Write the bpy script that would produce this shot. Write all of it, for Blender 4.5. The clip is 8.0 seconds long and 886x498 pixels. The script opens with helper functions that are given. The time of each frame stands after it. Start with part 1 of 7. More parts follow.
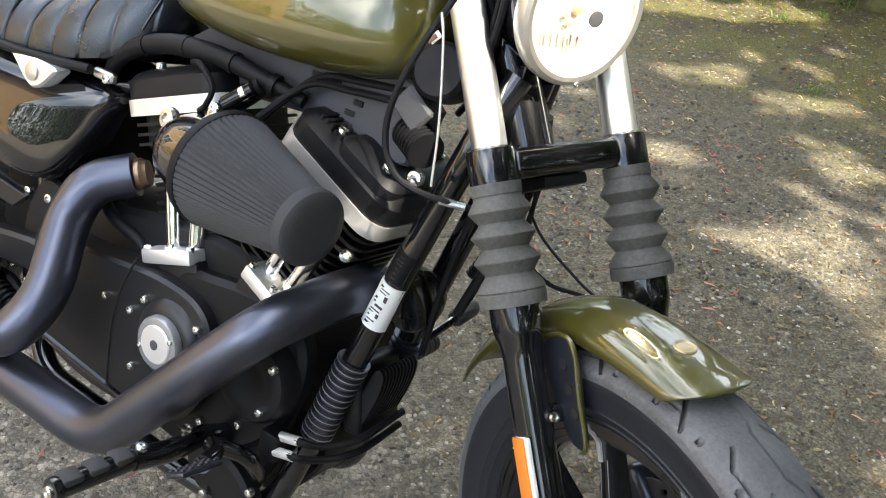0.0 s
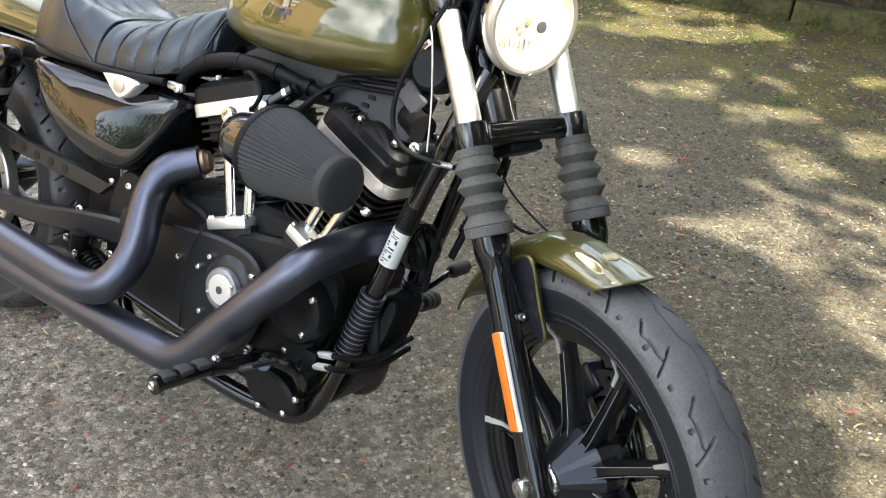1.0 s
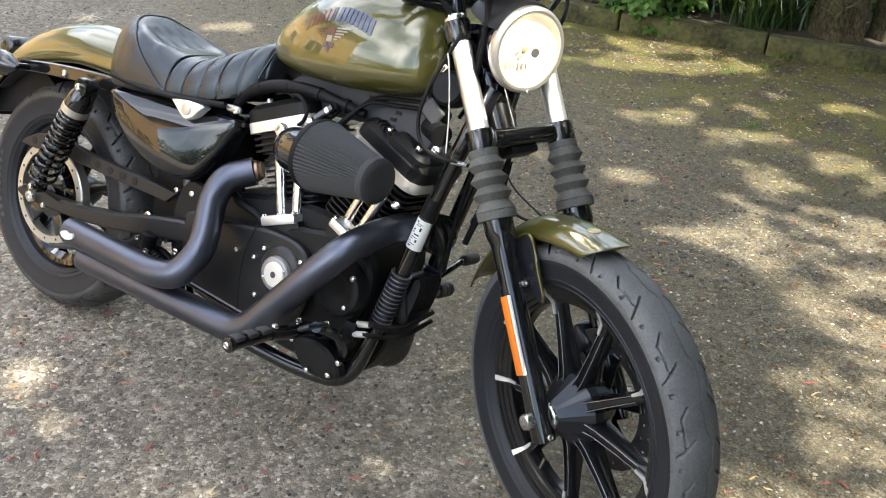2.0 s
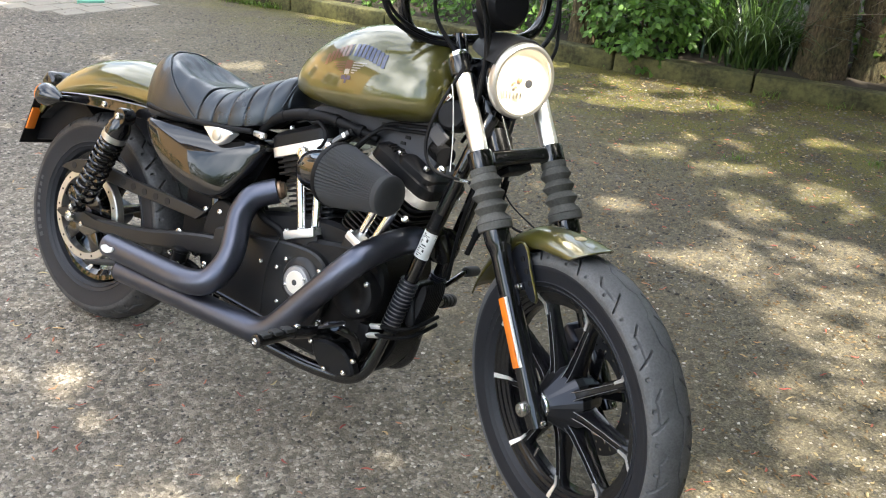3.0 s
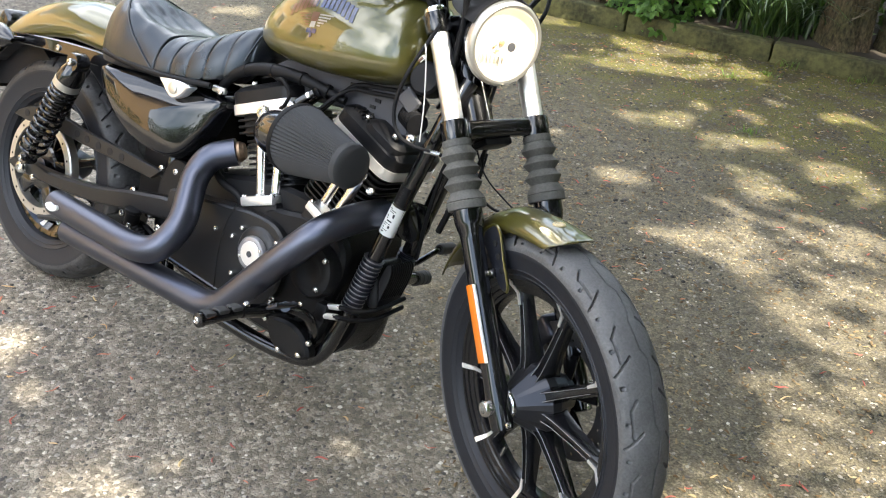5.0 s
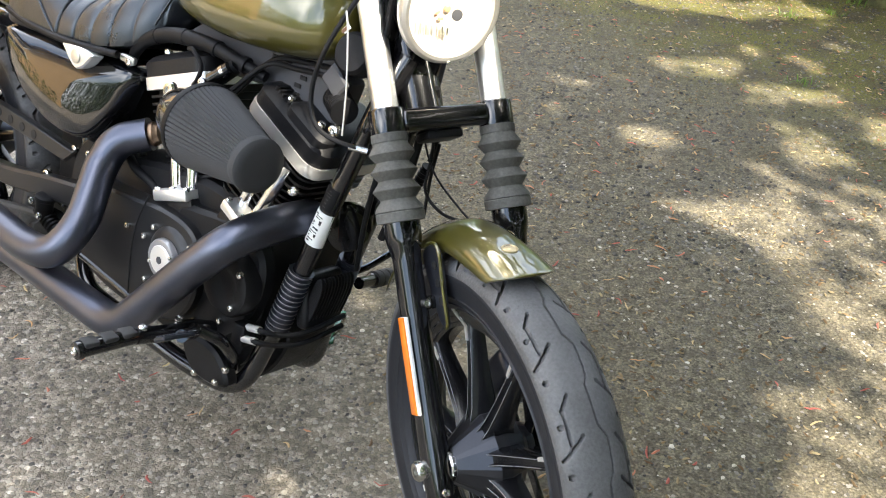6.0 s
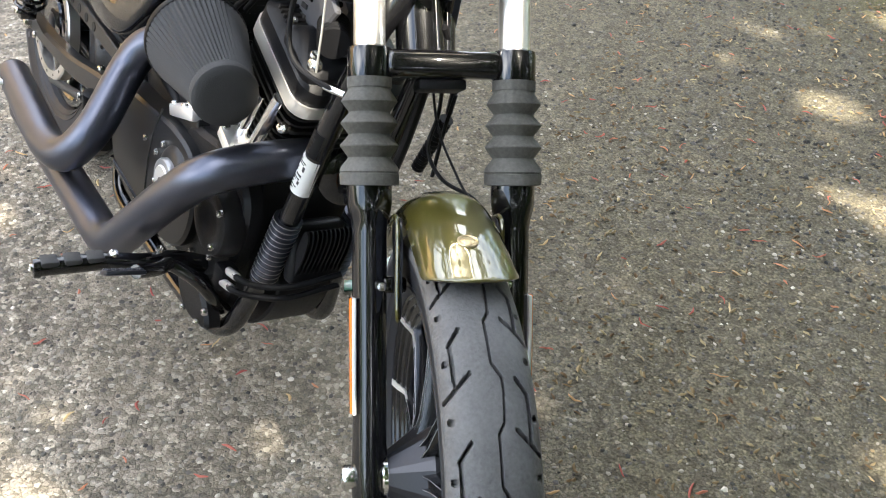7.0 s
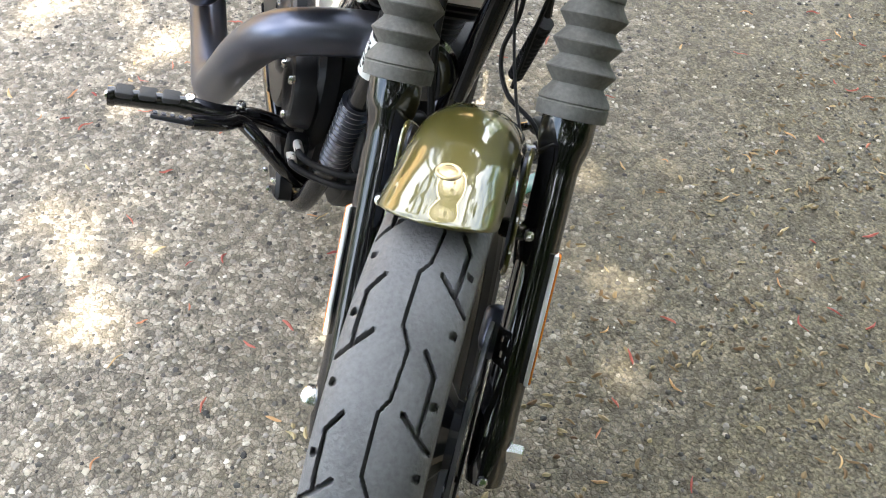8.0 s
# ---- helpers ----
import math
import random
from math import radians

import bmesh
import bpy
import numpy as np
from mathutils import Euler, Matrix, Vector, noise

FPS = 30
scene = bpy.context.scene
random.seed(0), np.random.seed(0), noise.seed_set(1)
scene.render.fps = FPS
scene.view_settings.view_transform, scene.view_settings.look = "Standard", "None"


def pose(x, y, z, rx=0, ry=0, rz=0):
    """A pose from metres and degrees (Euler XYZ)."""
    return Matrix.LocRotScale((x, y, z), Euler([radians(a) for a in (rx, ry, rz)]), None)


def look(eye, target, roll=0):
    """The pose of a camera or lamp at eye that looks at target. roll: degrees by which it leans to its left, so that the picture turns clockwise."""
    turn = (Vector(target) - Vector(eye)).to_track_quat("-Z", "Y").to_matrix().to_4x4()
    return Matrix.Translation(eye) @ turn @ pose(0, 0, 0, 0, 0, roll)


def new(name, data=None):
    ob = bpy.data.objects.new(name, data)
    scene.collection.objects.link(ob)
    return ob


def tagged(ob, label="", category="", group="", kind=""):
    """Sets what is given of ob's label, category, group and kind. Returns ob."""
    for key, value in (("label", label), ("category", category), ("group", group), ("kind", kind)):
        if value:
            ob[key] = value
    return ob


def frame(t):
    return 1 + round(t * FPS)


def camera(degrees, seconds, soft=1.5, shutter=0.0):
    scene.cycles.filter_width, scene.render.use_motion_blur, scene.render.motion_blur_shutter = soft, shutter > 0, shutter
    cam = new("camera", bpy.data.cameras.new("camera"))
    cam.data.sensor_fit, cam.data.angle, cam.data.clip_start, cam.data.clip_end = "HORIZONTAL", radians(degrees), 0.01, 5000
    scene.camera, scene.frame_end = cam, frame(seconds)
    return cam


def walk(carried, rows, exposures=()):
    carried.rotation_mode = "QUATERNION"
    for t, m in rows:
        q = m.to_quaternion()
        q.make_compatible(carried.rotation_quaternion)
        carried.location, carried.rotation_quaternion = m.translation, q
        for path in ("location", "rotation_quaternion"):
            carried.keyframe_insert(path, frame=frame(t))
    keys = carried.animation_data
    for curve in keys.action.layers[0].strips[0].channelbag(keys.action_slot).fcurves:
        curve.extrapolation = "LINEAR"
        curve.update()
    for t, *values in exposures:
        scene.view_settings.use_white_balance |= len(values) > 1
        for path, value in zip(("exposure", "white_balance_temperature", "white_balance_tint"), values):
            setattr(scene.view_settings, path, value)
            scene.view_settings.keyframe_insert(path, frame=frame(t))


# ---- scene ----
cam = camera(51.3, 8.0, 1.1)
PATH = [
    (0, (-0.004, 0.121, 1.239), (0.019, 1.896, 0.135), 7.0),
    (0.5, (0.032, -0.069, 1.291), (0.006, 1.724, 0.216), 6.7),
    (1, (0.026, -0.269, 1.328), (0.022, 1.546, 0.291), 4.9),
    (1.5, (-0.008, -0.471, 1.366), (0.001, 1.363, 0.364), 4.0),
    (2.8, (0.008, -0.810, 1.432), (-0.017, 1.085, 0.548), 4.0),
    (3, (-0.006, -0.858, 1.437), (-0.018, 1.041, 0.564), 3.9),
    (3.5, (-0.030, -0.957, 1.442), (-0.014, 0.951, 0.587), 3.6),
    (4, (-0.038, -0.930, 1.437), (-0.026, 0.967, 0.558), 3.8),
    (4.5, (0.010, -0.792, 1.422), (-0.020, 1.085, 0.503), 5.2),
    (5, (0.075, -0.657, 1.408), (0.052, 1.195, 0.440), 6.3),
    (5.2, (0.094, -0.585, 1.399), (0.093, 1.252, 0.402), 6.7),
    (6.3, (0.353, -0.133, 1.375), (0.114, 1.572, 0.189), 6.3),
    (6.5, (0.422, -0.071, 1.365), (0.096, 1.581, 0.127), 8.2),
    (7, (0.529, 0.089, 1.332), (-0.041, 1.622, 0.031), 4.9),
    (7.5, (0.611, 0.264, 1.294), (-0.170, 1.570, -0.139), 5.0),
    (8, (0.709, 0.423, 1.247), (-0.299, 1.458, -0.264), 3.2),
]
walk(cam, [(t, look(eye, target, roll)) for t, eye, target, roll in PATH],
     [(0.0, 1.92), (1.5, 1.8), (3.5, 1.72), (4.5, 1.76), (5.0, 1.92), (6.5, 2.06), (7.0, 2.15), (7.5, 2.33), (8.0, 2.55)])

# ---- sky and sun ----
SUN_DIR = Vector((0.50, -0.42, 0.76)).normalized()
world = bpy.data.worlds.new("sky")
scene.world = world
world.use_nodes = True
wn, wl = world.node_tree.nodes, world.node_tree.links
bg = wn["Background"]
sky = wn.new("ShaderNodeTexSky")
sky.sky_type, sky.sun_disc = "NISHITA", False
sky.sun_elevation = math.asin(SUN_DIR.z)
sky.sun_rotation = math.atan2(SUN_DIR.x, SUN_DIR.y)
sky.air_density, sky.dust_density = 1.2, 2.0
wc = wn.new("ShaderNodeTexCoord")
cl = wn.new("ShaderNodeTexNoise")
cl.inputs["Scale"].default_value, cl.inputs["Detail"].default_value = 2.2, 3.5
ramp = wn.new("ShaderNodeValToRGB")
ramp.color_ramp.elements[0].position, ramp.color_ramp.elements[1].position = 0.43, 0.74
mixc = wn.new("ShaderNodeMixRGB")
mixc.inputs["Color2"].default_value = (15.4, 15.6, 16.0, 1)
wl.new(wc.outputs["Generated"], cl.inputs["Vector"])
wl.new(cl.outputs["Fac"], ramp.inputs["Fac"])
wl.new(ramp.outputs["Color"], mixc.inputs["Fac"])
wl.new(sky.outputs["Color"], mixc.inputs["Color1"])
wl.new(mixc.outputs["Color"], bg.inputs["Color"])
bg.inputs["Strength"].default_value = 0.15
sun = new("sun", bpy.data.lights.new("sun", "SUN"))
sun.data.energy, sun.data.angle, sun.data.color = 5.0, radians(0.53), (1.0, 0.92, 0.77)
sun.matrix_world = look(SUN_DIR * 30, (0, 0, 0))

# ---- materials ----
def node(nt, kind, **values):
    n = nt.nodes.new(kind)
    for key, v in values.items():
        n.inputs[key.replace("_", " ")].default_value = v
    return n


def mat(name, base, rough=0.5, metal=0.0, coat=0.0, var=0.12, big=9.0, fine=160.0, bump=0.0, rvar=0.08, dust=0.0, spec=0.5, crisp=False):
    """A surface with two scales of variation: broad wear and fine grain, and a relief from the grain."""
    m = bpy.data.materials.new(name)
    m.use_nodes = True
    nt = m.node_tree
    p = nt.nodes["Principled BSDF"]
    co = nt.nodes.new("ShaderNodeTexCoord")
    n1 = node(nt, "ShaderNodeTexNoise", Scale=big, Detail=5.0)
    n2 = node(nt, "ShaderNodeTexNoise", Scale=fine, Detail=3.0)
    for n in (n1, n2):
        nt.links.new(co.outputs["Object"], n.inputs["Vector"])
    mix = nt.nodes.new("ShaderNodeMix")
    mix.data_type = "RGBA"
    mix.inputs["A"].default_value = (*[c * (1 - var) for c in base], 1)
    mix.inputs["B"].default_value = (*[min(1, c * (1 + var) + dust) for c in base], 1)
    add = nt.nodes.new("ShaderNodeMath")
    add.operation = "MULTIPLY_ADD"
    add.inputs[1].default_value = 0.45
    nt.links.new(n2.outputs["Fac"], add.inputs[0])
    half = nt.nodes.new("ShaderNodeMath")
    half.operation = "MULTIPLY"
    half.inputs[1].default_value = 0.6
    nt.links.new(n1.outputs["Fac"], half.inputs[0])
    nt.links.new(half.outputs[0], add.inputs[2])
    fac = add.outputs[0]
    if crisp:
        sharpen = nt.nodes.new("ShaderNodeMapRange")
        sharpen.inputs["From Min"].default_value, sharpen.inputs["From Max"].default_value = 0.40, 0.66
        nt.links.new(fac, sharpen.inputs["Value"])
        fac = sharpen.outputs["Result"]
    nt.links.new(fac, mix.inputs["Factor"])
    nt.links.new(mix.outputs["Result"], p.inputs["Base Color"])
    mr = nt.nodes.new("ShaderNodeMapRange")
    mr.inputs["To Min"].default_value, mr.inputs["To Max"].default_value = max(0.02, rough - rvar), rough + rvar
    nt.links.new(n1.outputs["Fac"], mr.inputs["Value"])
    nt.links.new(mr.outputs["Result"], p.inputs["Roughness"])
    p.inputs["Metallic"].default_value = metal
    p.inputs["Specular IOR Level"].default_value = spec
    p.inputs["Coat Weight"].default_value = coat
    p.inputs["Coat Roughness"].default_value = 0.03
    if bump:
        b = nt.nodes.new("ShaderNodeBump")
        b.inputs["Strength"].default_value, b.inputs["Distance"].default_value = bump, 0.002
        nt.links.new(n2.outputs["Fac"], b.inputs["Height"])
        nt.links.new(b.outputs["Normal"], p.inputs["Normal"])
    return m


def leaf_mat(name, base, spread=0.35):
    m = bpy.data.materials.new(name)
    m.use_nodes = True
    nt = m.node_tree
    p = nt.nodes["Principled BSDF"]
    p.inputs["Roughness"].default_value = 0.42
    geo = nt.nodes.new("ShaderNodeNewGeometry")
    ramp = nt.nodes.new("ShaderNodeValToRGB")
    ramp.color_ramp.elements[0].color = (*[c * (1 - spread) for c in base], 1)
    ramp.color_ramp.elements[1].color = (base[0] * (1 + 1.6 * spread), base[1] * (1 + spread), base[2] * (1 + 0.3 * spread), 1)
    nt.links.new(geo.outputs["Random Per Island"], ramp.inputs["Fac"])
    nt.links.new(ramp.outputs["Color"], p.inputs["Base Color"])
    tr = nt.nodes.new("ShaderNodeBsdfTranslucent")
    nt.links.new(ramp.outputs["Color"], tr.inputs["Color"])
    mx = nt.nodes.new("ShaderNodeMixShader")
    mx.inputs["Fac"].default_value = 0.35
    nt.links.new(p.outputs["BSDF"], mx.inputs[1])
    nt.links.new(tr.outputs["BSDF"], mx.inputs[2])
    nt.links.new(mx.outputs["Shader"], nt.nodes["Material Output"].inputs["Surface"])
    return m


OLIVE = mat("olive_metallic_paint", (0.088, 0.078, 0.012), 0.38, 0.45, 1.0, 0.10, 5, 900, 0.0, 0.03)
OLIVE.node_tree.nodes["Principled BSDF"].inputs["Coat IOR"].default_value = 1.78
GLOSS = mat("gloss_black_paint", (0.005, 0.005, 0.006), 0.3, 0.0, 1.0, 0.3, 7, 300, 0.0, 0.05, 0.001, 0.08)
GLOSS.node_tree.nodes["Principled BSDF"].inputs["Coat IOR"].default_value = 1.62
SATIN = mat("satin_black_coating", (0.056, 0.060, 0.076), 0.33, 0.75, 0.0, 0.2, 6, 260, 0.03, 0.05, 0.003)
PIPE = mat("satin_black_pipe_coating", (0.094, 0.100, 0.128), 0.34, 0.9, 0.0, 0.15, 5, 300, 0.03, 0.04, 0.003)
WHEELP = mat("satin_black_wheel_paint", (0.006, 0.006, 0.007), 0.17, 0.0, 0.0, 0.3, 8, 260, 0.02, 0.05, 0.002, 0.55)
HUBP = mat("satin_black_hub_paint", (0.040, 0.041, 0.047), 0.30, 0.7, 0.0, 0.2, 8, 300, 0.03, 0.05, 0.002)
DISCM = mat("dark_disc_steel", (0.085, 0.085, 0.09), 0.36, 0.8, 0.0, 0.25, 14, 200, 0.05, 0.08)
BOWL = mat("silvered_reflector", (0.82, 0.77, 0.68), 0.40, 0.35, 0.0, 0.06, 30, 90, 0.1, 0.05)
POWDER = mat("wrinkle_black_powder_coat", (0.006, 0.006, 0.007), 0.42, 0.0, 0.0, 0.3, 8, 700, 0.25, 0.08, 0.002, 0.24)
PLASTIC = mat("matt_black_plastic", (0.006, 0.006, 0.007), 0.5, 0.0, 0.0, 0.3, 10, 500, 0.15, 0.08, 0.003, 0.16)
GREYPL = mat("dark_grey_plastic", (0.055, 0.055, 0.06), 0.55, 0.0, 0.0, 0.25, 10, 400, 0.1, 0.08, 0.01, 0.25)
RUBBER = mat("bellows_rubber", (0.086, 0.083, 0.074), 0.72, 0.0, 0.0, 0.2, 14, 220, 0.3, 0.06, 0.015, crisp=True)
GRIPRUB = mat("footpeg_rubber", (0.03, 0.03, 0.03), 0.7, 0.0, 0.0, 0.25, 20, 300, 0.2, 0.06, 0.01)
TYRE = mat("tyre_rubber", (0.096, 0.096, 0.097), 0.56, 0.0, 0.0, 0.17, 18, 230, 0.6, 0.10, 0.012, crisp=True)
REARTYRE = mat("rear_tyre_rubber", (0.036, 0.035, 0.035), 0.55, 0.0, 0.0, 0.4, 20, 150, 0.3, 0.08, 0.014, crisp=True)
TYREBLK = mat("tyre_side_rubber", (0.014, 0.015, 0.019), 0.48, 0.0, 0.0, 0.3, 7, 180, 0.12, 0.08, 0.006, 0.3)
CHROME = mat("chrome", (0.86, 0.86, 0.85), 0.09, 1.0, 0.0, 0.04, 8, 200, 0.0, 0.03)
TUBE = mat("polished_fork_chrome", (0.95, 0.95, 0.94), 0.36, 1.0, 0.0, 0.03, 8, 200, 0.0, 0.02)
STEEL = mat("zinc_bolt_steel", (0.72, 0.71, 0.68), 0.22, 1.0, 0.0, 0.1, 30, 300, 0.05, 0.08)
BRUSHED = mat("machined_aluminium", (0.86, 0.85, 0.83), 0.42, 0.8, 0.0, 0.08, 20, 500, 0.05, 0.06)
SATALU = mat("satin_silver_bezel", (0.62, 0.60, 0.56), 0.38, 0.9, 0.0, 0.06, 20, 500, 0.02, 0.05)
LEATHER = mat("black_vinyl", (0.007, 0.008, 0.011), 0.29, 0.0, 0.0, 0.3, 12, 420, 0.25, 0.06, 0.003, 0.75)
# blue sheen of the sky put into the specular tint
LEATHER.node_tree.nodes["Principled BSDF"].inputs["Specular Tint"].default_value = (0.84, 0.92, 1.0, 1)
FILTER = mat("pleated_filter_cloth", (0.033, 0.034, 0.036), 0.8, 0.0, 0.0, 0.3, 14, 600, 0.4, 0.06, 0.006)
AMBER = mat("amber_reflector", (0.85, 0.22, 0.02), 0.25, 0.0, 0.6, 0.15, 40, 700, 0.2, 0.05)
WHITE = mat("white_trim", (0.75, 0.75, 0.72), 0.4, 0.0, 0.0, 0.06, 20, 300, 0.0, 0.05)
LABEL = mat("silver_sticker", (0.30, 0.30, 0.31), 0.3, 0.5, 0.0, 0.2, 60, 400, 0.0, 0.1)
INK = mat("black_print", (0.02, 0.02, 0.02), 0.5)
NAVY = mat("navy_decal", (0.02, 0.03, 0.09), 0.25, 0.0, 0.8, 0.1)
ORANGE = mat("orange_decal_and_reflection", (0.11, 0.042, 0.016), 0.3, 0.0, 0.8, 0.1)
CREAM = mat("cream_decal", (0.30, 0.28, 0.25), 0.3, 0.0, 0.8, 0.1)
RUSTY = mat("discoloured_steel", (0.3, 0.2, 0.13), 0.4, 0.9, 0.0, 0.4, 30, 200, 0.1, 0.1)
GOLD = mat("pale_gold_badge", (0.55, 0.44, 0.26), 0.35, 0.7, 0.0, 0.2, 60, 300)
# copper of the reflections near the lamp's emblem, put into the colour
BULB = mat("copper_reflection_tint", (0.75, 0.42, 0.22), 0.3, 0.3, 0.0, 0.2, 60, 300)
COVERP = mat("satin_black_cover_paint", (0.011, 0.011, 0.012), 0.36, 0.0, 0.0, 0.2, 8, 300, 0.05, 0.06, 0.002, 0.4)
# near-black for the shade inside holes, slots and seams, laid as solid pieces
HOLE = mat("recess_shade_black", (0.006, 0.006, 0.006), 0.8)
thin = bpy.data.materials.new("thin_lens_glass")
thin.use_nodes = True
tn = thin.node_tree
tn.nodes.remove(tn.nodes["Principled BSDF"])
clear, gloss_, fres, lens_mix = tn.nodes.new("ShaderNodeBsdfTransparent"), tn.nodes.new("ShaderNodeBsdfGlossy"), tn.nodes.new("ShaderNodeFresnel"), tn.nodes.new("ShaderNodeMixShader")
gloss_.inputs["Roughness"].default_value = 0.03
tn.links.new(fres.outputs["Fac"], lens_mix.inputs["Fac"])
tn.links.new(clear.outputs["BSDF"], lens_mix.inputs[1])
tn.links.new(gloss_.outputs["BSDF"], lens_mix.inputs[2])
tn.links.new(lens_mix.outputs["Shader"], tn.nodes["Material Output"].inputs["Surface"])
THIN = thin

# ---- building helpers ----
def part(name, bm, material, parent=None, label="", steer=False, smooth=35):
    """Links a bmesh as one mesh object under a thing or a part."""
    if steer:
        bm.transform(STEERED)
    bmesh.ops.recalc_face_normals(bm, faces=bm.faces)
    me = bpy.data.meshes.new(name)
    bm.to_mesh(me)
    bm.free()
    if smooth:
        for f in me.polygons:
            f.use_smooth = True
        me.set_sharp_from_angle(angle=radians(smooth))
    me.materials.append(material)
    ob = new(name, me)
    if parent is not None:
        ob.parent = parent
    return tagged(ob, label) if label else ob


def again(ob, m, parent=None, name=None):
    """The same mesh once more, at the pose m in its parent's frame."""
    o = new(name or ob.name.split(".")[0], ob.data)
    o.parent = parent if parent is not None else ob.parent
    o.matrix_local = m
    return o


def spline(pts, per=8):
    """Points on a smooth curve through pts (Catmull-Rom)."""
    p = [Vector(q) for q in pts]
    if len(p) < 3 or per < 2:
        return p
    p = [2 * p[0] - p[1], *p, 2 * p[-1] - p[-2]]
    out = []
    for i in range(1, len(p) - 2):
        for j in range(per):
            t = j / per
            a, b, c, d = p[i - 1:i + 3]
            out.append(0.5 * ((2 * b) + (c - a) * t + (2 * a - 5 * b + 4 * c - d) * t * t + (3 * b - a - 3 * c + d) * t ** 3))
    return [*out, p[-2]]


def bend(pts, r, per=7):
    """A polyline with its corners rounded by arcs of about radius r."""
    p = [Vector(q) for q in pts]
    out = [p[0]]
    for a, b, c in zip(p, p[1:], p[2:]):
        d = min(r, 0.48 * (b - a).length, 0.48 * (c - b).length)
        s, e = b + (a - b).normalized() * d, b + (c - b).normalized() * d
        for j in range(per + 1):
            t = j / per
            out.append(s * (1 - t) ** 2 + b * 2 * t * (1 - t) + e * t * t)
    return [*out, p[-1]]


def tube(bm, pts, r, n=12, caps=True):
    """A round tube along pts; r is one radius or one for each point."""
    pts = [Vector(p) for p in pts]
    rs = r if isinstance(r, (list, tuple)) else [r] * len(pts)
    t0 = (pts[1] - pts[0]).normalized()
    side = t0.orthogonal().normalized()
    rings = []
    for i, p in enumerate(pts):
        t = (pts[min(i + 1, len(pts) - 1)] - pts[max(i - 1, 0)]).normalized()
        side = (side - t * side.dot(t)).normalized()
        up = t.cross(side)
        rings.append([bm.verts.new(p + rs[i] * (math.cos(a) * side + math.sin(a) * up)) for a in [2 * math.pi * k / n for k in range(n)]])
    skin(bm, rings, True)
    if caps:
        bm.faces.new(rings[0][::-1])
        bm.faces.new(rings[-1])
    return bm


def skin(bm, rings, closed):
    for a, b in zip(rings, rings[1:]):
        m = len(a)
        for k in range(m if closed else m - 1):
            bm.faces.new((a[k], a[(k + 1) % m], b[(k + 1) % m], b[k]))


def lathe(bm, prof, o, axis, n=28, caps=True):
    """Turns a profile of (radius, way along the axis) round the axis through o."""
    o, ax = Vector(o), Vector(axis).normalized()
    u = ax.orthogonal().normalized()
    v = ax.cross(u)
    rings = [[bm.verts.new(o + ax * h + max(r, 1e-4) * (math.cos(a) * u + math.sin(a) * v)) for a in [2 * math.pi * k / n for k in range(n)]] for r, h in prof]
    skin(bm, rings, True)
    if caps:
        bm.faces.new(rings[0][::-1])
        bm.faces.new(rings[-1])
    return bm


def box(bm, c, size, m=None, bevel=0.0, seg=2):
    """A box at c with the full sizes given, turned by the 3x3 matrix m, its edges rounded."""
    r = bmesh.ops.create_cube(bm, size=1.0)
    vs = r["verts"]
    for v in vs:
        v.co = Vector((v.co.x * size[0], v.co.y * size[1], v.co.z * size[2]))
    if bevel:
        es = list({e for v in vs for e in v.link_edges})
        g = bmesh.ops.bevel(bm, geom=es, offset=bevel, segments=seg, affect="EDGES", profile=0.5)
        vs = list({v for f in g["faces"] for v in f.verts} | {v for v in vs if v.is_valid})
    for v in vs:
        v.co = (m @ v.co if m is not None else v.co) + Vector(c)
    return bm


def slab(bm, outline, y0, y1, bevel=0.003):
    """An upright plate: an (x, z) outline from y0 to y1 with a bevelled edge on the y1 face."""
    c = Vector((sum(p[0] for p in outline) / len(outline), 0, sum(p[1] for p in outline) / len(outline)))
    s = 1 if y1 > y0 else -1
    rings = []
    for y, inset in ((y0, 0), (y1 - s * bevel, 0), (y1, bevel)):
        ring = []
        for k, (x, z) in enumerate(outline):
            p = Vector((x, 0, z))
            a, b = outline[k - 1], outline[(k + 1) % len(outline)]
            t = Vector((b[0] - a[0], 0, b[1] - a[1])).normalized()
            nrm = Vector((t.z, 0, -t.x))
            if nrm.dot(c - p) < 0:
                nrm = -nrm
            p = p + nrm * inset
            ring.append(bm.verts.new((p.x, y, p.z)))
        rings.append(ring)
    skin(bm, rings, True)
    bm.faces.new(rings[0])
    bm.faces.new(rings[-1])
    return bm


def rounded(outline, per=5):
    """A closed smooth outline through the (x, z) points given."""
    p = [Vector((a, b)) for a, b in outline]
    n, out = len(p), []
    for i in range(n):
        a, b, c, d = p[i - 1], p[i], p[(i + 1) % n], p[(i + 2) % n]
        for j in range(per):
            t = j / per
            q = 0.5 * ((2 * b) + (c - a) * t + (2 * a - 5 * b + 4 * c - d) * t * t + (3 * b - a - 3 * c + d) * t ** 3)
            out.append((q.x, q.y))
    return out


def frame_of(axis, up=(0, 1, 0)):
    """A turn whose z runs along axis and whose y lies near up."""
    z = Vector(axis).normalized()
    x = Vector(up).cross(z).normalized()
    return Matrix((x, z.cross(x), z)).transposed()


def BM():
    return bmesh.new()

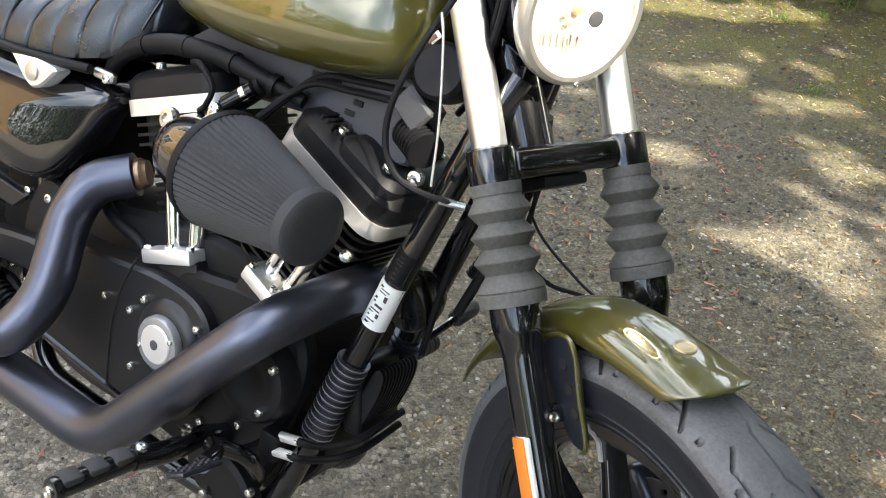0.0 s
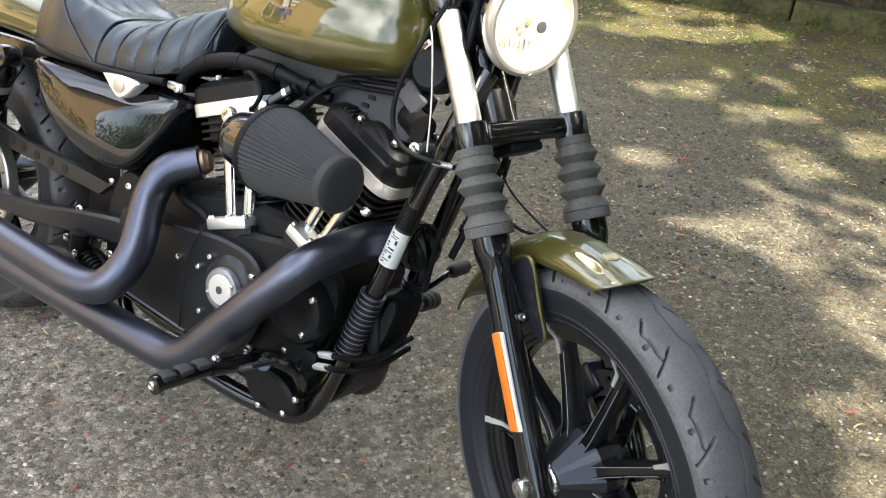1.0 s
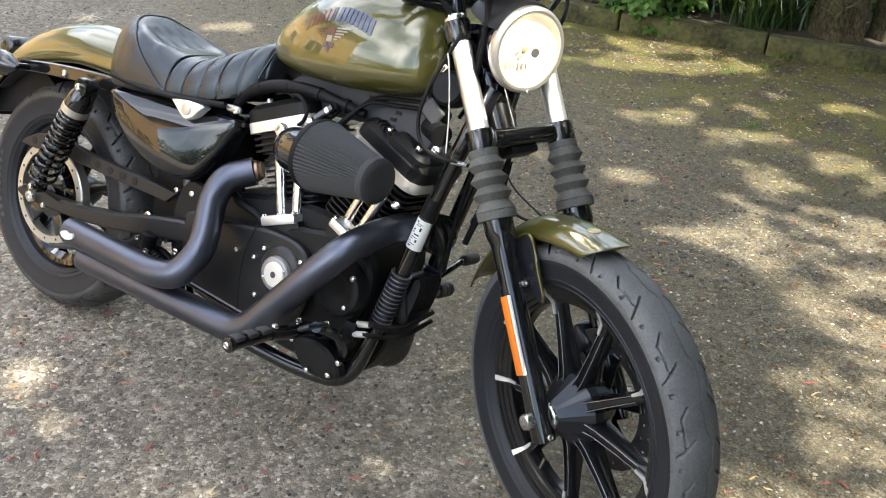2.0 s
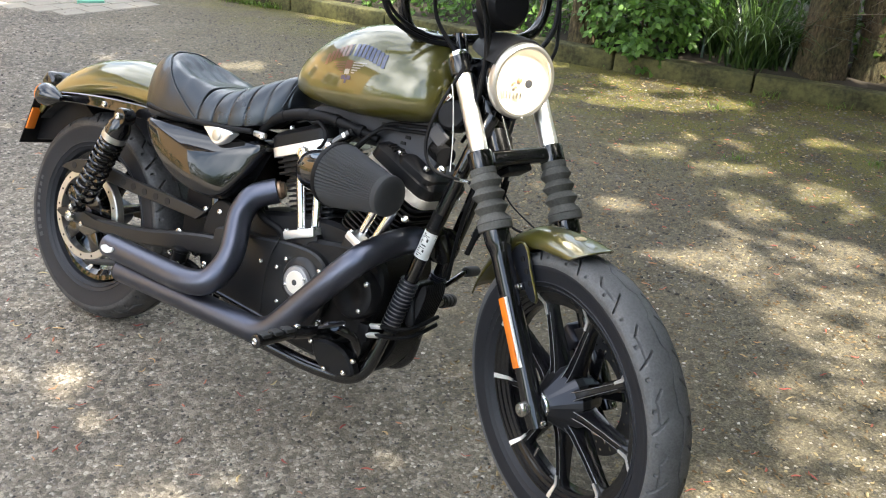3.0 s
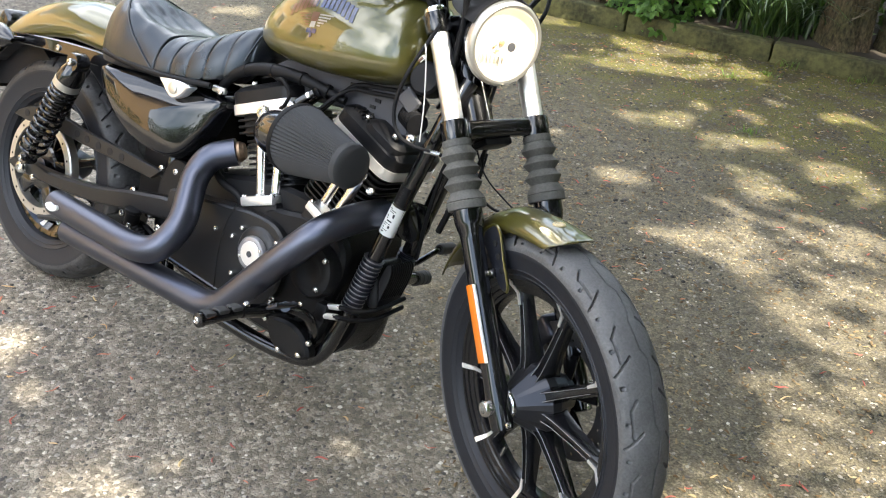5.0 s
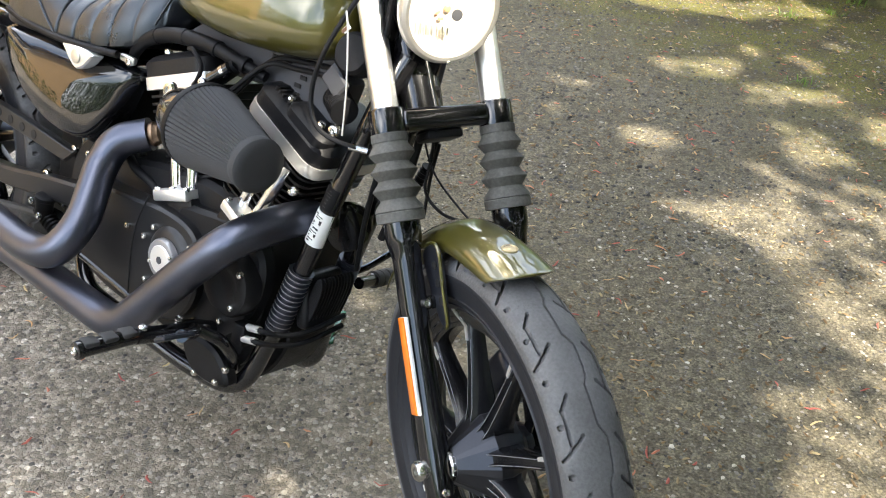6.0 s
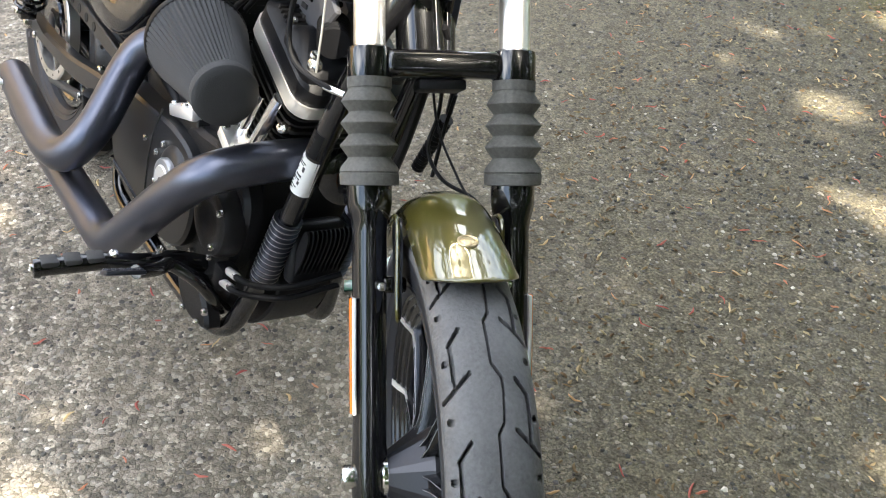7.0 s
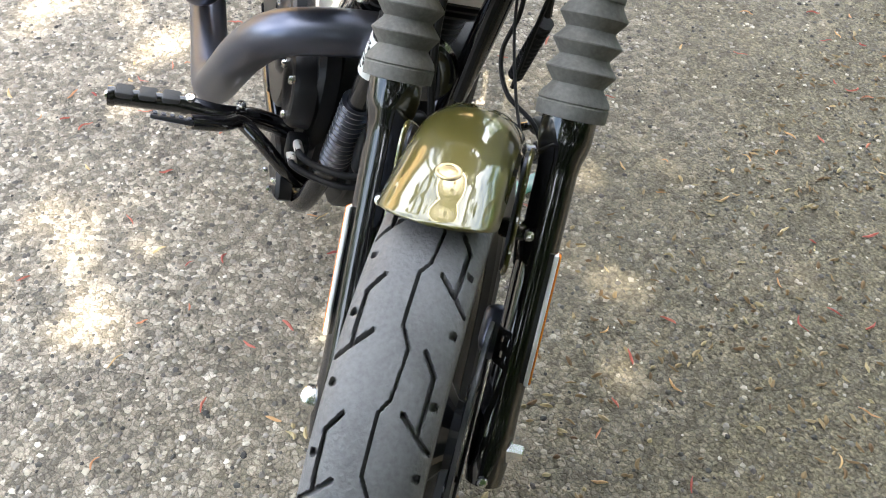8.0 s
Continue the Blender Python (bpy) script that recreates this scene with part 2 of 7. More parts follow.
# ---- motorcycle: x runs forward from the rear axle, y to its left, z up; it leans on its side stand with the bars turned ----
K = 1.045
bike = new("motorcycle")
bike.matrix_world = Matrix.Translation((-1.031 * K, 1.557 * K, 0.0015)) @ pose(0, 0, 0, 0, 0, -32.5) @ pose(0, 0, 0, -14.3, 0, 0) @ Matrix.Scale(K, 4)
tagged(bike, "olive green and black cruiser motorcycle leaning on its side stand", "motorcycle")
STEM = Vector((-0.5, 0, 0.866)).normalized()
AXLE = Vector((1.515, 0, 0.333))
STEERED = Matrix.Translation((1.5026, -0.0258, 0.3171)) @ Matrix.Rotation(radians(-27.27), 4, Vector((-0.3844, 0.0141, 0.9231))) @ Matrix.Translation(-AXLE)
REAR = Vector((0, 0, 0.302))
Y = Vector((0, 1, 0))

bolt_mesh = BM()
lathe(bolt_mesh, [(1.0, 0), (1.0, 0.5), (0.85, 0.9), (0.45, 1.0), (0.42, 0.7)], (0, 0, 0), (0, 0, 1), 10)
bolt_data = bpy.data.meshes.new("bolt")
bmesh.ops.recalc_face_normals(bolt_mesh, faces=bolt_mesh.faces)
bolt_mesh.to_mesh(bolt_data)
bolt_mesh.free()
bolt_data.materials.append(STEEL)


def bolt(p, axis=(0, -1, 0), r=0.006, parent=None, h=None, steer=False):
    ob = new("bolt", bolt_data)
    ob.parent = parent or bike
    m = Matrix.Translation(p) @ frame_of(axis, (0.3, 0.2, 1)).to_4x4() @ Matrix.Diagonal((r, r, h or r, 1))
    ob.matrix_local = STEERED @ m if steer else m
    return ob


# -- wheels --
def seg_dist(u, v, a, b):
    au, av, bu, bv = *a, *b
    du, dv = bu - au, bv - av
    t = np.clip(((u - au) * du + (v - av) * dv) / (du * du + dv * dv), 0, 1)
    return np.hypot(u - au - t * du, v - av - t * dv)


def tyre(name, centre, radius, half, bead, nu, count, parent, label, steer, crown=None):
    """A worn road tyre: rounded carcass with grooves cut into the crown in a repeating pattern."""
    pitch = 2 * math.pi * radius / count
    s = pitch / 0.103
    nv = 85
    prof = []
    for k in range(nv):
        a = (k / (nv - 1) - 0.5) * 2
        prof.append((a * half * 1.0, radius - half * 0.62 * (1 - math.sqrt(max(0, 1 - (abs(a) * 0.97) ** 2.1)))))
    low = prof[-1][1]
    prof = [(-half * 1.002, low - 0.009), (-half * 1.005, low - 0.004), *prof, (half * 1.005, low - 0.004), (half * 1.002, low - 0.009)]
    nv += 4
    v = np.array([p[0] for p in prof])
    r = np.array([p[1] for p in prof])
    th = np.linspace(0, 2 * math.pi, nu, endpoint=False)
    U, V = np.meshgrid(th * radius, v * 0.05 / half, indexing="ij")
    depth = np.zeros_like(U)
    zig = [(0, 0.002), (0.042, 0.002), (0.052, 0.009), (0.088, 0.012), (0.103, 0.002)]
    hook = [(0.010, -0.036), (0.052, -0.0375), (0.066, -0.026)]
    dash = [(0.0, -0.047), (0.022, -0.021)]
    for shift, lines in ((0.0, [zig]), (0.03, [hook, dash]), (0.08, [[(p, -q) for p, q in hook], [(p, -q) for p, q in dash]])):
        for line in lines:
            for a, b in zip(line, line[1:]):
                for off in (-0.103, 0, 0.103):
                    d = seg_dist((U / s + shift) % 0.103, V, (a[0] + off, a[1]), (b[0] + off, b[1]))
                    w = 0.0013 if line is zig else 0.0020
                    depth = np.maximum(depth, np.clip((w - d) / 0.0010, 0, 1))
        for side in (-1, 1):
            depth = np.maximum(depth, np.clip((0.0034 - np.hypot(((U / s + shift) % 0.103) - 0.085, V - side * 0.043)) / 0.0010, 0, 1) if shift else 0)
    R = r[None, :] - 0.009 * depth
    verts = np.stack([centre.x + R * np.cos(th)[:, None], np.broadcast_to(v, R.shape), centre.z + R * np.sin(th)[:, None]], -1).reshape(-1, 3)
    faces = []
    for i in range(nu):
        j = (i + 1) % nu
        for k in range(nv - 1):
            faces.append((i * nv + k, i * nv + k + 1, j * nv + k + 1, j * nv + k))
    me = bpy.data.meshes.new(name)
    me.from_pydata([tuple(p) for p in verts], [], faces)
    if steer:
        me.transform(STEERED)
    me.shade_smooth()
    me.set_sharp_from_angle(angle=radians(50))
    me.materials.append(crown or TYRE)
    ob = new(name, me)
    ob.parent = parent
    tagged(ob, label)
    edge = float(r[-1])
    for sgn in (-1, 1):
        w = part("sidewall", lathe(BM(), [(edge + 0.002, half), (edge - 0.006, half + 0.0006), (edge - 0.0085, half - 0.0006), (bead + 0.022, half - 0.004), (bead + 0.0205, half - 0.0028), (bead + 0.0185, half - 0.005), (bead + 0.011, half - 0.0085),
                                          (bead + 0.0095, half - 0.0072), (bead + 0.0075, half - 0.0102), (bead, half - 0.016), (bead - 0.004, half - 0.03)], centre, Y * sgn, 96, False), TYREBLK, parent, "", steer)
    return ob


front = part("front_wheel", lathe(BM(), [(0.226, -0.031), (0.231, -0.033), (0.2335, -0.031), (0.2335, -0.026), (0.224, -0.022), (0.212, -0.014), (0.206, 0), (0.212, 0.014), (0.224, 0.022), (0.2335, 0.028), (0.231, 0.033), (0.226, 0.031),
                                         (0.219, 0.028), (0.204, 0.02), (0.198, 0.016), (0.196, 0), (0.1965, -0.010), (0.1985, -0.0145), (0.2045, -0.0165), (0.2060, -0.0195), (0.2140, -0.0225), (0.2155, -0.0260), (0.2230, -0.0280), (0.2240, -0.0305), (0.226, -0.031)], AXLE, Y, 120, False),
             WHEELP, bike, "black cast front wheel with machined highlights", True)
tyre("tyre", AXLE, 0.3145, 0.049, 0.228, 1400, 16, front, "worn road tyre with zigzag grooves", True)
hub = BM()
rings = []
for r, y in ((0.0235, -0.069), (0.0285, -0.0705), (0.031, -0.068), (0.050, -0.042), (0.069, -0.018), (0.070, 0.0), (0.06, 0.03), (0.04, 0.045), (0.036, 0.06)):
    row = []
    for k in range(9):
        for da in (-14.5, 14.5):
            a = radians(35 + 40 * k + da)
            row.append(hub.verts.new(AXLE + Vector((r * math.cos(a), y, r * math.sin(a)))))
    rings.append(row)
skin(hub, rings, True)
hub = part("hub", hub, HUBP, front, "satin black hub with nine facets", True, 12)
part("hub_ring", lathe(BM(), [(0.0185, -0.068), (0.0190, -0.0760), (0.0205, -0.0775), (0.0245, -0.0775), (0.0265, -0.0755), (0.0268, -0.0690)], AXLE, Y, 40, False), CHROME, hub, "bright hub ring", True)
part("axle_spacer", lathe(BM(), [(0.0185, -0.066), (0.0185, -0.070), (0.0135, -0.071), (0.0130, -0.090)], AXLE, Y, 24), SATIN, hub, "", True)


def spoke(bm, c, ang, r0, r1, y0, y1):
    """A cast spoke: a slim beam with bevelled flanks and a shallow channel between two ridges, deeper at the hub."""
    d, t = Vector((math.cos(ang), 0, math.sin(ang))), Vector((-math.sin(ang), 0, math.cos(ang)))
    rings = []
    for f, w, dep in ((0, 0.0165, 0.030), (0.16, 0.0145, 0.022), (0.5, 0.0125, 0.016), (0.86, 0.0115, 0.013), (1, 0.0135, 0.013)):
        o = c + d * (r0 + (r1 - r0) * f) + Y * (y0 + (y1 - y0) * f)
        rings.append([bm.verts.new(o + t * (w * a) + Y * (dep * b)) for a, b in ((-0.9, 1.0), (-1, -0.15), (-0.56, -0.78), (-0.44, -0.80), (-0.34, -0.62), (0.34, -0.62), (0.44, -0.80), (0.56, -0.78), (1, -0.15), (0.9, 1.0))])
    skin(bm, rings, True)
    return bm


def ridge_highlight(bm, c, ang, r0, r1, y0, y1):
    """Highlights on a spoke's two ridges, laid as silver lines down to the hub."""
    d, t = Vector((math.cos(ang), 0, math.sin(ang))), Vector((-math.sin(ang), 0, math.cos(ang)))
    for side in (-1, 1):
        row = []
        for f, w, dep in ((0, 0.0165, 0.030), (0.16, 0.0145, 0.022), (0.5, 0.0125, 0.016), (0.86, 0.0115, 0.013)):
            row.append(c + d * (r0 + (r1 - r0) * f) + Y * (y0 + (y1 - y0) * f) + t * (w * 0.5 * side) - Y * (dep * 0.79))
        tube(bm, row, 0.0006, 5)
    return bm


def shine(bm, c, ang, path):
    """Bare machined metal: a slim strip that crosses the steps of the rim and runs a little way down the spoke's edge."""
    d, t = Vector((math.cos(ang), 0, math.sin(ang))), Vector((-math.sin(ang), 0, math.cos(ang)))
    rings = []
    for r, off, y, w in path:
        o = c + d * r + t * off + Y * y
        rings.append([bm.verts.new(o + t * (w * a) + Y * b) for a, b in ((-1, 0.002), (-1, -0.0006), (1, -0.0006), (1, 0.002))])
    skin(bm, rings, True)
    return bm


for k in range(9):
    ang = radians(35 + 40 * k)
    sp = part("spoke", spoke(BM(), AXLE, ang, 0.052, 0.202, -0.010, -0.006), WHEELP, front, "", True)
    part("ridge_highlight", ridge_highlight(BM(), AXLE, ang, 0.052, 0.202, -0.010, -0.006), LABEL, sp, "", True)
    turn = 1 if math.sin(ang) > 0 else -1
    part("machined_highlight", shine(BM(), AXLE, ang, [(0.2315, 0.012 * turn, -0.0335, 0.0055), (0.2235, 0.0115 * turn, -0.0305, 0.0052), (0.2150, 0.010 * turn, -0.0262, 0.0048), (0.2055, 0.0085 * turn, -0.0200, 0.0042), (0.1985, 0.0075 * turn, -0.0165, 0.0036), (0.177, 0.0062 * turn, -0.0172, 0.0026)]),
         BRUSHED, front, "bare machined spoke end", True)
part("valve", tube(BM(), [AXLE + Vector((-0.075, -0.01, -0.18)), AXLE + Vector((-0.062, -0.012, -0.15))], 0.004, 8), STEEL, front, "", True)


def disc(bm, c, r0, r1, y, th, holes=24, n=72):
    """A brake disc with rows of drilled holes, left as real openings."""
    steps = 5
    for side in (-th / 2, th / 2):
        rings = [[bm.verts.new(c + Vector(((r0 + (r1 - r0) * j / steps) * math.cos(2 * math.pi * k / n), y + side, (r0 + (r1 - r0) * j / steps) * math.sin(2 * math.pi * k / n)))) for k in range(n)] for j in range(steps + 1)]
        for j in range(steps):
            for k in range(n):
                if (k % 3 == 0 and j == 1) or (k % 3 == 1 and j == 3):
                    continue
                bm.faces.new((rings[j][k], rings[j][(k + 1) % n], rings[j + 1][(k + 1) % n], rings[j + 1][k]))
    lathe(bm, [(r1, y - th / 2), (r1 + 0.0004, y), (r1, y + th / 2)], c, Y, n, False)
    return bm


fdisc = part("brake_disc", disc(BM(), AXLE, 0.095, 0.135, 0.062, 0.005), DISCM, front, "drilled steel brake disc", True)
for k in range(6):
    a = radians(60 * k + 20)
    d, t = Vector((math.cos(a), 0, math.sin(a))), Vector((-math.sin(a), 0, math.cos(a)))
    part("disc_arm", box(BM(), AXLE + d * 0.07 + Y * 0.058, (0.07, 0.02, 0.006), Matrix((d, t, Y)).transposed(), 0.002, 1), GLOSS, front, "", True)
cal = BM()
box(cal, AXLE + Vector((-0.10, 0.075, 0.07)), (0.09, 0.05, 0.055), Matrix.Rotation(radians(-55), 3, "Y"), 0.012, 3)
box(cal, AXLE + Vector((-0.06, 0.083, 0.05)), (0.07, 0.02, 0.03), Matrix.Rotation(radians(-40), 3, "Y"), 0.006, 2)
part("brake_caliper", cal, SATIN, bike, "black brake caliper", True)

rear = part("rear_wheel", lathe(BM(), [(0.18, -0.04), (0.193, -0.042), (0.195, -0.036), (0.185, -0.028), (0.172, -0.02), (0.168, 0), (0.172, 0.02), (0.185, 0.028), (0.195, 0.036), (0.193, 0.042),
                                       (0.18, 0.04), (0.164, 0.025), (0.16, 0), (0.164, -0.025), (0.18, -0.04)], REAR, Y, 80, False), GLOSS, bike, "black cast rear wheel")
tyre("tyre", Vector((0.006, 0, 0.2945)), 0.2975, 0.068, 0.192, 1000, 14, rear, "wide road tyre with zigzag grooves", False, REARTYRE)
part("hub", lathe(BM(), [(0.02, -0.08), (0.035, -0.07), (0.045, -0.03), (0.045, 0.03), (0.03, 0.06)], REAR, Y, 32), SATIN, rear)
for k in range(9):
    part("spoke", spoke(BM(), REAR, radians(20 + 40 * k), 0.03, 0.166, -0.03, -0.01), WHEELP, rear)
    if k in (5, 6, 7):
        part("machined_highlight", shine(BM(), REAR, radians(20 + 40 * k), [(0.176, 0.009, -0.038, 0.008), (0.166, 0.009, -0.028, 0.006), (0.150, 0.008, -0.026, 0.003)]), BRUSHED, rear, "bare machined spoke end")
ring = lathe(BM(), [(0.111, -0.083), (0.130, -0.083), (0.133, -0.08), (0.133, -0.058), (0.111, -0.058), (0.111, -0.083)], REAR, Y, 72, False)
pul = part("drive_pulley", ring, SATALU, bike, "machined aluminium belt pulley ring")
web = lathe(BM(), [(0.03, -0.079), (0.06, -0.079), (0.065, -0.074)], REAR, Y, 36)
for k in range(5):
    a = radians(72 * k + 10)
    d, t = Vector((math.cos(a), 0, math.sin(a))), Vector((-math.sin(a), 0, math.cos(a)))
    box(web, REAR + d * 0.085 + Y * -0.072, (0.06, 0.04, 0.012), Matrix((d, t, Y)).transposed(), 0.004, 2)
part("pulley_web", web, GLOSS, pul)
for k in range(16):
    a = radians(22.5 * k)
    part("hole_disc", lathe(BM(), [(0.0032, -0.0836), (0.0032, -0.08)], REAR + Vector((0.12 * math.cos(a), 0, 0.12 * math.sin(a))), Y, 10), HOLE, pul)
bead_bars = BM()
for k in range(9):
    a = radians(168 + 5.2 * k)
    d, t = Vector((math.cos(a), 0, math.sin(a))), Vector((-math.sin(a), 0, math.cos(a)))
    box(bead_bars, REAR + d * 0.240 + Y * -0.0668, (0.017, 0.012, 0.002), Matrix((d, t, Y)).transposed())
part("raised_lettering_bars", bead_bars, GREYPL, rear, "raised grey bars on the tyre wall")

# -- fork, lamp and bars (all turned with the steering) --
FY = 0.0913


def on_fork(k, y, fwd=0.0):
    return AXLE + STEM * k + Y * y + Vector((0.866, 0, 0.5)) * fwd


for s in (-1, 1):
    y = FY * s
    fork = part("fork_leg", lathe(BM(), [(0.014, -0.045), (0.021, -0.042), (0.0225, -0.02), (0.0225, 0.02), (0.0215, 0.05), (0.0215, 0.31), (0.023, 0.322), (0.0265, 0.335), (0.028, 0.345), (0.028, 0.372)],
                                  on_fork(0, y), STEM, 32), GLOSS, bike, "gloss black fork slider", True)
    part("bellows", lathe(BM(), [(0.030, 0.366), (0.0362, 0.367), (0.0368, 0.380), (0.0355, 0.3815), (0.0368, 0.383), (0.0350, 0.3885), (0.0270, 0.3985), (0.0265, 0.4005), (0.0360, 0.4135), (0.0360, 0.4150), (0.0262, 0.4265), (0.0258, 0.4285), (0.0352, 0.4410), (0.0352, 0.4425), (0.0256, 0.4535), (0.0252, 0.4555), (0.0343, 0.4675), (0.0343, 0.4690), (0.0265, 0.4810), (0.0265, 0.484), (0.0275, 0.485), (0.0275, 0.497)], on_fork(0, y), STEM, 40), RUBBER, fork, "grey rubber fork gaiter", True)
    part("upper_tube", lathe(BM(), [(0.0195, 0.5), (0.0195, 0.735)], on_fork(0, y), STEM, 36), TUBE, fork, "bright chrome fork tube", True)
    part("lower_clamp", lathe(BM(), [(0.024, 0.493), (0.0265, 0.495), (0.0272, 0.50), (0.0272, 0.528), (0.0262, 0.533), (0.022, 0.535), (0.0195, 0.536)], on_fork(0, y), STEM, 36), GLOSS, fork, "", True)
    part("upper_clamp", lathe(BM(), [(0.0195, 0.70), (0.0245, 0.702), (0.0258, 0.708), (0.0258, 0.735), (0.0245, 0.741), (0.0195, 0.742)], on_fork(0, y), STEM, 32), GLOSS, fork, "", True)
    part("fork_cap", lathe(BM(), [(0.022, 0.741), (0.022, 0.748), (0.019, 0.752), (0.008, 0.754)], on_fork(0, y), STEM, 24), CHROME, fork, "chrome fork cap", True)
    part("axle_nut", lathe(BM(), [(0.0145, 0.0), (0.0155, 0.002), (0.0155, 0.017), (0.013, 0.021), (0.0075, 0.0215), (0.007, 0.012)] if s < 0 else [(0.015, 0), (0.015, 0.008), (0.010, 0.009), (0.010, 0.02), (0.008, 0.022)],
                           on_fork(0, y + s * 0.014), Y * s, 20 if s < 0 else 6), STEEL, fork, "bright axle nut", True)
    bolt(on_fork(-0.035, y, 0.02), (0.866, 0, 0.5), 0.0065, fork, 0.006, True)
    refl = BM()
    box(refl, on_fork(0.155, y + s * 0.0235, 0.003), (0.020, 0.004, 0.145), frame_of(STEM, (0, 1, 0)), 0.0018, 2)
    amber = part("reflector", refl, AMBER, fork, "long amber side reflector", True)
    back = BM()
    box(back, on_fork(0.155, y + s * 0.0205, 0.0075), (0.0225, 0.005, 0.1455), frame_of(STEM, (0, 1, 0)), 0.0018, 2)
    part("reflector_backing", back, WHITE, fork, "white reflector backing", True)
    lug = BM()
    box(lug, on_fork(0.243, y - s * 0.030, 0.006), (0.022, 0.03, 0.02), frame_of(STEM, (0, 1, 0)), 0.005, 2)
    part("fender_lug", lug, GLOSS, fork, "", True)
    bolt(on_fork(0.243, y - s * 0.012, 0.02), (0.866, 0, 0.5), 0.0065, fork, 0.008, True)

bridge = BM()
box(bridge, on_fork(0.515, 0, 0.004), (0.034, 0.15, 0.034), frame_of(STEM, (0, 1, 0)), 0.012, 4)
box(bridge, on_fork(0.515, 0, -0.03), (0.05, 0.08, 0.034), frame_of(STEM, (0, 1, 0)), 0.012, 4)
yoke = part("lower_yoke", bridge, GLOSS, bike, "gloss black fork yoke bar", True)
cavity = BM()
box(cavity, on_fork(0.491, 0, -0.02), (0.05, 0.06, 0.014), frame_of(STEM, (0, 1, 0)), 0.004, 2)
part("yoke_underside", cavity, POWDER, yoke, "", True)
top = BM()
box(top, on_fork(0.722, 0, -0.02), (0.075, 0.19, 0.026), frame_of(STEM, (0, 1, 0)), 0.01, 3)
part("upper_yoke", top, GLOSS, bike, "", True)
part("steering_stem", tube(BM(), [on_fork(0.50, 0, -0.05), on_fork(0.72, 0, -0.05)], 0.026, 24), GLOSS, bike, "", True)

LAMP = Vector((1.254, 0, 0.940))
LD = Vector((1, 0, -0.06)).normalized()
lampshell = part("headlamp", lathe(BM(), [(0.012, -0.115), (0.04, -0.11), (0.06, -0.09), (0.071, -0.06), (0.0755, -0.03), (0.0755, -0.012)], LAMP, LD, 48, False), GLOSS, bike, "round headlamp with satin silver rim", True)
part("bezel", lathe(BM(), [(0.076, -0.016), (0.0785, -0.015), (0.0795, -0.012), (0.0795, -0.002), (0.078, 0.002), (0.0735, 0.005), (0.0685, 0.0045), (0.067, 0.002), (0.067, -0.004)], LAMP, LD, 64, False), SATALU, lampshell, "satin silver rim", True)
part("reflector_bowl", lathe(BM(), [(0.0668, 0.0), (0.061, -0.006), (0.048, -0.011), (0.03, -0.0135), (0.012, -0.0145), (0.003, -0.0147)], LAMP, LD, 48, False), BOWL, lampshell, "bright reflector bowl", True)
part("bulb", lathe(BM(), [(0.006, -0.015), (0.0055, -0.011), (0.004, -0.009), (0.002, -0.0085)], LAMP, LD, 16), BULB, lampshell, "copper-tinted bulb", True)
lens = part("lens", lathe(BM(), [(0.067, 0.001), (0.06, 0.008), (0.045, 0.0145), (0.025, 0.0185), (0.004, 0.0195)], LAMP, LD, 56, False), THIN, lampshell, "clear glass lens", True)
lens.visible_shadow = False
if sum(p.normal.dot(STEERED.to_3x3() @ LD) for p in lens.data.polygons) < 0:
    lens.data.flip_normals()
part("lens_emblem", lathe(BM(), [(0.0085, 0.0185), (0.0085, 0.0205), (0.007, 0.021), (0.002, 0.021)], LAMP, LD, 24), GREYPL, lampshell, "small dark round emblem", True)
bolt(LAMP + Vector((0.006, 0, -0.0745)), LD, 0.003, lampshell, 0.003, True)
for k in range(7):
    part("flute", box(BM(), LAMP + Vector((-0.0065 + 0.0003 * k, -0.052 + 0.0085 * k, -0.024 - 0.0012 * k)), (0.004, 0.0042, 0.020 - 0.001 * k), None, 0.0015, 2), SATALU, lampshell, "", True)
# copper reflections beside the emblem, built as small solid pieces
for k, (dy, dz) in enumerate(((-0.011, -0.013), (-0.016, -0.004))):
    part("copper_glint", box(BM(), LAMP + Vector((-0.010, dy, dz)), (0.003, 0.008, 0.005), Matrix.Rotation(radians(35 * k), 3, "X"), 0.001, 1), BULB, lampshell, "", True)
brow = BM()
rings = []
for x, rad, up in ((1.120, 0.052, 0.030), (1.150, 0.068, 0.020), (1.185, 0.080, 0.010), (1.220, 0.0855, 0.003), (1.246, 0.0865, 0.0), (1.249, 0.0845, 0.0)):
    arc = [radians(28 + 124 * j / 14) for j in range(15)]
    rings.append([brow.verts.new((x, (rad - d) * math.cos(a), LAMP.z + up + (rad - d) * math.sin(a) * (1 if math.sin(a) > 0.9 else 0.97))) for d, seq in ((0, arc), (0.004, arc[::-1])) for a in seq])
skin(brow, rings, True)
brow.faces.new(rings[0])
brow.faces.new(rings[-1])
part("headlamp_brow", brow, PLASTIC, bike, "black headlamp visor", True)
brk = BM()
box(brk, (1.172, 0, 0.838), (0.09, 0.03, 0.012), Matrix.Rotation(radians(-38), 3, "Y"), 0.004, 2)
box(brk, (1.19, 0.02, 0.82), (0.012, 0.014, 0.08), Matrix.Rotation(radians(18), 3, "Y"), 0.003, 2)
part("lamp_bracket", brk, SATIN, bike, "", True)

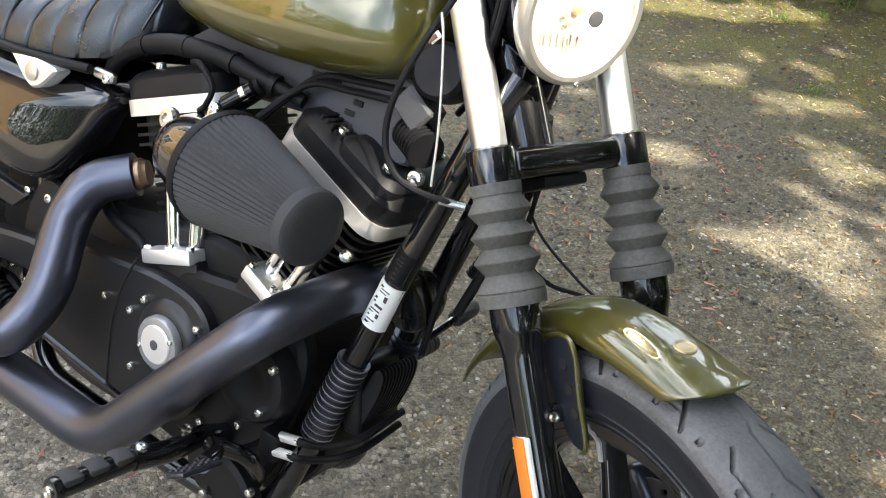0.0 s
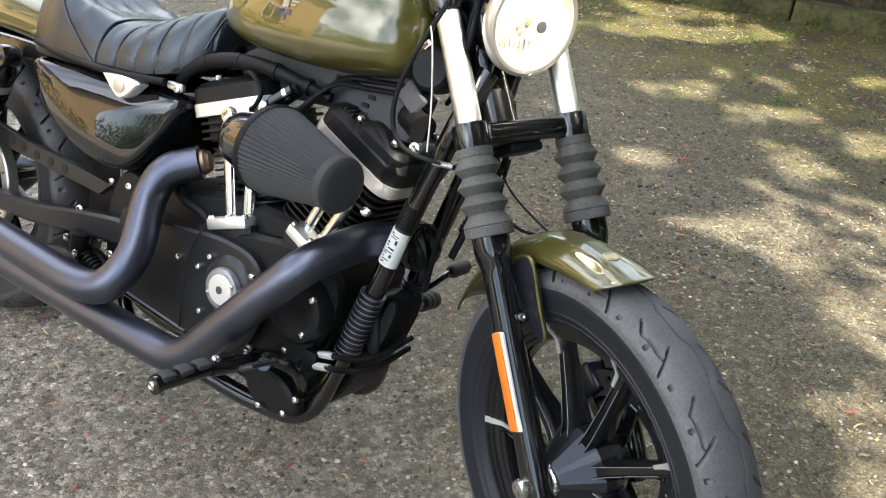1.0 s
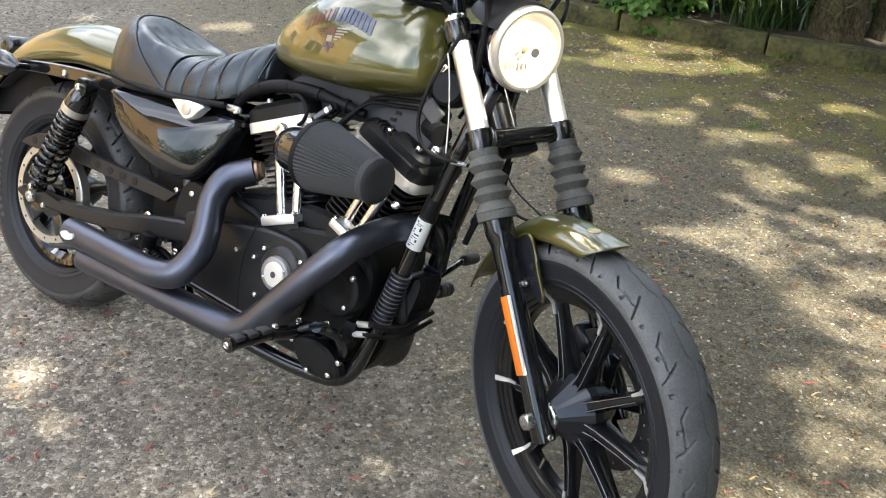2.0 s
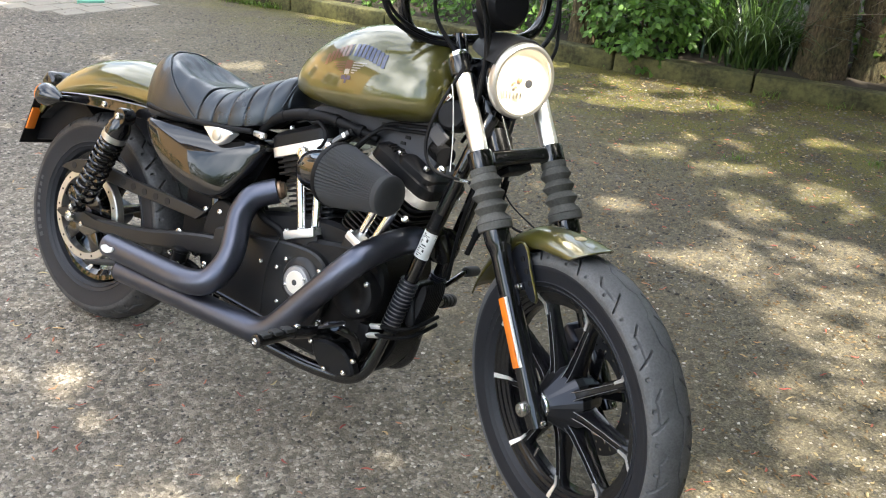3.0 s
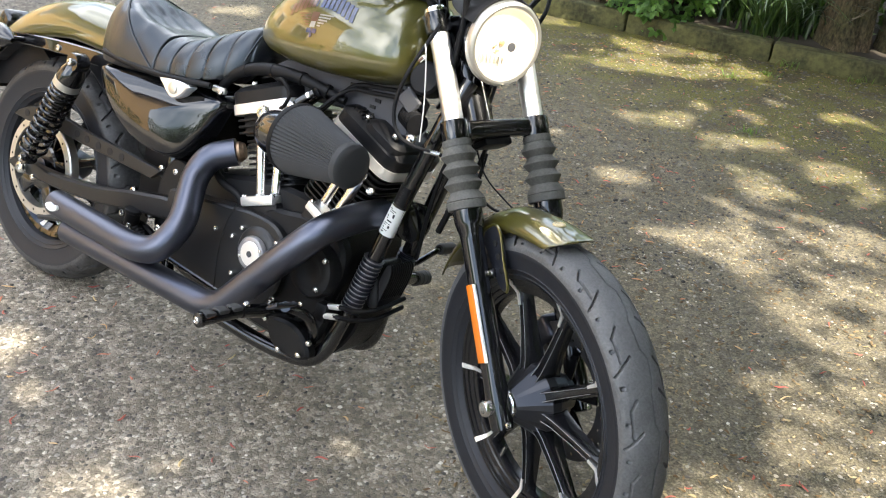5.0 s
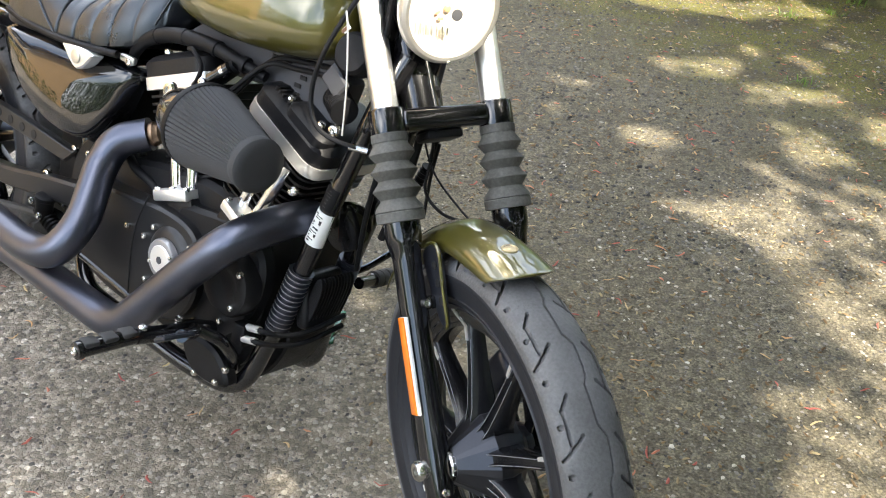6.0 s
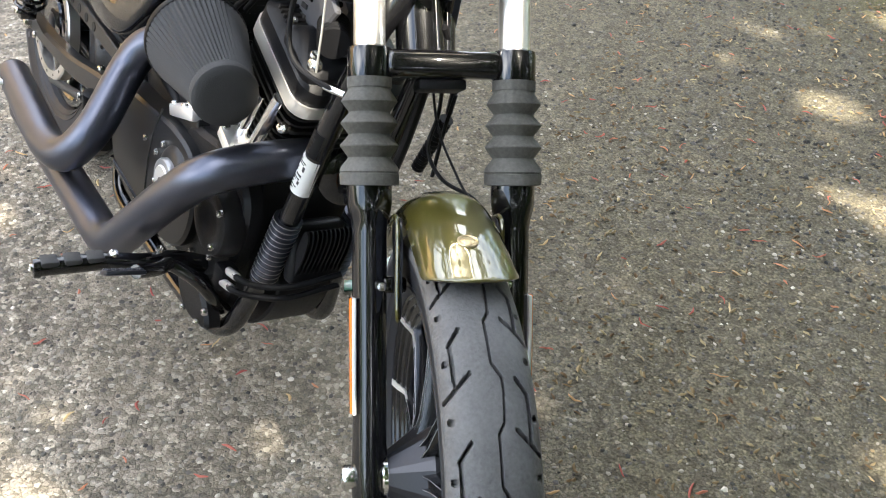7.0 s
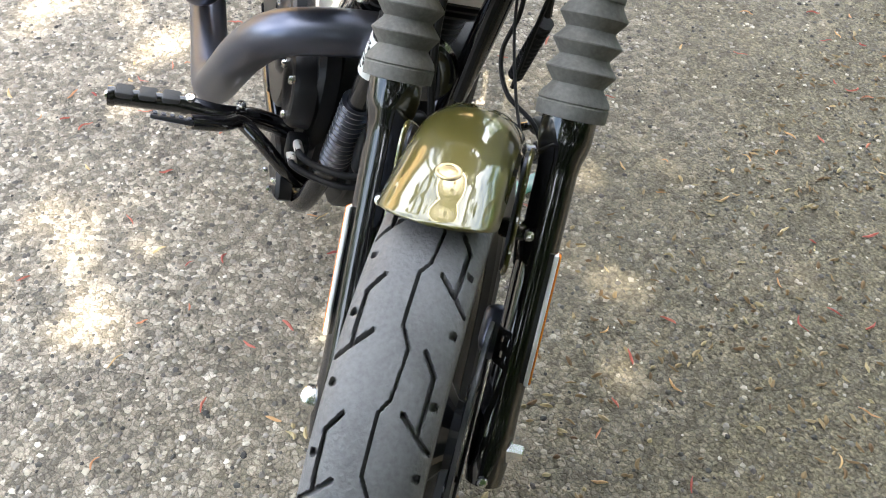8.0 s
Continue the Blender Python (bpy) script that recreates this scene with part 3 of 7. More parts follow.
bar = BM()
half_bar = [(1.06, 0.0, 0.999), (1.06, 0.180, 0.995), (1.064, 0.194, 1.19), (1.03, 0.32, 1.215), (0.92, 0.385, 1.205)]
for s in (-1, 1):
    tube(bar, bend([(x, y * s, z) for x, y, z in half_bar], 0.098, 10), 0.0128, 20)
bars = part("handlebar", bar, GLOSS, bike, "gloss black handlebar", True)
for s in (-1, 1):
    part("grip", tube(BM(), [(1.01, 0.332 * s, 1.2135), (0.915, 0.388 * s, 1.2045)], 0.017, 16), GRIPRUB, bars, "black rubber grip", True)
    part("riser", tube(BM(), [(1.075, 0.042 * s, 0.965), (1.06, 0.042 * s, 1.012)], 0.017, 16), GLOSS, bars, "", True)
    bolt((1.078, 0.042 * s, 1.010), (0.7, 0, 0.7), 0.006, bars, 0.006, True)
gauge = part("speedometer", lathe(BM(), [(0.02, 0.046), (0.042, 0.042), (0.052, 0.03), (0.054, 0.0), (0.054, -0.012), (0.048, -0.016)], (1.16, -0.008, 1.085), (0.9, 0, 0.1), 40), PLASTIC, bike, "round matt black speedometer housing", True)
arm = BM()
box(arm, (1.14, -0.03, 1.04), (0.02, 0.035, 0.08), Matrix.Rotation(radians(25), 3, "X"), 0.004, 2)
part("speedometer_bracket", arm, PLASTIC, gauge, "", True)

# cables that loop round the head
cables = [
    ([(1.10, -0.135, 1.12), (1.10, -0.125, 1.05), (1.135, -0.10, 0.99), (1.175, -0.065, 0.93), (1.17, -0.05, 0.85), (1.10, -0.04, 0.78)], 0.0045, True),
    ([(1.09, -0.262, 1.13), (1.09, -0.251, 1.094), (1.09, -0.229, 1.053), (1.09, -0.191, 1.024), (1.09, -0.138, 1.002), (1.10, -0.067, 0.983), (1.12, -0.03, 0.90), (1.06, -0.02, 0.82)], 0.0055, True),
    ([(1.085, -0.250, 1.13), (1.085, -0.240, 1.096), (1.085, -0.220, 1.062), (1.085, -0.184, 1.035), (1.085, -0.134, 1.013), (1.09, -0.072, 0.993), (1.11, -0.025, 0.91), (1.06, -0.01, 0.82)], 0.0038, True),
    ([(1.19, -0.098, 1.14), (1.20, -0.087, 1.106), (1.205, -0.072, 1.057), (1.215, -0.072, 0.981), (1.215, -0.078, 0.92), (1.19, -0.075, 0.86), (1.16, -0.05, 0.79)], 0.0045, True),
    ([(1.185, -0.09, 1.14), (1.195, -0.079, 1.106), (1.2, -0.064, 1.057), (1.21, -0.063, 1.02), (1.205, -0.076, 0.93), (1.18, -0.07, 0.86)], 0.0035, True),
    ([(1.075, 0.215, 1.12), (1.10, 0.188, 1.03), (1.14, 0.12, 0.985), (1.15, 0.06, 0.93), (1.12, 0.04, 0.83)], 0.006, True),
    ([(1.07, 0.215, 1.12), (1.10, 0.20, 1.02), (1.15, 0.15, 0.97), (1.17, 0.07, 0.90)], 0.0045, True),
    ([(1.10, -0.04, 1.08), (1.15, -0.035, 1.0), (1.19, -0.03, 0.93), (1.2, -0.02, 0.82), (1.19, 0.0, 0.74), (1.225, 0.01, 0.675), (1.29, 0.03, 0.635), (1.36, 0.055, 0.60), (1.40, 0.07, 0.50)], 0.0018, True),
    ([(1.14, -0.10, 0.93), (1.112, -0.128, 0.83), (1.104, -0.132, 0.757), (1.132, -0.13, 0.712), (1.19, -0.10, 0.70), (1.24, -0.05, 0.70)], 0.0038, False),
    ([(1.13, -0.12, 0.89), (1.140, -0.12, 0.862), (1.158, -0.12, 0.785), (1.168, -0.12, 0.715)], 0.0014, False),
    ([(0.86, -0.09, 0.665), (0.89, -0.088, 0.70), (0.94, -0.07, 0.755), (1.0, -0.06, 0.765), (1.09, -0.055, 0.775)], 0.0045, False),
    ([(0.87, -0.07, 0.68), (0.91, -0.065, 0.73), (0.95, -0.06, 0.768), (1.01, -0.05, 0.778), (1.09, -0.045, 0.788)], 0.0045, False),
    ([(1.19, -0.03, 0.72), (1.17, -0.02, 0.64), (1.15, 0.0, 0.55), (1.13, 0.03, 0.45)], 0.005, False),
    ([(1.20, 0.03, 0.72), (1.19, 0.03, 0.62), (1.16, 0.04, 0.52)], 0.007, False),
]
cables += [
    ([(1.215, 0.02, 0.80), (1.20, 0.075, 0.73), (1.176, 0.104, 0.66)], 0.005, False),
    ([(1.215, 0.04, 0.74), (1.214, 0.052, 0.68), (1.222, 0.045, 0.63), (1.262, 0.05, 0.605), (1.31, 0.072, 0.60), (1.35, 0.085, 0.575)], 0.0028, False),
    ([(1.20, 0.085, 0.70), (1.198, 0.085, 0.64), (1.205, 0.082, 0.575)], 0.003, False),
]
hp, hr = [], []
for k in range(49):
    hp.append(Vector((1.172, 0.107, 0.648)).lerp(Vector((1.128, 0.118, 0.545)), k / 48))
    hr.append(0.0105 if k % 4 < 2 else 0.0085)
part("ribbed_loom", tube(BM(), hp, hr, 12), PLASTIC, bike, "black ribbed cable loom")
for pts, r, st in cables:
    bright = r == 0.0014
    part("cable", tube(BM(), spline(pts, 9), r, 8), SATALU if bright else PLASTIC, bike, "bright braided cable" if bright else "thin black control cable", st)
part("cable_ferrule", tube(BM(), [(1.175, -0.108, 0.70), (1.20, -0.093, 0.70)], 0.005, 10), STEEL, bike, "steel cable ferrule")
part("cable_ferrule", tube(BM(), [(0.853, -0.09, 0.655), (0.872, -0.089, 0.682)], 0.005, 10), STEEL, bike, "steel cable ferrule")

# front fender
fend = BM()
rings = []
for k in range(41):
    f = k / 40
    ph = 82.2 + 76.8 * (f ** 1.25)
    tip = max(0.0, (90.2 - ph) / 8.0)
    w = 0.0535 * math.sqrt(max(0.0, 1 - min(1, tip) ** 2.3)) * (1 - 0.10 * max(0, (ph - 130) / 30)) + 0.0005
    lift = 0.006 * max(0, (98 - ph) / 16) + 0.026 * min(1, max(0, (ph - 86) / 26)) ** 1.2
    skirt = 0.026 + 0.016 * min(1, max(0, (ph - 84) / 24))
    ring = []
    for j in range(21):
        a = (j / 10 - 1)
        q = abs(a) * w / 0.0535
        rr = 0.332 + lift - skirt * (1 - math.sqrt(max(0, 1 - min(q, 0.99) ** 2.3)))
        ring.append(fend.verts.new(AXLE + Vector((rr * math.cos(radians(ph)), a * w, rr * math.sin(radians(ph))))))
    rings.append(ring)
skin(fend, rings, False)
fender = part("front_fender", fend, OLIVE, bike, "olive metallic front fender", True)
sol = fender.modifiers.new("thickness", "SOLIDIFY")
sol.thickness, sol.offset = 0.003, 0
BP, BD = AXLE + Vector((0.3405 * math.cos(radians(94.0)), 0, 0.3405 * math.sin(radians(94.0)))), (-0.02, 0, 1)
fbadge = part("fender_badge", lathe(BM(), [(0.0122, 0), (0.0122, 0.0012), (0.011, 0.0020), (0.0095, 0.0016), (0.009, 0.001)], BP, BD, 28), GOLD, fender, "small round metal badge", True)
part("badge_centre", lathe(BM(), [(0.009, 0.0008), (0.006, 0.0016), (0.002, 0.0020)], BP, BD, 24), GOLD, fbadge, "", True)
for s in (-1, 1):
    stay = BM()
    outl = [(1.372, 0.628), (1.392, 0.635), (1.412, 0.622), (1.432, 0.58), (1.45, 0.545), (1.448, 0.53), (1.425, 0.53), (1.385, 0.565), (1.352, 0.60)]
    slab(stay, rounded(outl, 3), 0.058 * s, 0.062 * s, 0.001)
    st = part("fender_stay", stay, SATIN, fender, "drilled black fender bracket", True)
    part("stay_edge", tube(BM(), spline([(1.35, 0.064 * s, 0.612), (1.385, 0.064 * s, 0.638), (1.408, 0.064 * s, 0.63), (1.428, 0.064 * s, 0.588), (1.452, 0.064 * s, 0.545), (1.45, 0.062 * s, 0.53)], 6), 0.0028, 8), OLIVE, st, "", True)
    for k in range(3):
        part("hole_disc", lathe(BM(), [(0.0065, 0.0), (0.0065, 0.0012)], (1.394 + 0.016 * k, 0.0622 * s, 0.605 - 0.021 * k), Y * s, 12), HOLE, st, "", True)

# -- engine --
CRANK = Vector((0.86, 0, 0.325))
engine = part("engine_case", slab(slab(BM(), rounded([(0.50, 0.43), (0.53, 0.25), (0.70, 0.205), (0.90, 0.19), (1.0, 0.22), (1.03, 0.32), (1.035, 0.43), (1.0, 0.50), (0.86, 0.52), (0.70, 0.50)]), 0, -0.085, 0.01),
                                  rounded([(0.50, 0.43), (0.53, 0.25), (0.70, 0.205), (0.90, 0.19), (1.0, 0.22), (1.03, 0.32), (1.035, 0.43), (1.0, 0.50), (0.86, 0.52), (0.70, 0.50)]), 0.0, 0.12, 0.01),
              POWDER, bike, "black wrinkle-coated V-twin engine case")


def rrect(bm, c, ux, uy, un, hx, hy, rad, h0, h1, bevel=0.0, n=4):
    """A plate with rounded corners in the plane of ux and uy, from h0 to h1 along un."""
    ring2 = []
    for cx, cy, a0 in ((hx - rad, hy - rad, 0), (-hx + rad, hy - rad, 90), (-hx + rad, -hy + rad, 180), (hx - rad, -hy + rad, 270)):
        for k in range(n + 1):
            a = radians(a0 + 90 * k / n)
            ring2.append((cx + rad * math.cos(a), cy + rad * math.sin(a)))
    steps = [(h0, 0)] + ([(h1 - bevel, 0), (h1 - bevel * 0.3, bevel * 0.7), (h1, bevel * 1.6)] if bevel else [(h1, 0)])
    rings = [[bm.verts.new(c + ux * (x * (1 - i / hx)) + uy * (y * (1 - i / hy)) + un * h) for x, y in ring2] for h, i in steps]
    skin(bm, rings, True)
    bm.faces.new(rings[0])
    bm.faces.new(rings[-1])
    return bm


for nm, tilt in (("rear", -21), ("front", 24)):
    ax = Vector((math.sin(radians(tilt)), 0, math.cos(radians(tilt))))
    ux = Vector((math.cos(radians(tilt)), 0, -math.sin(radians(tilt))))
    barrel = part("cylinder", lathe(BM(), [(0.058, 0.13), (0.058, 0.345)], CRANK, ax, 36), POWDER, engine, "black finned cylinder")
    for k in range(11):
        part("fin", rrect(BM(), CRANK, ux, Y, ax, 0.073, 0.078, 0.03, 0.165 + 0.0125 * k, 0.169 + 0.0125 * k), POWDER, barrel)
    head = part("cylinder_head", rrect(BM(), CRANK, ux, Y, ax, 0.076, 0.072, 0.02, 0.305, 0.35), POWDER, engine)
    for k in range(3):
        part("fin", rrect(BM(), CRANK, ux, Y, ax, 0.086, 0.084, 0.025, 0.309 + 0.0135 * k, 0.3135 + 0.0135 * k), POWDER, head)
    rock = part("rocker_box", rrect(BM(), CRANK, ux, Y, ax, 0.091, 0.088, 0.03, 0.372, 0.412, 0.014), POWDER, engine, "black rocker cover over a bright machined band")
    part("rocker_band", rrect(BM(), CRANK, ux, Y, ax, 0.093, 0.09, 0.03, 0.350, 0.3725), BRUSHED, rock, "bright machined band")
    if nm == "front":
        part("rocker_bulge", rrect(BM(), CRANK + ux * 0.028, ux, Y, ax, 0.05, 0.085, 0.02, 0.40, 0.428, 0.012), POWDER, rock)
        ribs = BM()
        for k in range(7):
            rrect(ribs, CRANK + ux * (-0.06 + 0.009 * k) + Y * -0.055, ux, Y, ax, 0.0025, 0.02, 0.002, 0.405, 0.4155)
        part("rocker_ribs", ribs, POWDER, rock)
    for du, dy in ((-0.03, -0.066), (0.048, -0.07), (-0.06, 0.05), (0.04, 0.05)):
        bolt(CRANK + ux * du + Y * dy + ax * (0.411 if nm == "rear" or du < 0.03 else 0.427), ax, 0.0072, rock, 0.009)
    bolt(CRANK + ux * 0.073 + ax * 0.31 + Y * -0.075, (0.5, -1, 0.2), 0.009, head, 0.014) if nm == "front" else None

# pushrod tubes
for a, b in (((0.787, -0.086, 0.455), (0.748, -0.082, 0.60)), ((0.826, -0.086, 0.465), (0.80, -0.080, 0.62)), ((0.935, -0.084, 0.475), (0.985, -0.082, 0.60)), ((0.985, -0.084, 0.50), (1.035, -0.080, 0.615))):
    rod = part("pushrod_tube", tube(BM(), [a, b], 0.0118, 20), CHROME, engine, "polished chrome pushrod tube")
    av, bv = Vector(a), Vector(b)
    part("collar", lathe(BM(), [(0.0145, 0), (0.015, 0.004), (0.014, 0.012), (0.0122, 0.016)], av, bv - av, 20), CHROME, rod)
for c, ang in (((0.808, -0.075, 0.432), 20), ((0.955, -0.075, 0.455), -24)):
    m3 = Matrix.Rotation(radians(-ang), 3, "Y")
    tb = part("tappet_block", box(BM(), c, (0.10, 0.06, 0.075), m3, 0.006, 2), POWDER, engine)
    part("tappet_cover", box(BM(), Vector(c) + m3 @ Vector((0, -0.008, 0.043)), (0.094, 0.062, 0.021), m3, 0.004, 2), BRUSHED, tb, "bright tappet cover plate")
    for dx in (-0.036, 0.036, 0.0):
        bolt(Vector(c) + m3 @ Vector((dx * 1.15, -0.03, 0.049)), m3 @ Vector((0, 0, 1)), 0.006, tb, 0.009)

# right-hand covers
cover = part("sprocket_cover", slab(BM(), rounded([(0.54, 0.40), (0.548, 0.31), (0.585, 0.255), (0.68, 0.232), (0.79, 0.238), (0.87, 0.262), (0.91, 0.32), (0.91, 0.40), (0.875, 0.442), (0.80, 0.450), (0.72, 0.440), (0.64, 0.43), (0.56, 0.425)]), -0.08, -0.128, 0.005), COVERP, engine, "satin black sprocket cover")
gear = part("cam_cover", slab(BM(), rounded([(0.80, 0.30), (0.84, 0.24), (0.93, 0.245), (1.0, 0.285), (1.035, 0.345), (1.05, 0.41), (1.035, 0.46), (0.98, 0.487), (0.88, 0.478), (0.81, 0.45)]), -0.08, -0.108, 0.008), POWDER, engine, "black cam cover")
part("derby_boss", lathe(BM(), [(0.060, 0.0), (0.056, 0.007), (0.050, 0.012), (0.04, 0.0145)], (0.839, -0.124, 0.372), -Y, 48), COVERP, cover)
derby = part("derby_cover", lathe(BM(), [(0.0385, 0.0), (0.0385, 0.006), (0.036, 0.010), (0.033, 0.011), (0.0235, 0.0105)], (0.839, -0.139, 0.372), -Y, 48), LABEL, cover, "round cover with a bright machined centre")
part("derby_centre", lathe(BM(), [(0.027, 0.0), (0.027, 0.0115), (0.0255, 0.013), (0.008, 0.0135)], (0.839, -0.139, 0.372), -Y, 40), BRUSHED, derby, "bright machined centre")
part("derby_emblem", lathe(BM(), [(0.0068, 0.0), (0.0068, 0.0145), (0.004, 0.015)], (0.839, -0.139, 0.372), -Y, 20), GREYPL, derby)
for a in (30, 205):
    bolt(Vector((0.839 + 0.03 * math.cos(radians(a)), -0.1495, 0.372 + 0.03 * math.sin(radians(a)))), -Y, 0.004, derby, 0.004)
for x, z in ((0.787, 0.411), (0.763, 0.384), (0.712, 0.384), (0.780, 0.305), (0.888, 0.412)):
    bolt((x, -0.127, z), -Y, 0.0062, cover, 0.008)
part("cover_seam", tube(BM(), spline([(0.735, -0.1285, 0.243), (0.728, -0.1285, 0.33), (0.735, -0.1285, 0.40), (0.76, -0.1285, 0.462)], 6), 0.0016, 6), HOLE, cover)
timing = part("timing_cover", lathe(BM(), [(0.060, 0), (0.059, 0.022), (0.054, 0.03), (0.046, 0.032), (0.030, 0.030), (0.022, 0.024), (0.006, 0.022)], (0.992, -0.106, 0.392), -Y, 48), POWDER, gear, "round black timing cover")
for x, z in ((1.03, 0.426), (1.022, 0.362), (0.955, 0.40)):
    bolt((x, -0.137, z), -Y, 0.0062, timing, 0.008)
for x, z in ((0.97, 0.305), (0.905, 0.275), (0.945, 0.27), (1.035, 0.40)):
    bolt((x, -0.107, z), -Y, 0.0062, gear, 0.010)
part("rail_strip", tube(BM(), [(0.575, -0.125, 0.262), (0.80, -0.125, 0.243)], 0.007, 10), GLOSS, engine)

# forward-facing cone filter on its elbow
A, E = Vector((0.915, -0.160, 0.645)), Vector((1.076, -0.188, 0.640))
ad = (E - A).normalized()
L = (E - A).length
cone = BM()
n = 116
rings = []
for k, (r, h) in enumerate(((0.067, -0.004), (0.0715, 0.004), (0.071, 0.012), (0.042, L - 0.012), (0.0435, L - 0.006), (0.0435, L), (0.040, L + 0.004), (0.01, L + 0.005))):
    u = ad.orthogonal().normalized()
    v = ad.cross(u)
    rings.append([cone.verts.new(A + ad * h + (r - (0.0034 if j % 2 and 1 < k < 4 else 0)) * (math.cos(2 * math.pi * j / n) * u + math.sin(2 * math.pi * j / n) * v)) for j in range(n)])
skin(cone, rings, True)
cone.faces.new(rings[0])
cone.faces.new(rings[-1])
filt = part("air_filter", cone, FILTER, bike, "black pleated cone air filter")
part("filter_cap", lathe(BM(), [(0.0438, L - 0.012), (0.0448, L - 0.004), (0.0440, L + 0.003), (0.0405, L + 0.0065), (0.03, L + 0.0085), (0.012, L + 0.009)], A, ad, 48), FILTER, filt, "grey cloth end cap")
part("filter_collar", lathe(BM(), [(0.066, -0.008), (0.0725, -0.006), (0.0730, 0.004), (0.072, 0.006)], A, ad, 56), PLASTIC, filt)
part("intake_elbow", tube(BM(), spline([(0.825, -0.06, 0.64), (0.818, -0.10, 0.636), (0.838, -0.138, 0.636), (0.91, -0.159, 0.645)], 7), [0.038 + 0.014 * min(1, k / 20) for k in range(22)], 28), GLOSS, filt, "gloss black intake elbow")
bolt((0.782, -0.125, 0.662), (-0.1, -1, 0.15), 0.015, bike, 0.012)
bolt((0.84, -0.112, 0.686), (0, -1, 0.3), 0.009, bike, 0.008)
part("sensor_body", tube(BM(), [(0.83, -0.085, 0.69), (0.875, -0.075, 0.735)], 0.014, 14), PLASTIC, bike)
part("sensor_can", tube(BM(), [(0.842, -0.10, 0.700), (0.874, -0.09, 0.730)], 0.0105, 14), GLOSS, bike, "small gloss black sensor can")
part("sensor_band", tube(BM(), [(0.862, -0.094, 0.7188), (0.867, -0.0922, 0.7235)], 0.0112, 14), CHROME, bike, "thin chrome band")
bolt((0.835, -0.108, 0.693), (0.2, -1, 0.3), 0.0075, bike, 0.007)

# -- exhaust --
pipe1 = part("front_exhaust", tube(BM(), bend([(1.067, -0.035, 0.534), (1.060, -0.103, 0.528), (1.034, -0.176, 0.499), (0.980, -0.203, 0.427), (0.843, -0.224, 0.258), (0.345, -0.223, 0.257)], 0.05, 8), 0.0305, 36), PIPE, bike, "matt black front exhaust pipe")
pipe2 = part("rear_exhaust", tube(BM(), bend([(0.687, -0.085, 0.549), (0.642, -0.121, 0.525), (0.633, -0.143, 0.476), (0.693, -0.212, 0.389), (0.667, -0.247, 0.325), (0.601, -0.256, 0.313), (0.305, -0.237, 0.312)], 0.055, 8), 0.0305, 36), PIPE, bike, "matt black rear exhaust pipe")
for pth, pp, o, d in (((0.345, -0.223, 0.257), pipe1, (0.345, -0.223, 0.257), (-1, 0, 0.0)), ((0.305, -0.237, 0.312), pipe2, (0.305, -0.237, 0.312), (-1, 0, -0.0))):
    part("pipe_mouth", lathe(BM(), [(0.024, -0.03), (0.0265, 0.0005), (0.030, 0.001), (0.030, 0.003), (0.025, 0.003), (0.023, -0.028)], o, d, 28), HOLE, pp)
badge = BM()
slab(badge, rounded([(0.318, 0.316), (0.33, 0.324), (0.345, 0.321), (0.356, 0.324), (0.362, 0.317), (0.352, 0.309), (0.338, 0.305), (0.325, 0.307)], 3), -0.2705, -0.2765, 0.001)
part("pipe_badge", badge, WHITE, pipe2, "small white cloud-shaped badge")
for o, d in (((1.068, -0.034, 0.534), (0.1, 1, 0)), ((0.692, -0.082, 0.551), (1, 0.7, 0.45))):
    part("pipe_flange", lathe(BM(), [(0.020, -0.006), (0.0225, -0.003), (0.0225, 0.003), (0.020, 0.006), (0.018, 0.012)], o, d, 24), RUSTY, bike, "heat-coloured steel pipe collar")

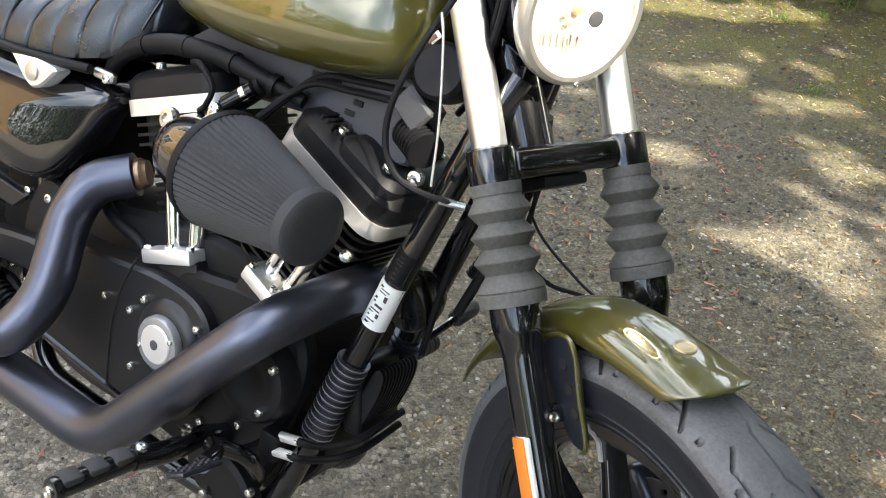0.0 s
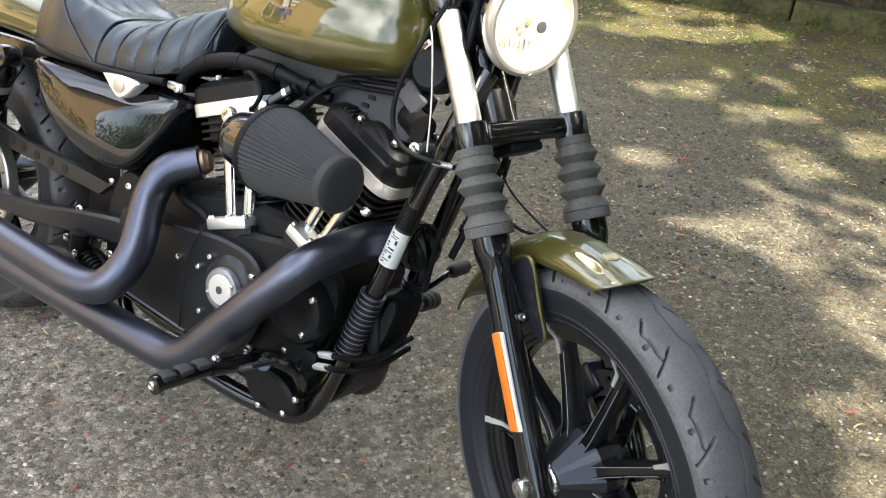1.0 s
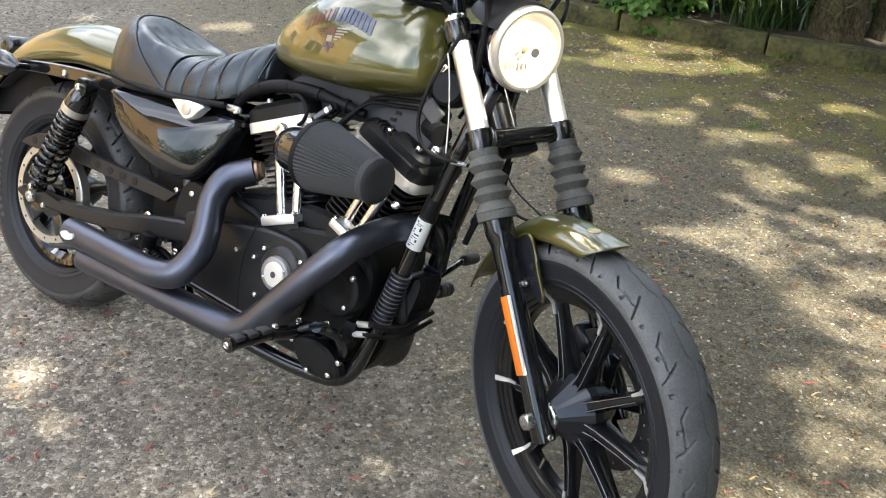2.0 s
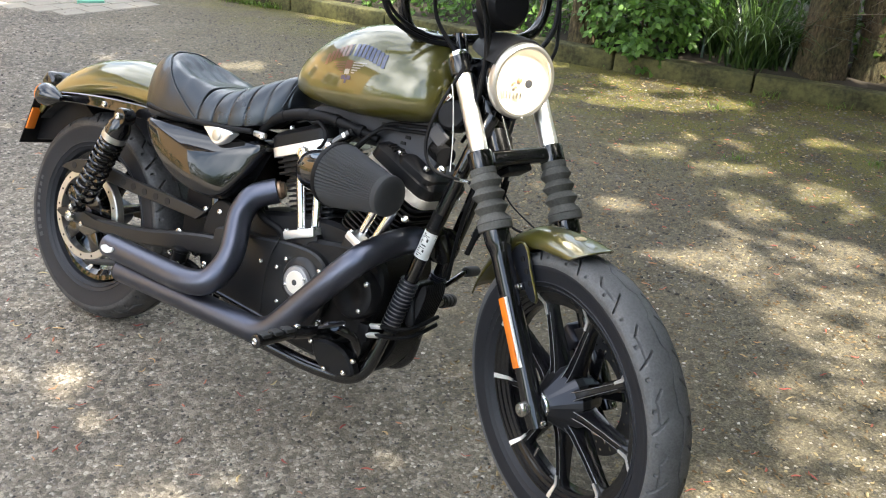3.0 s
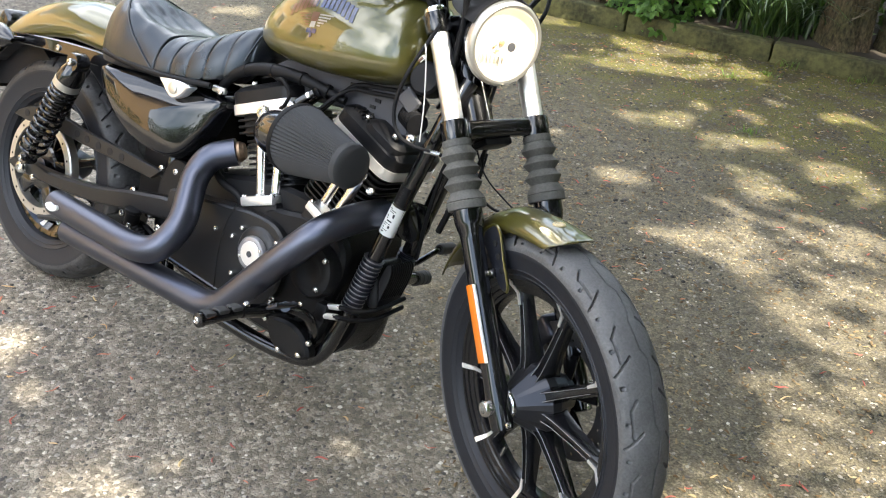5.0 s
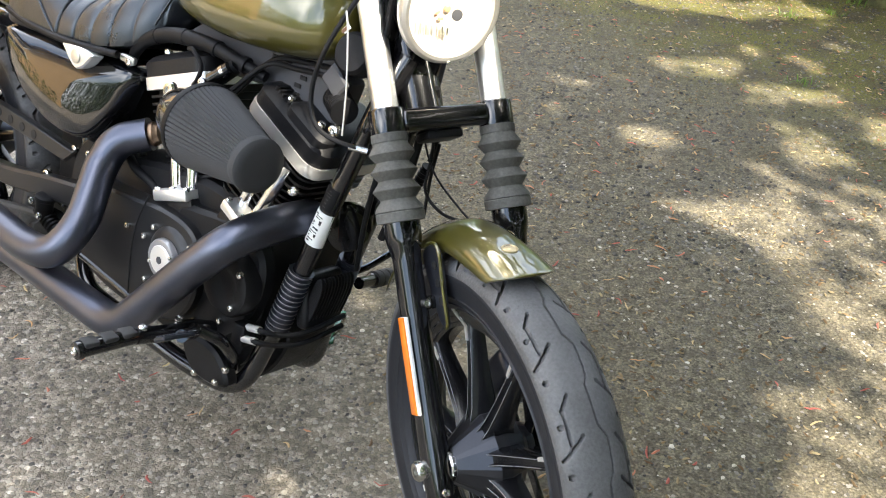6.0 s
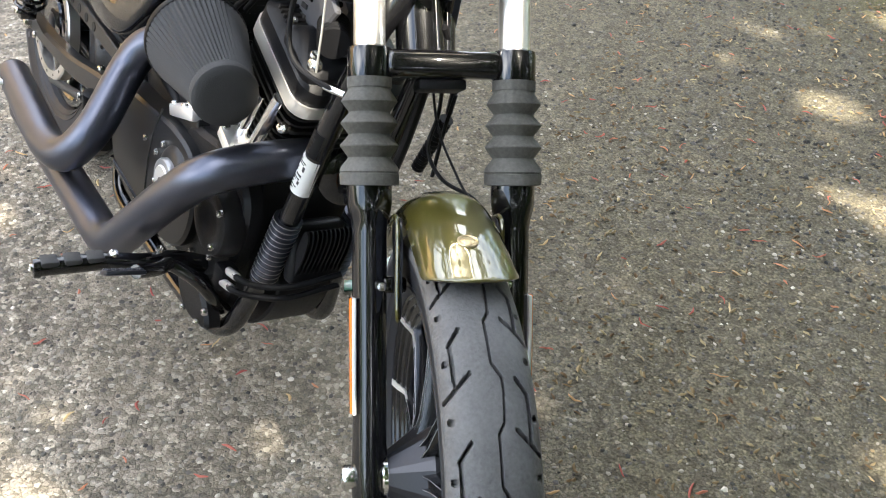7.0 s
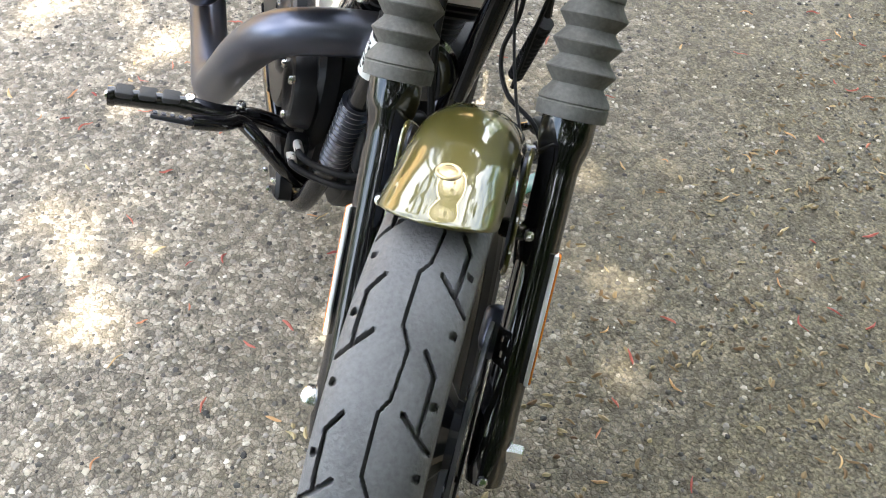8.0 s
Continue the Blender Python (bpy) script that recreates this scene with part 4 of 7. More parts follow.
# -- frame --
for s in (-1, 1):
    dt = part("frame_tube", tube(BM(), bend([(1.19, -0.03 * -s, 0.84), (1.172, 0.05 * s, 0.77), (1.128, 0.058 * s, 0.60), (1.066, 0.062 * s, 0.35), (1.03, 0.09 * s, 0.185), (0.90, 0.10 * s, 0.172), (0.56, 0.11 * s, 0.19), (0.51, 0.075 * s, 0.32), (0.46, 0.065 * s, 0.60)], 0.06), 0.0165, 18), GLOSS, bike, "gloss black frame tube")
    if s < 0:
        p0, p1 = Vector((1.130, -0.058, 0.612)), Vector((1.104, -0.0605, 0.505))
        lab = part("warning_label", tube(BM(), [p0.lerp(p1, 0.42), p1], 0.0171, 20), WHITE, dt, "white printed sticker")
        part("plain_label", tube(BM(), [p0, p0.lerp(p1, 0.38)], 0.0169, 20), PLASTIC, dt, "black printed sticker")
        bars_ = BM()
        for f, wd, th, dx in ((0.46, 0.010, 0.0022, -0.004), (0.50, 0.016, 0.0012, 0.001), (0.53, 0.013, 0.0012, -0.001), (0.60, 0.008, 0.0075, 0.005), (0.61, 0.006, 0.0030, -0.006), (0.655, 0.005, 0.0020, -0.006), (0.71, 0.014, 0.0030, 0.002),
                             (0.76, 0.017, 0.0012, 0.0), (0.79, 0.012, 0.0012, -0.003), (0.83, 0.007, 0.0055, 0.005), (0.84, 0.006, 0.0015, -0.005), (0.89, 0.015, 0.0012, 0.0), (0.93, 0.009, 0.0025, -0.003)):
            box(bars_, p0.lerp(p1, f) + Vector((dx, -0.0169 + abs(dx) * 0.2, 0)), (wd * 0.8, 0.0012, th), Matrix.Rotation(radians(14), 3, "Y"))
        for f in (0.05, 0.10, 0.14, 0.20, 0.26, 0.32):
            box(bars_, p0.lerp(p1, f) + Vector((0.0, -0.0168, 0)), (0.008 + 0.004 * math.sin(f * 90), 0.0012, 0.001), Matrix.Rotation(radians(14), 3, "Y"))
        part("label_print_bars", bars_, INK, lab)
    hose = BM()
    a, b = Vector((1.089, 0.061 * s, 0.446)), Vector((1.060, 0.064 * s, 0.322))
    hp, hr = [], []
    for k in range(53):
        hp.append(a.lerp(b, k / 52))
        hr.append(0.0222 if k % 4 < 2 else 0.0186)
    tube(hose, hp, hr, 20)
    slv = part("ribbed_sleeve", hose, SATIN, dt, "black ribbed plastic sleeve")
    if s < 0:
        # bright bands laid on the ridges as painted glints
        for k in range(13):
            q = a.lerp(b, (4 * k + 0.5) / 52)
            part("ridge_glint", tube(BM(), [q + (b - a) * -0.006, q + (b - a) * 0.006], 0.0226, 20, False), LABEL, slv)
part("backbone", tube(BM(), bend([(1.19, 0, 0.84), (1.0, 0, 0.80), (0.66, 0, 0.72), (0.40, 0, 0.66)], 0.1), 0.024, 16), GLOSS, bike)
part("steering_head", tube(BM(), [(1.215, 0, 0.75), (1.125, 0, 0.905)], 0.031, 24), GLOSS, bike)
for s in (-1, 1):
    part("seat_rail", tube(BM(), bend([(0.75, 0.03 * s, 0.70), (0.60, 0.06 * s, 0.645), (0.23, 0.085 * s, 0.64)], 0.06), 0.013, 14), GLOSS, bike)

part("seat_tab", box(BM(), (0.615, -0.098, 0.668), (0.04, 0.012, 0.014), None, 0.003, 1), SATALU, bike)
part("under_seat_trim", tube(BM(), spline([(0.24, -0.118, 0.662), (0.35, -0.132, 0.658), (0.48, -0.13, 0.661), (0.60, -0.112, 0.672)], 6), 0.007, 10), PLASTIC, bike)
# regulator with cooling fins between the down tubes
reg = part("regulator", box(BM(), (1.090, -0.004, 0.385), (0.03, 0.092, 0.100), Matrix.Rotation(radians(-14), 3, "Y"), 0.010, 3), POWDER, bike, "black finned regulator")
for k in range(11):
    y = -0.042 + 0.0077 * k
    part("fin", slab(BM(), rounded([(1.096, 0.342), (1.108, 0.346), (1.1235, 0.400), (1.125, 0.432), (1.112, 0.436), (1.100, 0.39)], 3), y - 0.0015, y + 0.0015, 0.0006), POWDER, reg)
part("horn", lathe(BM(), [(0.036, -0.012), (0.042, -0.008), (0.042, 0.008), (0.036, 0.012), (0.012, 0.014)], (1.118, 0.0, 0.53), (1, -0.45, 0.1), 32), GLOSS, bike, "round black horn")
sump = part("engine_skid", slab(BM(), rounded([(0.86, 0.20), (0.93, 0.175), (1.0, 0.182), (1.05, 0.235), (1.07, 0.30), (1.02, 0.33), (0.90, 0.27)]), 0.055, -0.04, 0.004), POWDER, bike)
for k, (z, y) in enumerate(((0.338, -0.118), (0.318, -0.124))):
    part("brake_hose", tube(BM(), spline([(1.06, y, z), (1.082, y - 0.001, z + 0.004), (1.10, -0.095, z), (1.12, -0.05, z + 0.005), (1.125, 0.03, z + 0.02)], 7), 0.005, 10), PLASTIC, bike, "black brake hose")
    part("hose_ferrule", tube(BM(), [(1.046, y, z - 0.006), (1.076, y - 0.001, z + 0.003)], 0.0066, 12), BRUSHED, bike, "steel hose ferrule")
part("hose_block", box(BM(), (1.035, -0.115, 0.315), (0.03, 0.03, 0.04), None, 0.005, 2), PLASTIC, bike)

# -- right foot control --
peg = part("footpeg", tube(BM(), [(0.955, -0.27, 0.31), (0.945, -0.366, 0.304)], 0.0135, 18), GLOSS, bike, "black footpeg with rubber pads")
part("peg_end", lathe(BM(), [(0.015, 0), (0.0155, 0.003), (0.0145, 0.009), (0.006, 0.0105)], (0.9455, -0.363, 0.304), (-0.1, -1, -0.06), 20), GLOSS, peg)
part("end_screw", lathe(BM(), [(0.0075, 0.0), (0.0072, 0.0125), (0.005, 0.014), (0.003, 0.0125)], (0.9455, -0.363, 0.304), (-0.1, -1, -0.06), 16), STEEL, peg, "bright end screw")
for k in range(3):
    c = Vector((0.9525, -0.287, 0.317)).lerp(Vector((0.946, -0.35, 0.313)), k / 2)
    part("rubber_pad", box(BM(), c, (0.025, 0.026, 0.013), Matrix.Rotation(radians(-5), 3, "Z"), 0.004, 2), GRIPRUB, peg, "grey rubber pad")
clevis = part("peg_mount", tube(BM(), bend([(0.956, -0.272, 0.31), (0.965, -0.215, 0.305), (0.955, -0.17, 0.302), (0.95, -0.11, 0.28)], 0.03), 0.0145, 14), GLOSS, bike, "gloss black footpeg bracket")
bolt((0.958, -0.262, 0.322), (0.1, -0.1, 1), 0.0075, clevis, 0.006)
bolt((0.955, -0.189, 0.318), (0.3, -0.3, 1), 0.007, clevis, 0.007)
pedal = part("brake_pedal", tube(BM(), bend([(1.058, -0.268, 0.360), (1.035, -0.220, 0.343), (0.998, -0.194, 0.326), (1.033, -0.160, 0.312), (1.030, -0.125, 0.268), (1.0, -0.090, 0.220), (0.97, -0.05, 0.205)], 0.018), 0.0105, 12), GLOSS, bike, "black brake pedal")
PM = Matrix.Rotation(radians(-6), 3, "X") @ Matrix.Rotation(radians(-32), 3, "Y") @ Matrix.Rotation(radians(-4), 3, "Z")
PC = Vector((1.068, -0.290, 0.369))
pad = part("pedal_pad", box(BM(), PC, (0.030, 0.056, 0.007), PM, 0.003, 2), SATIN, pedal, "ridged black pedal plate")
for k in range(5):
    for j in range(3):
        part("stud", box(BM(), PC + PM @ Vector((-0.0095 + 0.0095 * j, -0.022 + 0.011 * k, 0.0045)), (0.005, 0.006, 0.003), PM, 0.0012, 1), SATIN, pad)
plate = part("master_cylinder_guard", slab(BM(), rounded([(0.90, 0.245), (0.95, 0.262), (1.0, 0.25), (1.03, 0.21), (0.99, 0.19), (0.93, 0.195)]), -0.105, -0.130, 0.006), POWDER, bike, "black master cylinder guard")
for x, z in ((0.905, 0.25), (0.955, 0.20), (1.01, 0.21), (1.03, 0.245)):
    bolt((x, -0.134, z), -Y, 0.0062, plate, 0.008)
part("side_stand", tube(BM(), [(0.80, 0.13, 0.20), (0.72, 0.24, 0.055)], 0.012, 12), GLOSS, bike, "black side stand")
lever = part("shift_lever", tube(BM(), spline([(1.02, 0.10, 0.375), (1.055, 0.14, 0.395), (1.078, 0.180, 0.428), (1.080, 0.200, 0.436)], 5), 0.0062, 10), GLOSS, bike, "black shift lever with a rubber toe peg")
part("toe_peg", lathe(BM(), [(0.010, 0.0), (0.0125, 0.004), (0.0135, 0.010), (0.0135, 0.085), (0.0125, 0.092), (0.006, 0.095)], (1.081, 0.196, 0.436), (-0.22, 1, -0.14), 18), GRIPRUB, lever, "black rubber toe peg")
lpeg = part("footpeg", lathe(BM(), [(0.0125, 0.0), (0.0125, 0.05), (0.0145, 0.052), (0.0145, 0.118), (0.012, 0.122)], (0.998, 0.215, 0.325), (-0.14, 1, -0.12), 16), GLOSS, bike, "black footpeg with rubber pads")
for k in range(3):
    part("rubber_pad", lathe(BM(), [(0.0145, 0.0), (0.0180, 0.002), (0.0180, 0.019), (0.0145, 0.021)], Vector((0.998, 0.215, 0.325)) + Vector((-0.14, 1, -0.12)).normalized() * (0.054 + 0.0225 * k), (-0.14, 1, -0.12), 18), GRIPRUB, lpeg, "black rubber pad")

# -- tank --
TANK = [(0.628, 0.806, 0.832, 0.012), (0.645, 0.794, 0.852, 0.034), (0.67, 0.784, 0.878, 0.056), (0.71, 0.776, 0.911, 0.080), (0.76, 0.772, 0.943, 0.101), (0.83, 0.771, 0.973, 0.119), (0.90, 0.773, 0.987, 0.127),
        (0.97, 0.779, 0.988, 0.127), (1.03, 0.788, 0.977, 0.118), (1.065, 0.800, 0.958, 0.102), (1.088, 0.818, 0.932, 0.076), (1.098, 0.84, 0.905, 0.045)]
TCURVE = [spline([(s[0], s[k], 0) for s in TANK], 8) for k in (1, 2, 3)]


def tank_at(x):
    return [float(np.interp(x, [p.x for p in c], [p.y for p in c])) for c in TCURVE]


def tank_point(x, a):
    """A point of the tank's skin at x, at the angle a round it: 0 is its left side, 90 the top, 180 the right."""
    zb, zt, w = tank_at(x)
    c, s = math.cos(radians(a)), math.sin(radians(a))
    zm = zb + 0.32 * (zt - zb)
    y = w * math.copysign(abs(c) ** (0.8 if s > 0 else 0.42), c)
    z = zm + (zt - zm) * s ** 1.05 if s > 0 else zm - (zm - zb) * abs(s) ** 0.75
    return Vector((x, y, z))


tk = BM()
xs = [p.x for p in spline([(s[0], 0, 0) for s in TANK], 4)]
rings = [[tk.verts.new(tank_point(x, 360 * k / 56)) for k in range(56)] for x in xs]
skin(tk, rings, True)
tk.faces.new(rings[0])
tk.faces.new(rings[-1])
tank = part("fuel_tank", tk, OLIVE, bike, "olive metallic teardrop fuel tank", False, 60)
part("filler_cap", lathe(BM(), [(0.03, 0), (0.032, 0.004), (0.032, 0.014), (0.028, 0.02), (0.01, 0.022)], (0.965, 0, 0.968), (0, 0, 1), 32), CHROME, tank, "chrome filler cap")


def decal(bm, x0, x1, a0, a1, nx=3, na=3):
    g = [[bm.verts.new(tank_point(x0 + (x1 - x0) * i / nx, a0 + (a1 - a0) * j / na) + (tank_point(x0, a0) - Vector((x0, 0, 0.86))).normalized() * 0.0012) for j in range(na + 1)] for i in range(nx + 1)]
    skin(bm, g, False)


for k in range(15):
    x = 0.778 + 0.0121 * k
    top_a = 150 - 9 * math.sin(math.pi * min(1, (k + 0.5) / 15) ** 0.9)
    lb = BM()
    decal(lb, x, x + (0.0092 if k != 6 else 0.003), top_a + 12.5, top_a - 0.5)
    # brown of the first six is the house's reflection, put into the colour
    part("lettering_bar", lb, NAVY if k > 5 else ORANGE, tank)
# the eagle under the lettering: two feathered wings, a body and a tail
for sg in (-1, 1):
    for k in range(5):
        lb = BM()
        decal(lb, 0.859 + sg * 0.012, 0.859 + sg * (0.05 - 0.007 * k), 160.5 + 2.3 * k, 159.3 + 2.3 * k)
        part("decal_feather", lb, ORANGE if sg < 0 else CREAM, tank)
for x0, x1, a0, a1, mt in ((0.849, 0.869, 166, 158, ORANGE), (0.852, 0.866, 171, 166, CREAM), (0.845, 0.857, 176, 172, NAVY), (0.861, 0.873, 176, 172, NAVY), (0.856, 0.862, 180, 174, NAVY)):
    lb = BM()
    decal(lb, x0, x1, a0, a1)
    part("decal_body", lb, mt, tank)

# -- seat --
def eased(x, xs, ys):
    """A smooth curve through the points xs, ys."""
    n = len(xs)
    k = max(0, min(n - 2, int(np.searchsorted(xs, x)) - 1))
    sl = [(ys[i + 1] - ys[i]) / (xs[i + 1] - xs[i]) for i in range(n - 1)]
    m = [sl[0]] + [0.0 if sl[i - 1] * sl[i] <= 0 else 2 * sl[i - 1] * sl[i] / (sl[i - 1] + sl[i]) for i in range(1, n - 1)] + [sl[-1]]
    h = xs[k + 1] - xs[k]
    t = max(0.0, min(1.0, (x - xs[k]) / h))
    return (2 * t ** 3 - 3 * t * t + 1) * ys[k] + (t ** 3 - 2 * t * t + t) * h * m[k] + (3 * t * t - 2 * t ** 3) * ys[k + 1] + (t ** 3 - t * t) * h * m[k + 1]


def seat_row(x):
    w = eased(x, [0.165, 0.172, 0.19, 0.22, 0.26, 0.32, 0.40, 0.46, 0.55, 0.63, 0.665, 0.680], [0.02, 0.055, 0.085, 0.110, 0.127, 0.137, 0.137, 0.131, 0.120, 0.095, 0.066, 0.03])
    zb = eased(x, [0.165, 0.18, 0.21, 0.28, 0.38, 0.52, 0.60, 0.64, 0.680], [0.715, 0.675, 0.648, 0.640, 0.648, 0.668, 0.688, 0.712, 0.765])
    zc = eased(x, [0.165, 0.178, 0.20, 0.23, 0.27, 0.31, 0.36, 0.45, 0.52, 0.60, 0.655, 0.680], [0.725, 0.768, 0.796, 0.804, 0.790, 0.768, 0.752, 0.751, 0.771, 0.804, 0.822, 0.806])
    rim = eased(x, [0.165, 0.22, 0.26, 0.31, 0.36, 0.41, 0.45], [0, 0.0, 0.008, 0.026, 0.026, 0.010, 0])
    return w, zb, zc, rim


def seat_point(x, a):
    """A point of the seat's upper skin at x; a runs from -1 on the right edge to 1 on the left."""
    w, zb, zc, rim = seat_row(x)
    edge = max(0.0, 1 - abs(a) ** 2.8) ** 0.5
    z = zb + (zc - zb) * edge + rim * math.exp(-((abs(a) - 0.70) / 0.24) ** 2)
    wob = 1.0
    if 0.430 < x < 0.662:
        crease = abs(2 * (((x - 0.430) / 0.0464) % 1) - 1)
        crease = 0.4 * crease ** 2.5 + 0.6 * crease ** 14
        z -= 0.0065 * crease * min(1, edge * 1.6)
        wob = 1 - 0.034 * crease
    if 0.235 < x < 0.415 and abs(a) < 0.72:
        fade = min(1, (x - 0.235) / 0.04) * min(1, (0.415 - x) / 0.03) * min(1, (0.72 - abs(a)) / 0.1)
        z -= 0.0045 * fade * abs(2 * ((a * w / 0.034 + 0.5) % 1) - 1) ** 6
    return Vector((x, a * w * wob * (0.965 + 0.085 * edge), z))


sm = BM()
rings = []
NX, NYY = 250, 49
for i in range(NX + 1):
    x = 0.165 + 0.515 * i / NX
    w, zb, zc, rim = seat_row(x)
    ring = [sm.verts.new(seat_point(x, math.sin(math.pi / 2 * (j / (NYY - 1) * 2 - 1)))) for j in range(NYY)]
    for j in range(1, 9):
        a = 1 - 2 * j / 9
        ring.append(sm.verts.new((x, a * w * 0.96, zb - 0.004)))
    rings.append(ring)
skin(sm, rings, True)
sm.faces.new(rings[0])
sm.faces.new(rings[-1])
seat = part("seat", sm, LEATHER, bike, "black ribbed vinyl solo seat", False, 70)
for s in (-1, 1):
    seam = [seat_point(x, s * a) + Vector((0, s * 0.001, 0.001)) for x, a in ((0.226, 0.02), (0.230, 0.3), (0.248, 0.55), (0.285, 0.74), (0.33, 0.86), (0.38, 0.945), (0.413, 0.985), (0.430, 0.999))]
    part("seam_piping", tube(BM(), spline(seam, 7), 0.0026, 8), LEATHER, seat)
    seam = [seat_point(x, s * a) + Vector((0.0005, s * 0.001, 0.001)) for x, a in ((0.668, 0.1), (0.667, 0.45), (0.664, 0.75), (0.659, 0.93), (0.652, 0.99))]
    part("front_seam", tube(BM(), spline(seam, 7), 0.002, 6), LEATHER, seat)

# -- side cover, rear fender and tail --
def bulged(outline, side, n=16):
    """A gently domed panel that leans up and forward, with a rolled rim; side is -1 on the right and 1 on the left."""
    bm = BM()
    cx, cz = sum(p[0] for p in outline) / len(outline), sum(p[1] for p in outline) / len(outline)

    def skin_y(x, z, s):
        return 0.154 - 0.17 * (z - 0.482) - 0.10 * (x - 0.245) + 0.022 * (1 - s ** 2.4) - 0.018 * max(0, (s - 0.9) / 0.1) ** 2

    rings = [[bm.verts.new((x, side * 0.06, z)) for x, z in outline]]
    for s in [1, 0.99, 0.975, 0.955, 0.93] + [0.9 * (1 - k / n) for k in range(n)]:
        rings.append([bm.verts.new((cx + (x - cx) * s, side * skin_y(cx + (x - cx) * s, cz + (z - cz) * s, s), cz + (z - cz) * s)) for x, z in outline])
    skin(bm, rings, True)
    bm.faces.new(rings[-1])
    return bm


SIDE = [(0.243, 0.632), (0.264, 0.588), (0.300, 0.550), (0.347, 0.519), (0.40, 0.497), (0.455, 0.484), (0.510, 0.482), (0.552, 0.500), (0.590, 0.550), (0.615, 0.600), (0.630, 0.634), (0.615, 0.651), (0.52, 0.653), (0.43, 0.648), (0.33, 0.641)]
oil = part("side_cover", bulged(rounded(SIDE, 4), -1), GLOSS, bike, "gloss black oil tank cover", False, 60)
shield2 = BM()
slab(shield2, rounded([(0.465, 0.660), (0.555, 0.660), (0.55, 0.645), (0.527, 0.625), (0.505, 0.621), (0.478, 0.640)], 4), -0.112, -0.136, 0.003)
emb = part("cover_badge", shield2, BRUSHED, oil, "polished shield badge")
part("badge_centre", lathe(BM(), [(0.013, 0), (0.013, 0.0035), (0.010, 0.0045)], (0.512, -0.1355, 0.643), -Y, 24), SATALU, emb)
part("left_side_cover", bulged(rounded(SIDE, 4), 1), GLOSS, bike)
part("battery_box", box(BM(), (0.43, 0, 0.56), (0.26, 0.14, 0.17), None, 0.01, 2), PLASTIC, bike)
part("battery_tray", box(BM(), (0.425, 0.01, 0.405), (0.17, 0.11, 0.145), None, 0.012, 2), PLASTIC, bike)

rf = BM()
crest = spline([(0.215, 0, 0.752), (0.106, 0, 0.754), (0.036, 0, 0.750), (-0.082, 0, 0.726), (-0.19, 0, 0.676), (-0.262, 0, 0.617), (-0.292, 0, 0.565)], 7)
rings = []
for i, p in enumerate(crest):
    t = (crest[min(i + 1, len(crest) - 1)] - crest[max(i - 1, 0)]).normalized()
    up = t.cross(Y)
    up = up if up.z > 0 or up.x < 0 else -up
    if up.dot(p - Vector((0.02, 0, 0.4))) < 0:
        up = -up
    wid = 0.086
    drop = 0.115 - 0.055 * max(0, (i / len(crest) - 0.5) * 2)
    ring = []
    for j in range(21):
        a = j / 10 - 1
        th = radians(97 * a)
        yy, off = wid * math.sin(th), -0.78 * drop * (1 - math.cos(th))
        ring.append(rf.verts.new(p + up * off + Y * yy))
    rings.append(ring)
skin(rf, rings, False)
rfender = part("rear_fender", rf, OLIVE, bike, "olive metallic rear fender", False, 50)
sol = rfender.modifiers.new("thickness", "SOLIDIFY")
sol.thickness, sol.offset = 0.003, -1
bolt((0.165, 0, 0.753), (0, 0, 1), 0.011, rfender, 0.018)
inner = BM()
rings = [[inner.verts.new((REAR.x + 0.335 * math.cos(radians(a)), y, REAR.z + 0.335 * math.sin(radians(a)))) for y in (-0.082, 0.082)] for a in range(48, 140, 6)]
skin(inner, rings, False)
inn = part("inner_fender", inner, PLASTIC, bike)
inn.modifiers.new("thickness", "SOLIDIFY").thickness = 0.003
